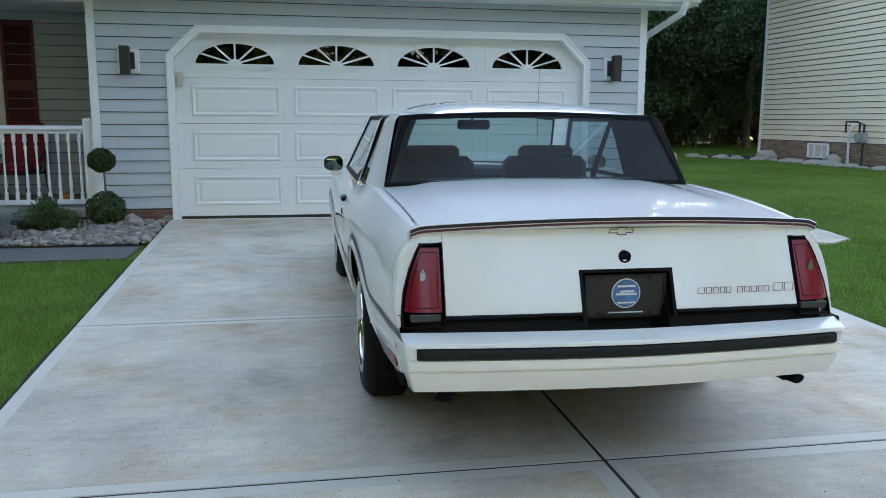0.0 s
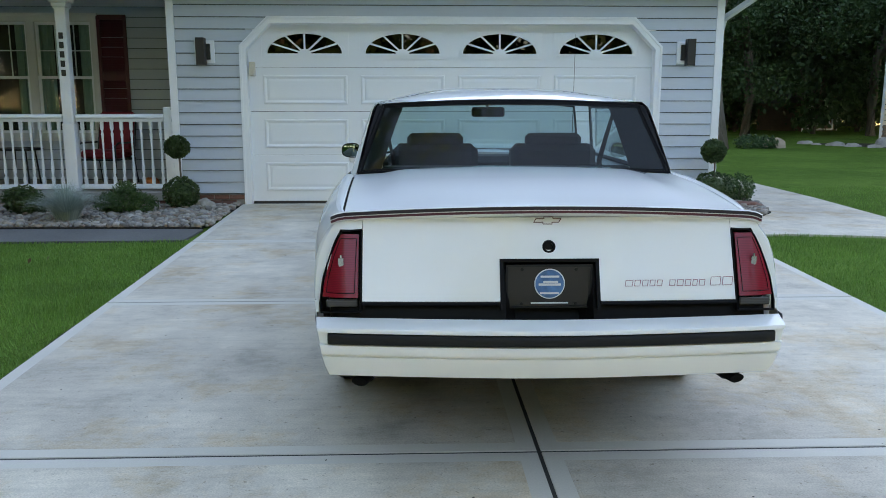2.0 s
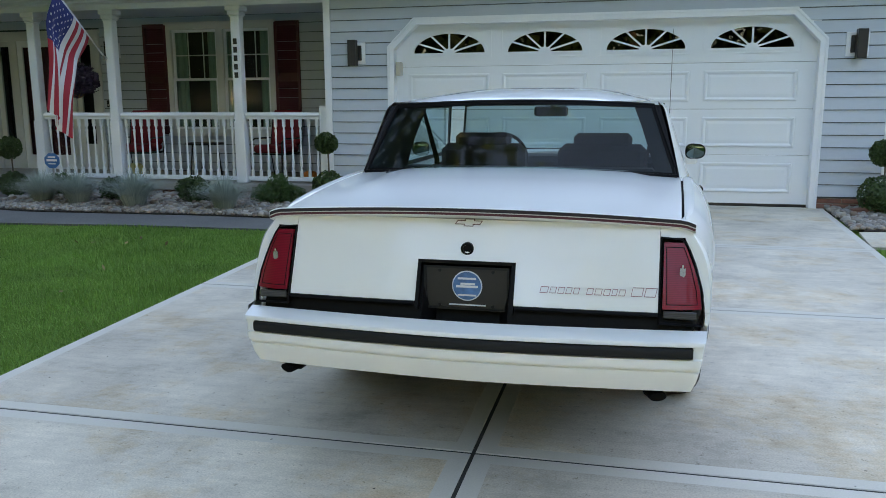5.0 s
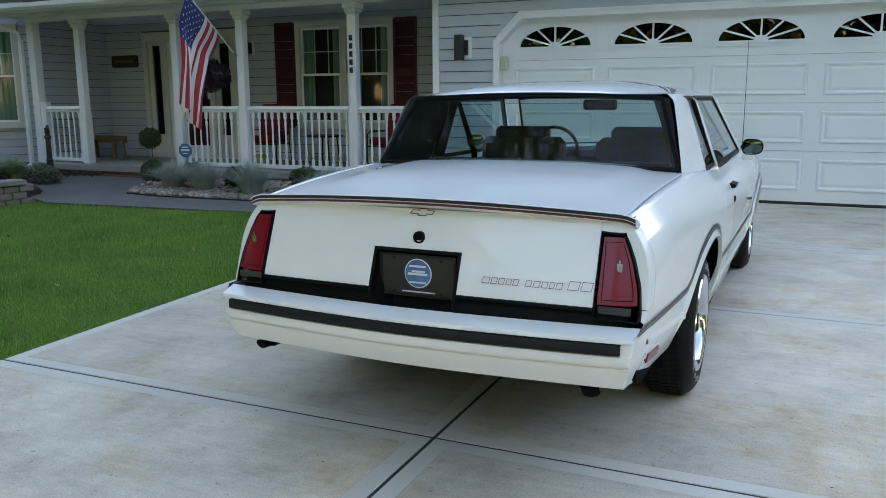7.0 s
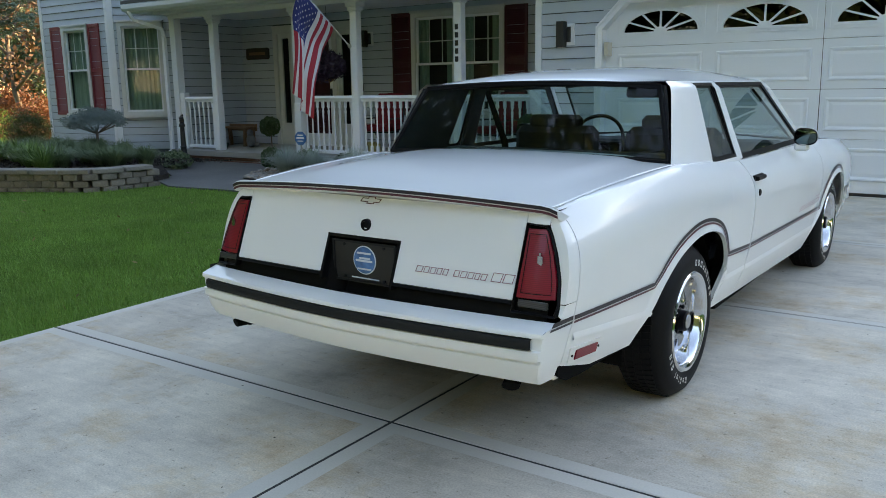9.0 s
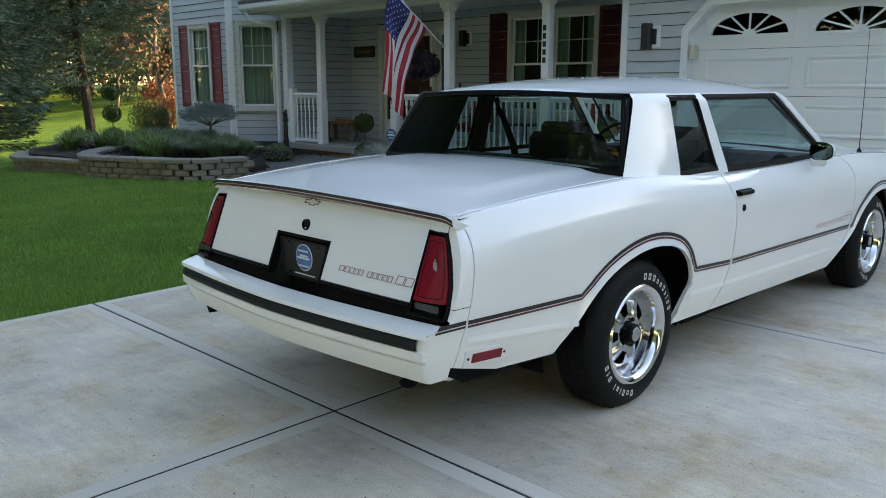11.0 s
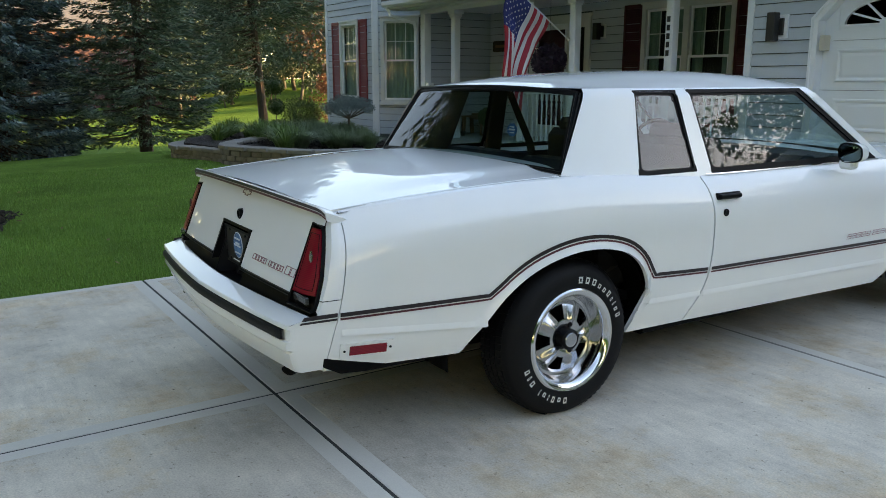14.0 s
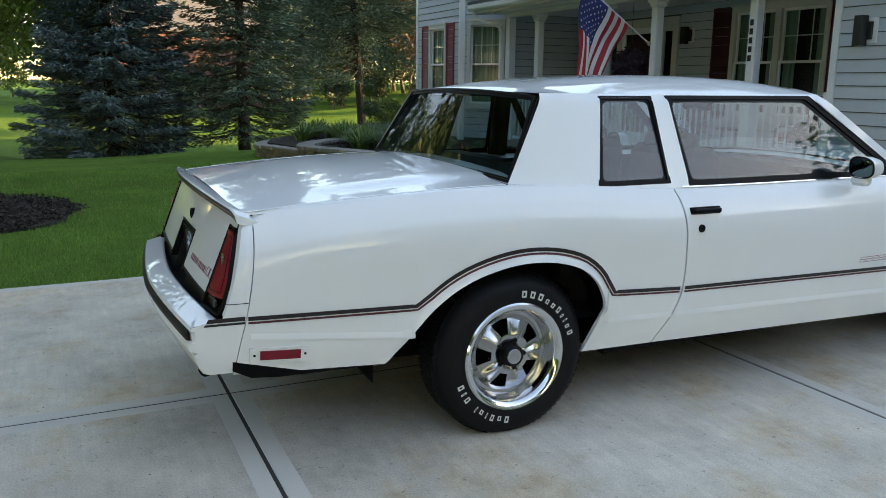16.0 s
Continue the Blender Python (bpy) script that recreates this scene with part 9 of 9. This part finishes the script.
def neighbour():
    nb = thing("neighbour_house", "beige-sided neighbouring house on a brick base", "house", at=(16.9, 0, 0))
    Y0, Y1, ZB = 8.0, 27.6, 0.62
    bm = bmesh.new()
    z = ZB
    while z < 6.3:
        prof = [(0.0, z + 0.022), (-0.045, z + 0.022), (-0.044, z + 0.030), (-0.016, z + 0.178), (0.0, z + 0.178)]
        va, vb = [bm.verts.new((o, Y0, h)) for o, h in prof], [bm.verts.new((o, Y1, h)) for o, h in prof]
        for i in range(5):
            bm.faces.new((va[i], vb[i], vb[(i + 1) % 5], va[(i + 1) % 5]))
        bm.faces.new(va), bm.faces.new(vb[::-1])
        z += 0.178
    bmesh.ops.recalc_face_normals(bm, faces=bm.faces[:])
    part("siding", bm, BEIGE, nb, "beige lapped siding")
    # same dark core, drawing the shade lines between the beige boards
    part("wall", box_bm(0.0, 9.0, Y0, Y1, -0.1, 6.3), SHADE_CORE, nb)
    bm = bmesh.new()
    r = 0
    z = 0.0
    while z < ZB - 0.02:
        y = Y0 + (0.12 if r % 2 else 0.0)
        while y < Y1 - 0.2:
            if not (23.55 < y + 0.11 < 24.75 and 0.12 < z < 0.56):
                box(bm, -0.045, -0.0, y, y + 0.225, z, z + 0.066)
            y += 0.24
        z += 0.078
        r += 1
    tagged(part("brick_base", bm, TAN_BRICK, nb, "tan brick base courses"), kind="stuff")
    part("corner_board", box_bm(-0.05, 0.10, Y1 - 0.02, Y1 + 0.10, 0.0, 6.3), WHITE, nb)
    bm = bmesh.new()
    for a, b, c0, c1 in ((23.6, 24.7, 0.10, 0.15), (23.6, 24.7, 0.53, 0.58), (23.6, 23.66, 0.15, 0.53), (24.64, 24.7, 0.15, 0.53), (23.94, 23.96, 0.15, 0.53), (24.32, 24.34, 0.15, 0.53)):
        box(bm, -0.07, -0.01, a, b, c0, c1)
    w = part("basement_window", bm, WHITE, nb, "small white basement window")
    part("pane", box_bm(-0.03, -0.025, 23.66, 24.64, 0.15, 0.53), LAMP_LENS, w)
    rf = bmesh.new()
    prism(rf, [(-0.6, 6.2), (4.5, 9.0), (9.6, 6.2), (9.6, 6.3), (4.5, 9.15), (-0.6, 6.3)], "y", Y0 - 0.4, Y1 + 0.4)
    part("roof", rf, ROOF, nb)
    gm = bmesh.new()
    box(gm, -0.40, -0.20, 21.6, 21.95, 0.65, 0.95, bevel=0.03)
    lathe(gm, [(0.14, -0.45), (0.14, -0.42), (0.10, -0.40), (0.0001, -0.40)], 16, "x", (0, 21.78, 0.82))
    m = part("gas_meter", gm, grainy("grey_meter_paint", (0.28, 0.33, 0.32), 0.5), nb, "grey gas meter")
    pp = bmesh.new()
    tube(pp, [(-0.3, 21.68, 0.0), (-0.3, 21.68, 1.20), (-0.3, 22.0, 1.28), (-0.3, 22.5, 1.28), (-0.3, 22.5, 0.95)], 0.03, 8)
    tube(pp, [(-0.3, 21.88, 0.95), (-0.3, 21.88, 1.25)], 0.03, 8)
    part("gas_pipe", pp, BLACK, m)
    wp = bmesh.new()
    tube(wp, [(-0.2, 22.45, 0.0), (-0.2, 22.45, 1.05), (-0.1, 22.45, 1.15), (0.0, 22.45, 1.15)], 0.045, 8)
    part("vent_pipe", wp, WHITE, nb)


neighbour()
flat_patch("neighbour_bed", [(16.85, 8.0), (16.85, 27.9), (14.6, 28.3), (14.0, 27.2), (15.6, 24.5), (15.8, 8.0)], -0.06, -0.005, SOIL, "dark mulch bed along the neighbouring house", "mulch bed")
rr = random.Random(12)
for k in range(17):
    y = 27.6 - 0.62 * k + rr.uniform(-0.15, 0.15)
    x = lerp_table([(8.0, 15.75), (24.5, 15.55), (27.2, 14.1), (28.3, 14.4)], y)
    s = rr.uniform(0.12, 0.26)
    rock("border_rock", (x + rr.uniform(-0.1, 0.1), y, 0.0), (s * 1.3, s, s * 0.55), BOULDER, "grey edging rock along the mulch bed", 20 + k)
rock("border_rock", (15.9, 25.6, 0.05), (0.34, 0.30, 0.28), BOULDER, "large rounded grey rock in the mulch bed", 41)
rock("border_rock", (16.3, 22.6, 0.05), (0.30, 0.26, 0.24), BOULDER, "large rounded grey rock in the mulch bed", 42)


# ---- shed in the woods ----
def shed():
    s = thing("shed", "brown gambrel-roofed garden shed with white crossed doors", "shed", at=(22.2, 42.5, -0.03), rz=24)
    SH = grainy("brown_shed_boards", (0.15, 0.105, 0.075), 0.8, fine=8, coarse=1, vary=0.2)
    bm = bmesh.new()
    prism(bm, [(-1.35, 0), (1.35, 0), (1.35, 1.55), (0.85, 2.15), (0, 2.5), (-0.85, 2.15), (-1.35, 1.55)], "y", 0, 3.0)
    part("body", bm, SH, s)
    bm = bmesh.new()
    for a, b in (((-1.5, 1.45), (-0.88, 2.2)), ((-0.88, 2.2), (0, 2.58)), ((0, 2.58), (0.88, 2.2)), ((0.88, 2.2), (1.5, 1.45))):
        prism(bm, [a, b, (b[0], b[1] + 0.06), (a[0], a[1] + 0.06)], "y", -0.15, 3.1)
    part("roof", bm, ROOF, s)
    for x0 in (-0.95, 0.02):
        bm = bmesh.new()
        x1, z1 = x0 + 0.93, 1.35
        for a, b, c0, c1 in ((x0, x1, 0.05, 0.13), (x0, x1, z1 - 0.08, z1), (x0, x0 + 0.08, 0.05, z1), (x1 - 0.08, x1, 0.05, z1)):
            box(bm, a, b, -0.05, -0.005, c0, c1)
        for p, q in (((x0, 0.1), (x1, z1)), ((x0, z1), (x1, 0.1))):
            dx, dz = q[0] - p[0], q[1] - p[1]
            L = math.hypot(dx, dz)
            nx, nz = -dz / L * 0.04, dx / L * 0.04
            prism(bm, [(p[0] - nx, p[1] - nz), (q[0] - nx, q[1] - nz), (q[0] + nx, q[1] + nz), (p[0] + nx, p[1] + nz)], "y", -0.045, -0.006)
        part("door", bm, WHITE, s, "white crossed door trim")
    for x in (-1.35, 1.27):
        part("corner_trim", box_bm(x, x + 0.08, -0.02, -0.001, 0, 1.55), WHITE, s)


shed()


# ---- far brick house beyond the spruces ----
def far_house():
    h = thing("distant_house", "distant brick house with a grey gabled roof", "house", at=(-80, 13.0, 0.3), rz=-75)
    RB = grainy("far_red_brick", (0.12, 0.058, 0.048), 0.9, fine=6, coarse=0.6, vary=0.12)
    part("wall", box_bm(-9, 9, 0, 10, -1.5, 5.2), RB, h)
    bm = bmesh.new()
    prism(bm, [(-0.7, 5.0), (5, 9.0), (10.7, 5.0), (10.7, 5.2), (5, 9.2), (-0.7, 5.2)], "x", -9.5, 9.5)
    part("roof", bm, ROOF, h)
    bm = bmesh.new()
    prism(bm, [(1.0, 4.8), (8.0, 4.8), (4.5, 8.0)], "y", -0.8, 3)
    g = part("gable", bm, WHITE, h, "white front gable")
    for x in (-7, -4, 2.5, 5.5):
        b = bmesh.new()
        box(b, x, x + 1.2, -0.08, 0.02, 2.2, 4.0)
        w = part("window", b, WHITE, h)
        part("pane", box_bm(x + 0.12, x + 1.08, -0.1, -0.081, 2.32, 3.88), GARAGE_GLASS, w)
    bm = bmesh.new()
    box(bm, -8.2, -7.0, 4, 5.2, 5, 10.2)
    part("chimney", bm, RB, h)


far_house()
flat_patch("street", [(-900, -17.5), (900, -17.5), (900, -10.2), (-900, -10.2)], -0.06, -0.02, grainy("asphalt", (0.055, 0.055, 0.057), 0.9, fine=40, coarse=1, vary=0.2, bumps=0.3), "dark asphalt street at the foot of the driveway", "road")
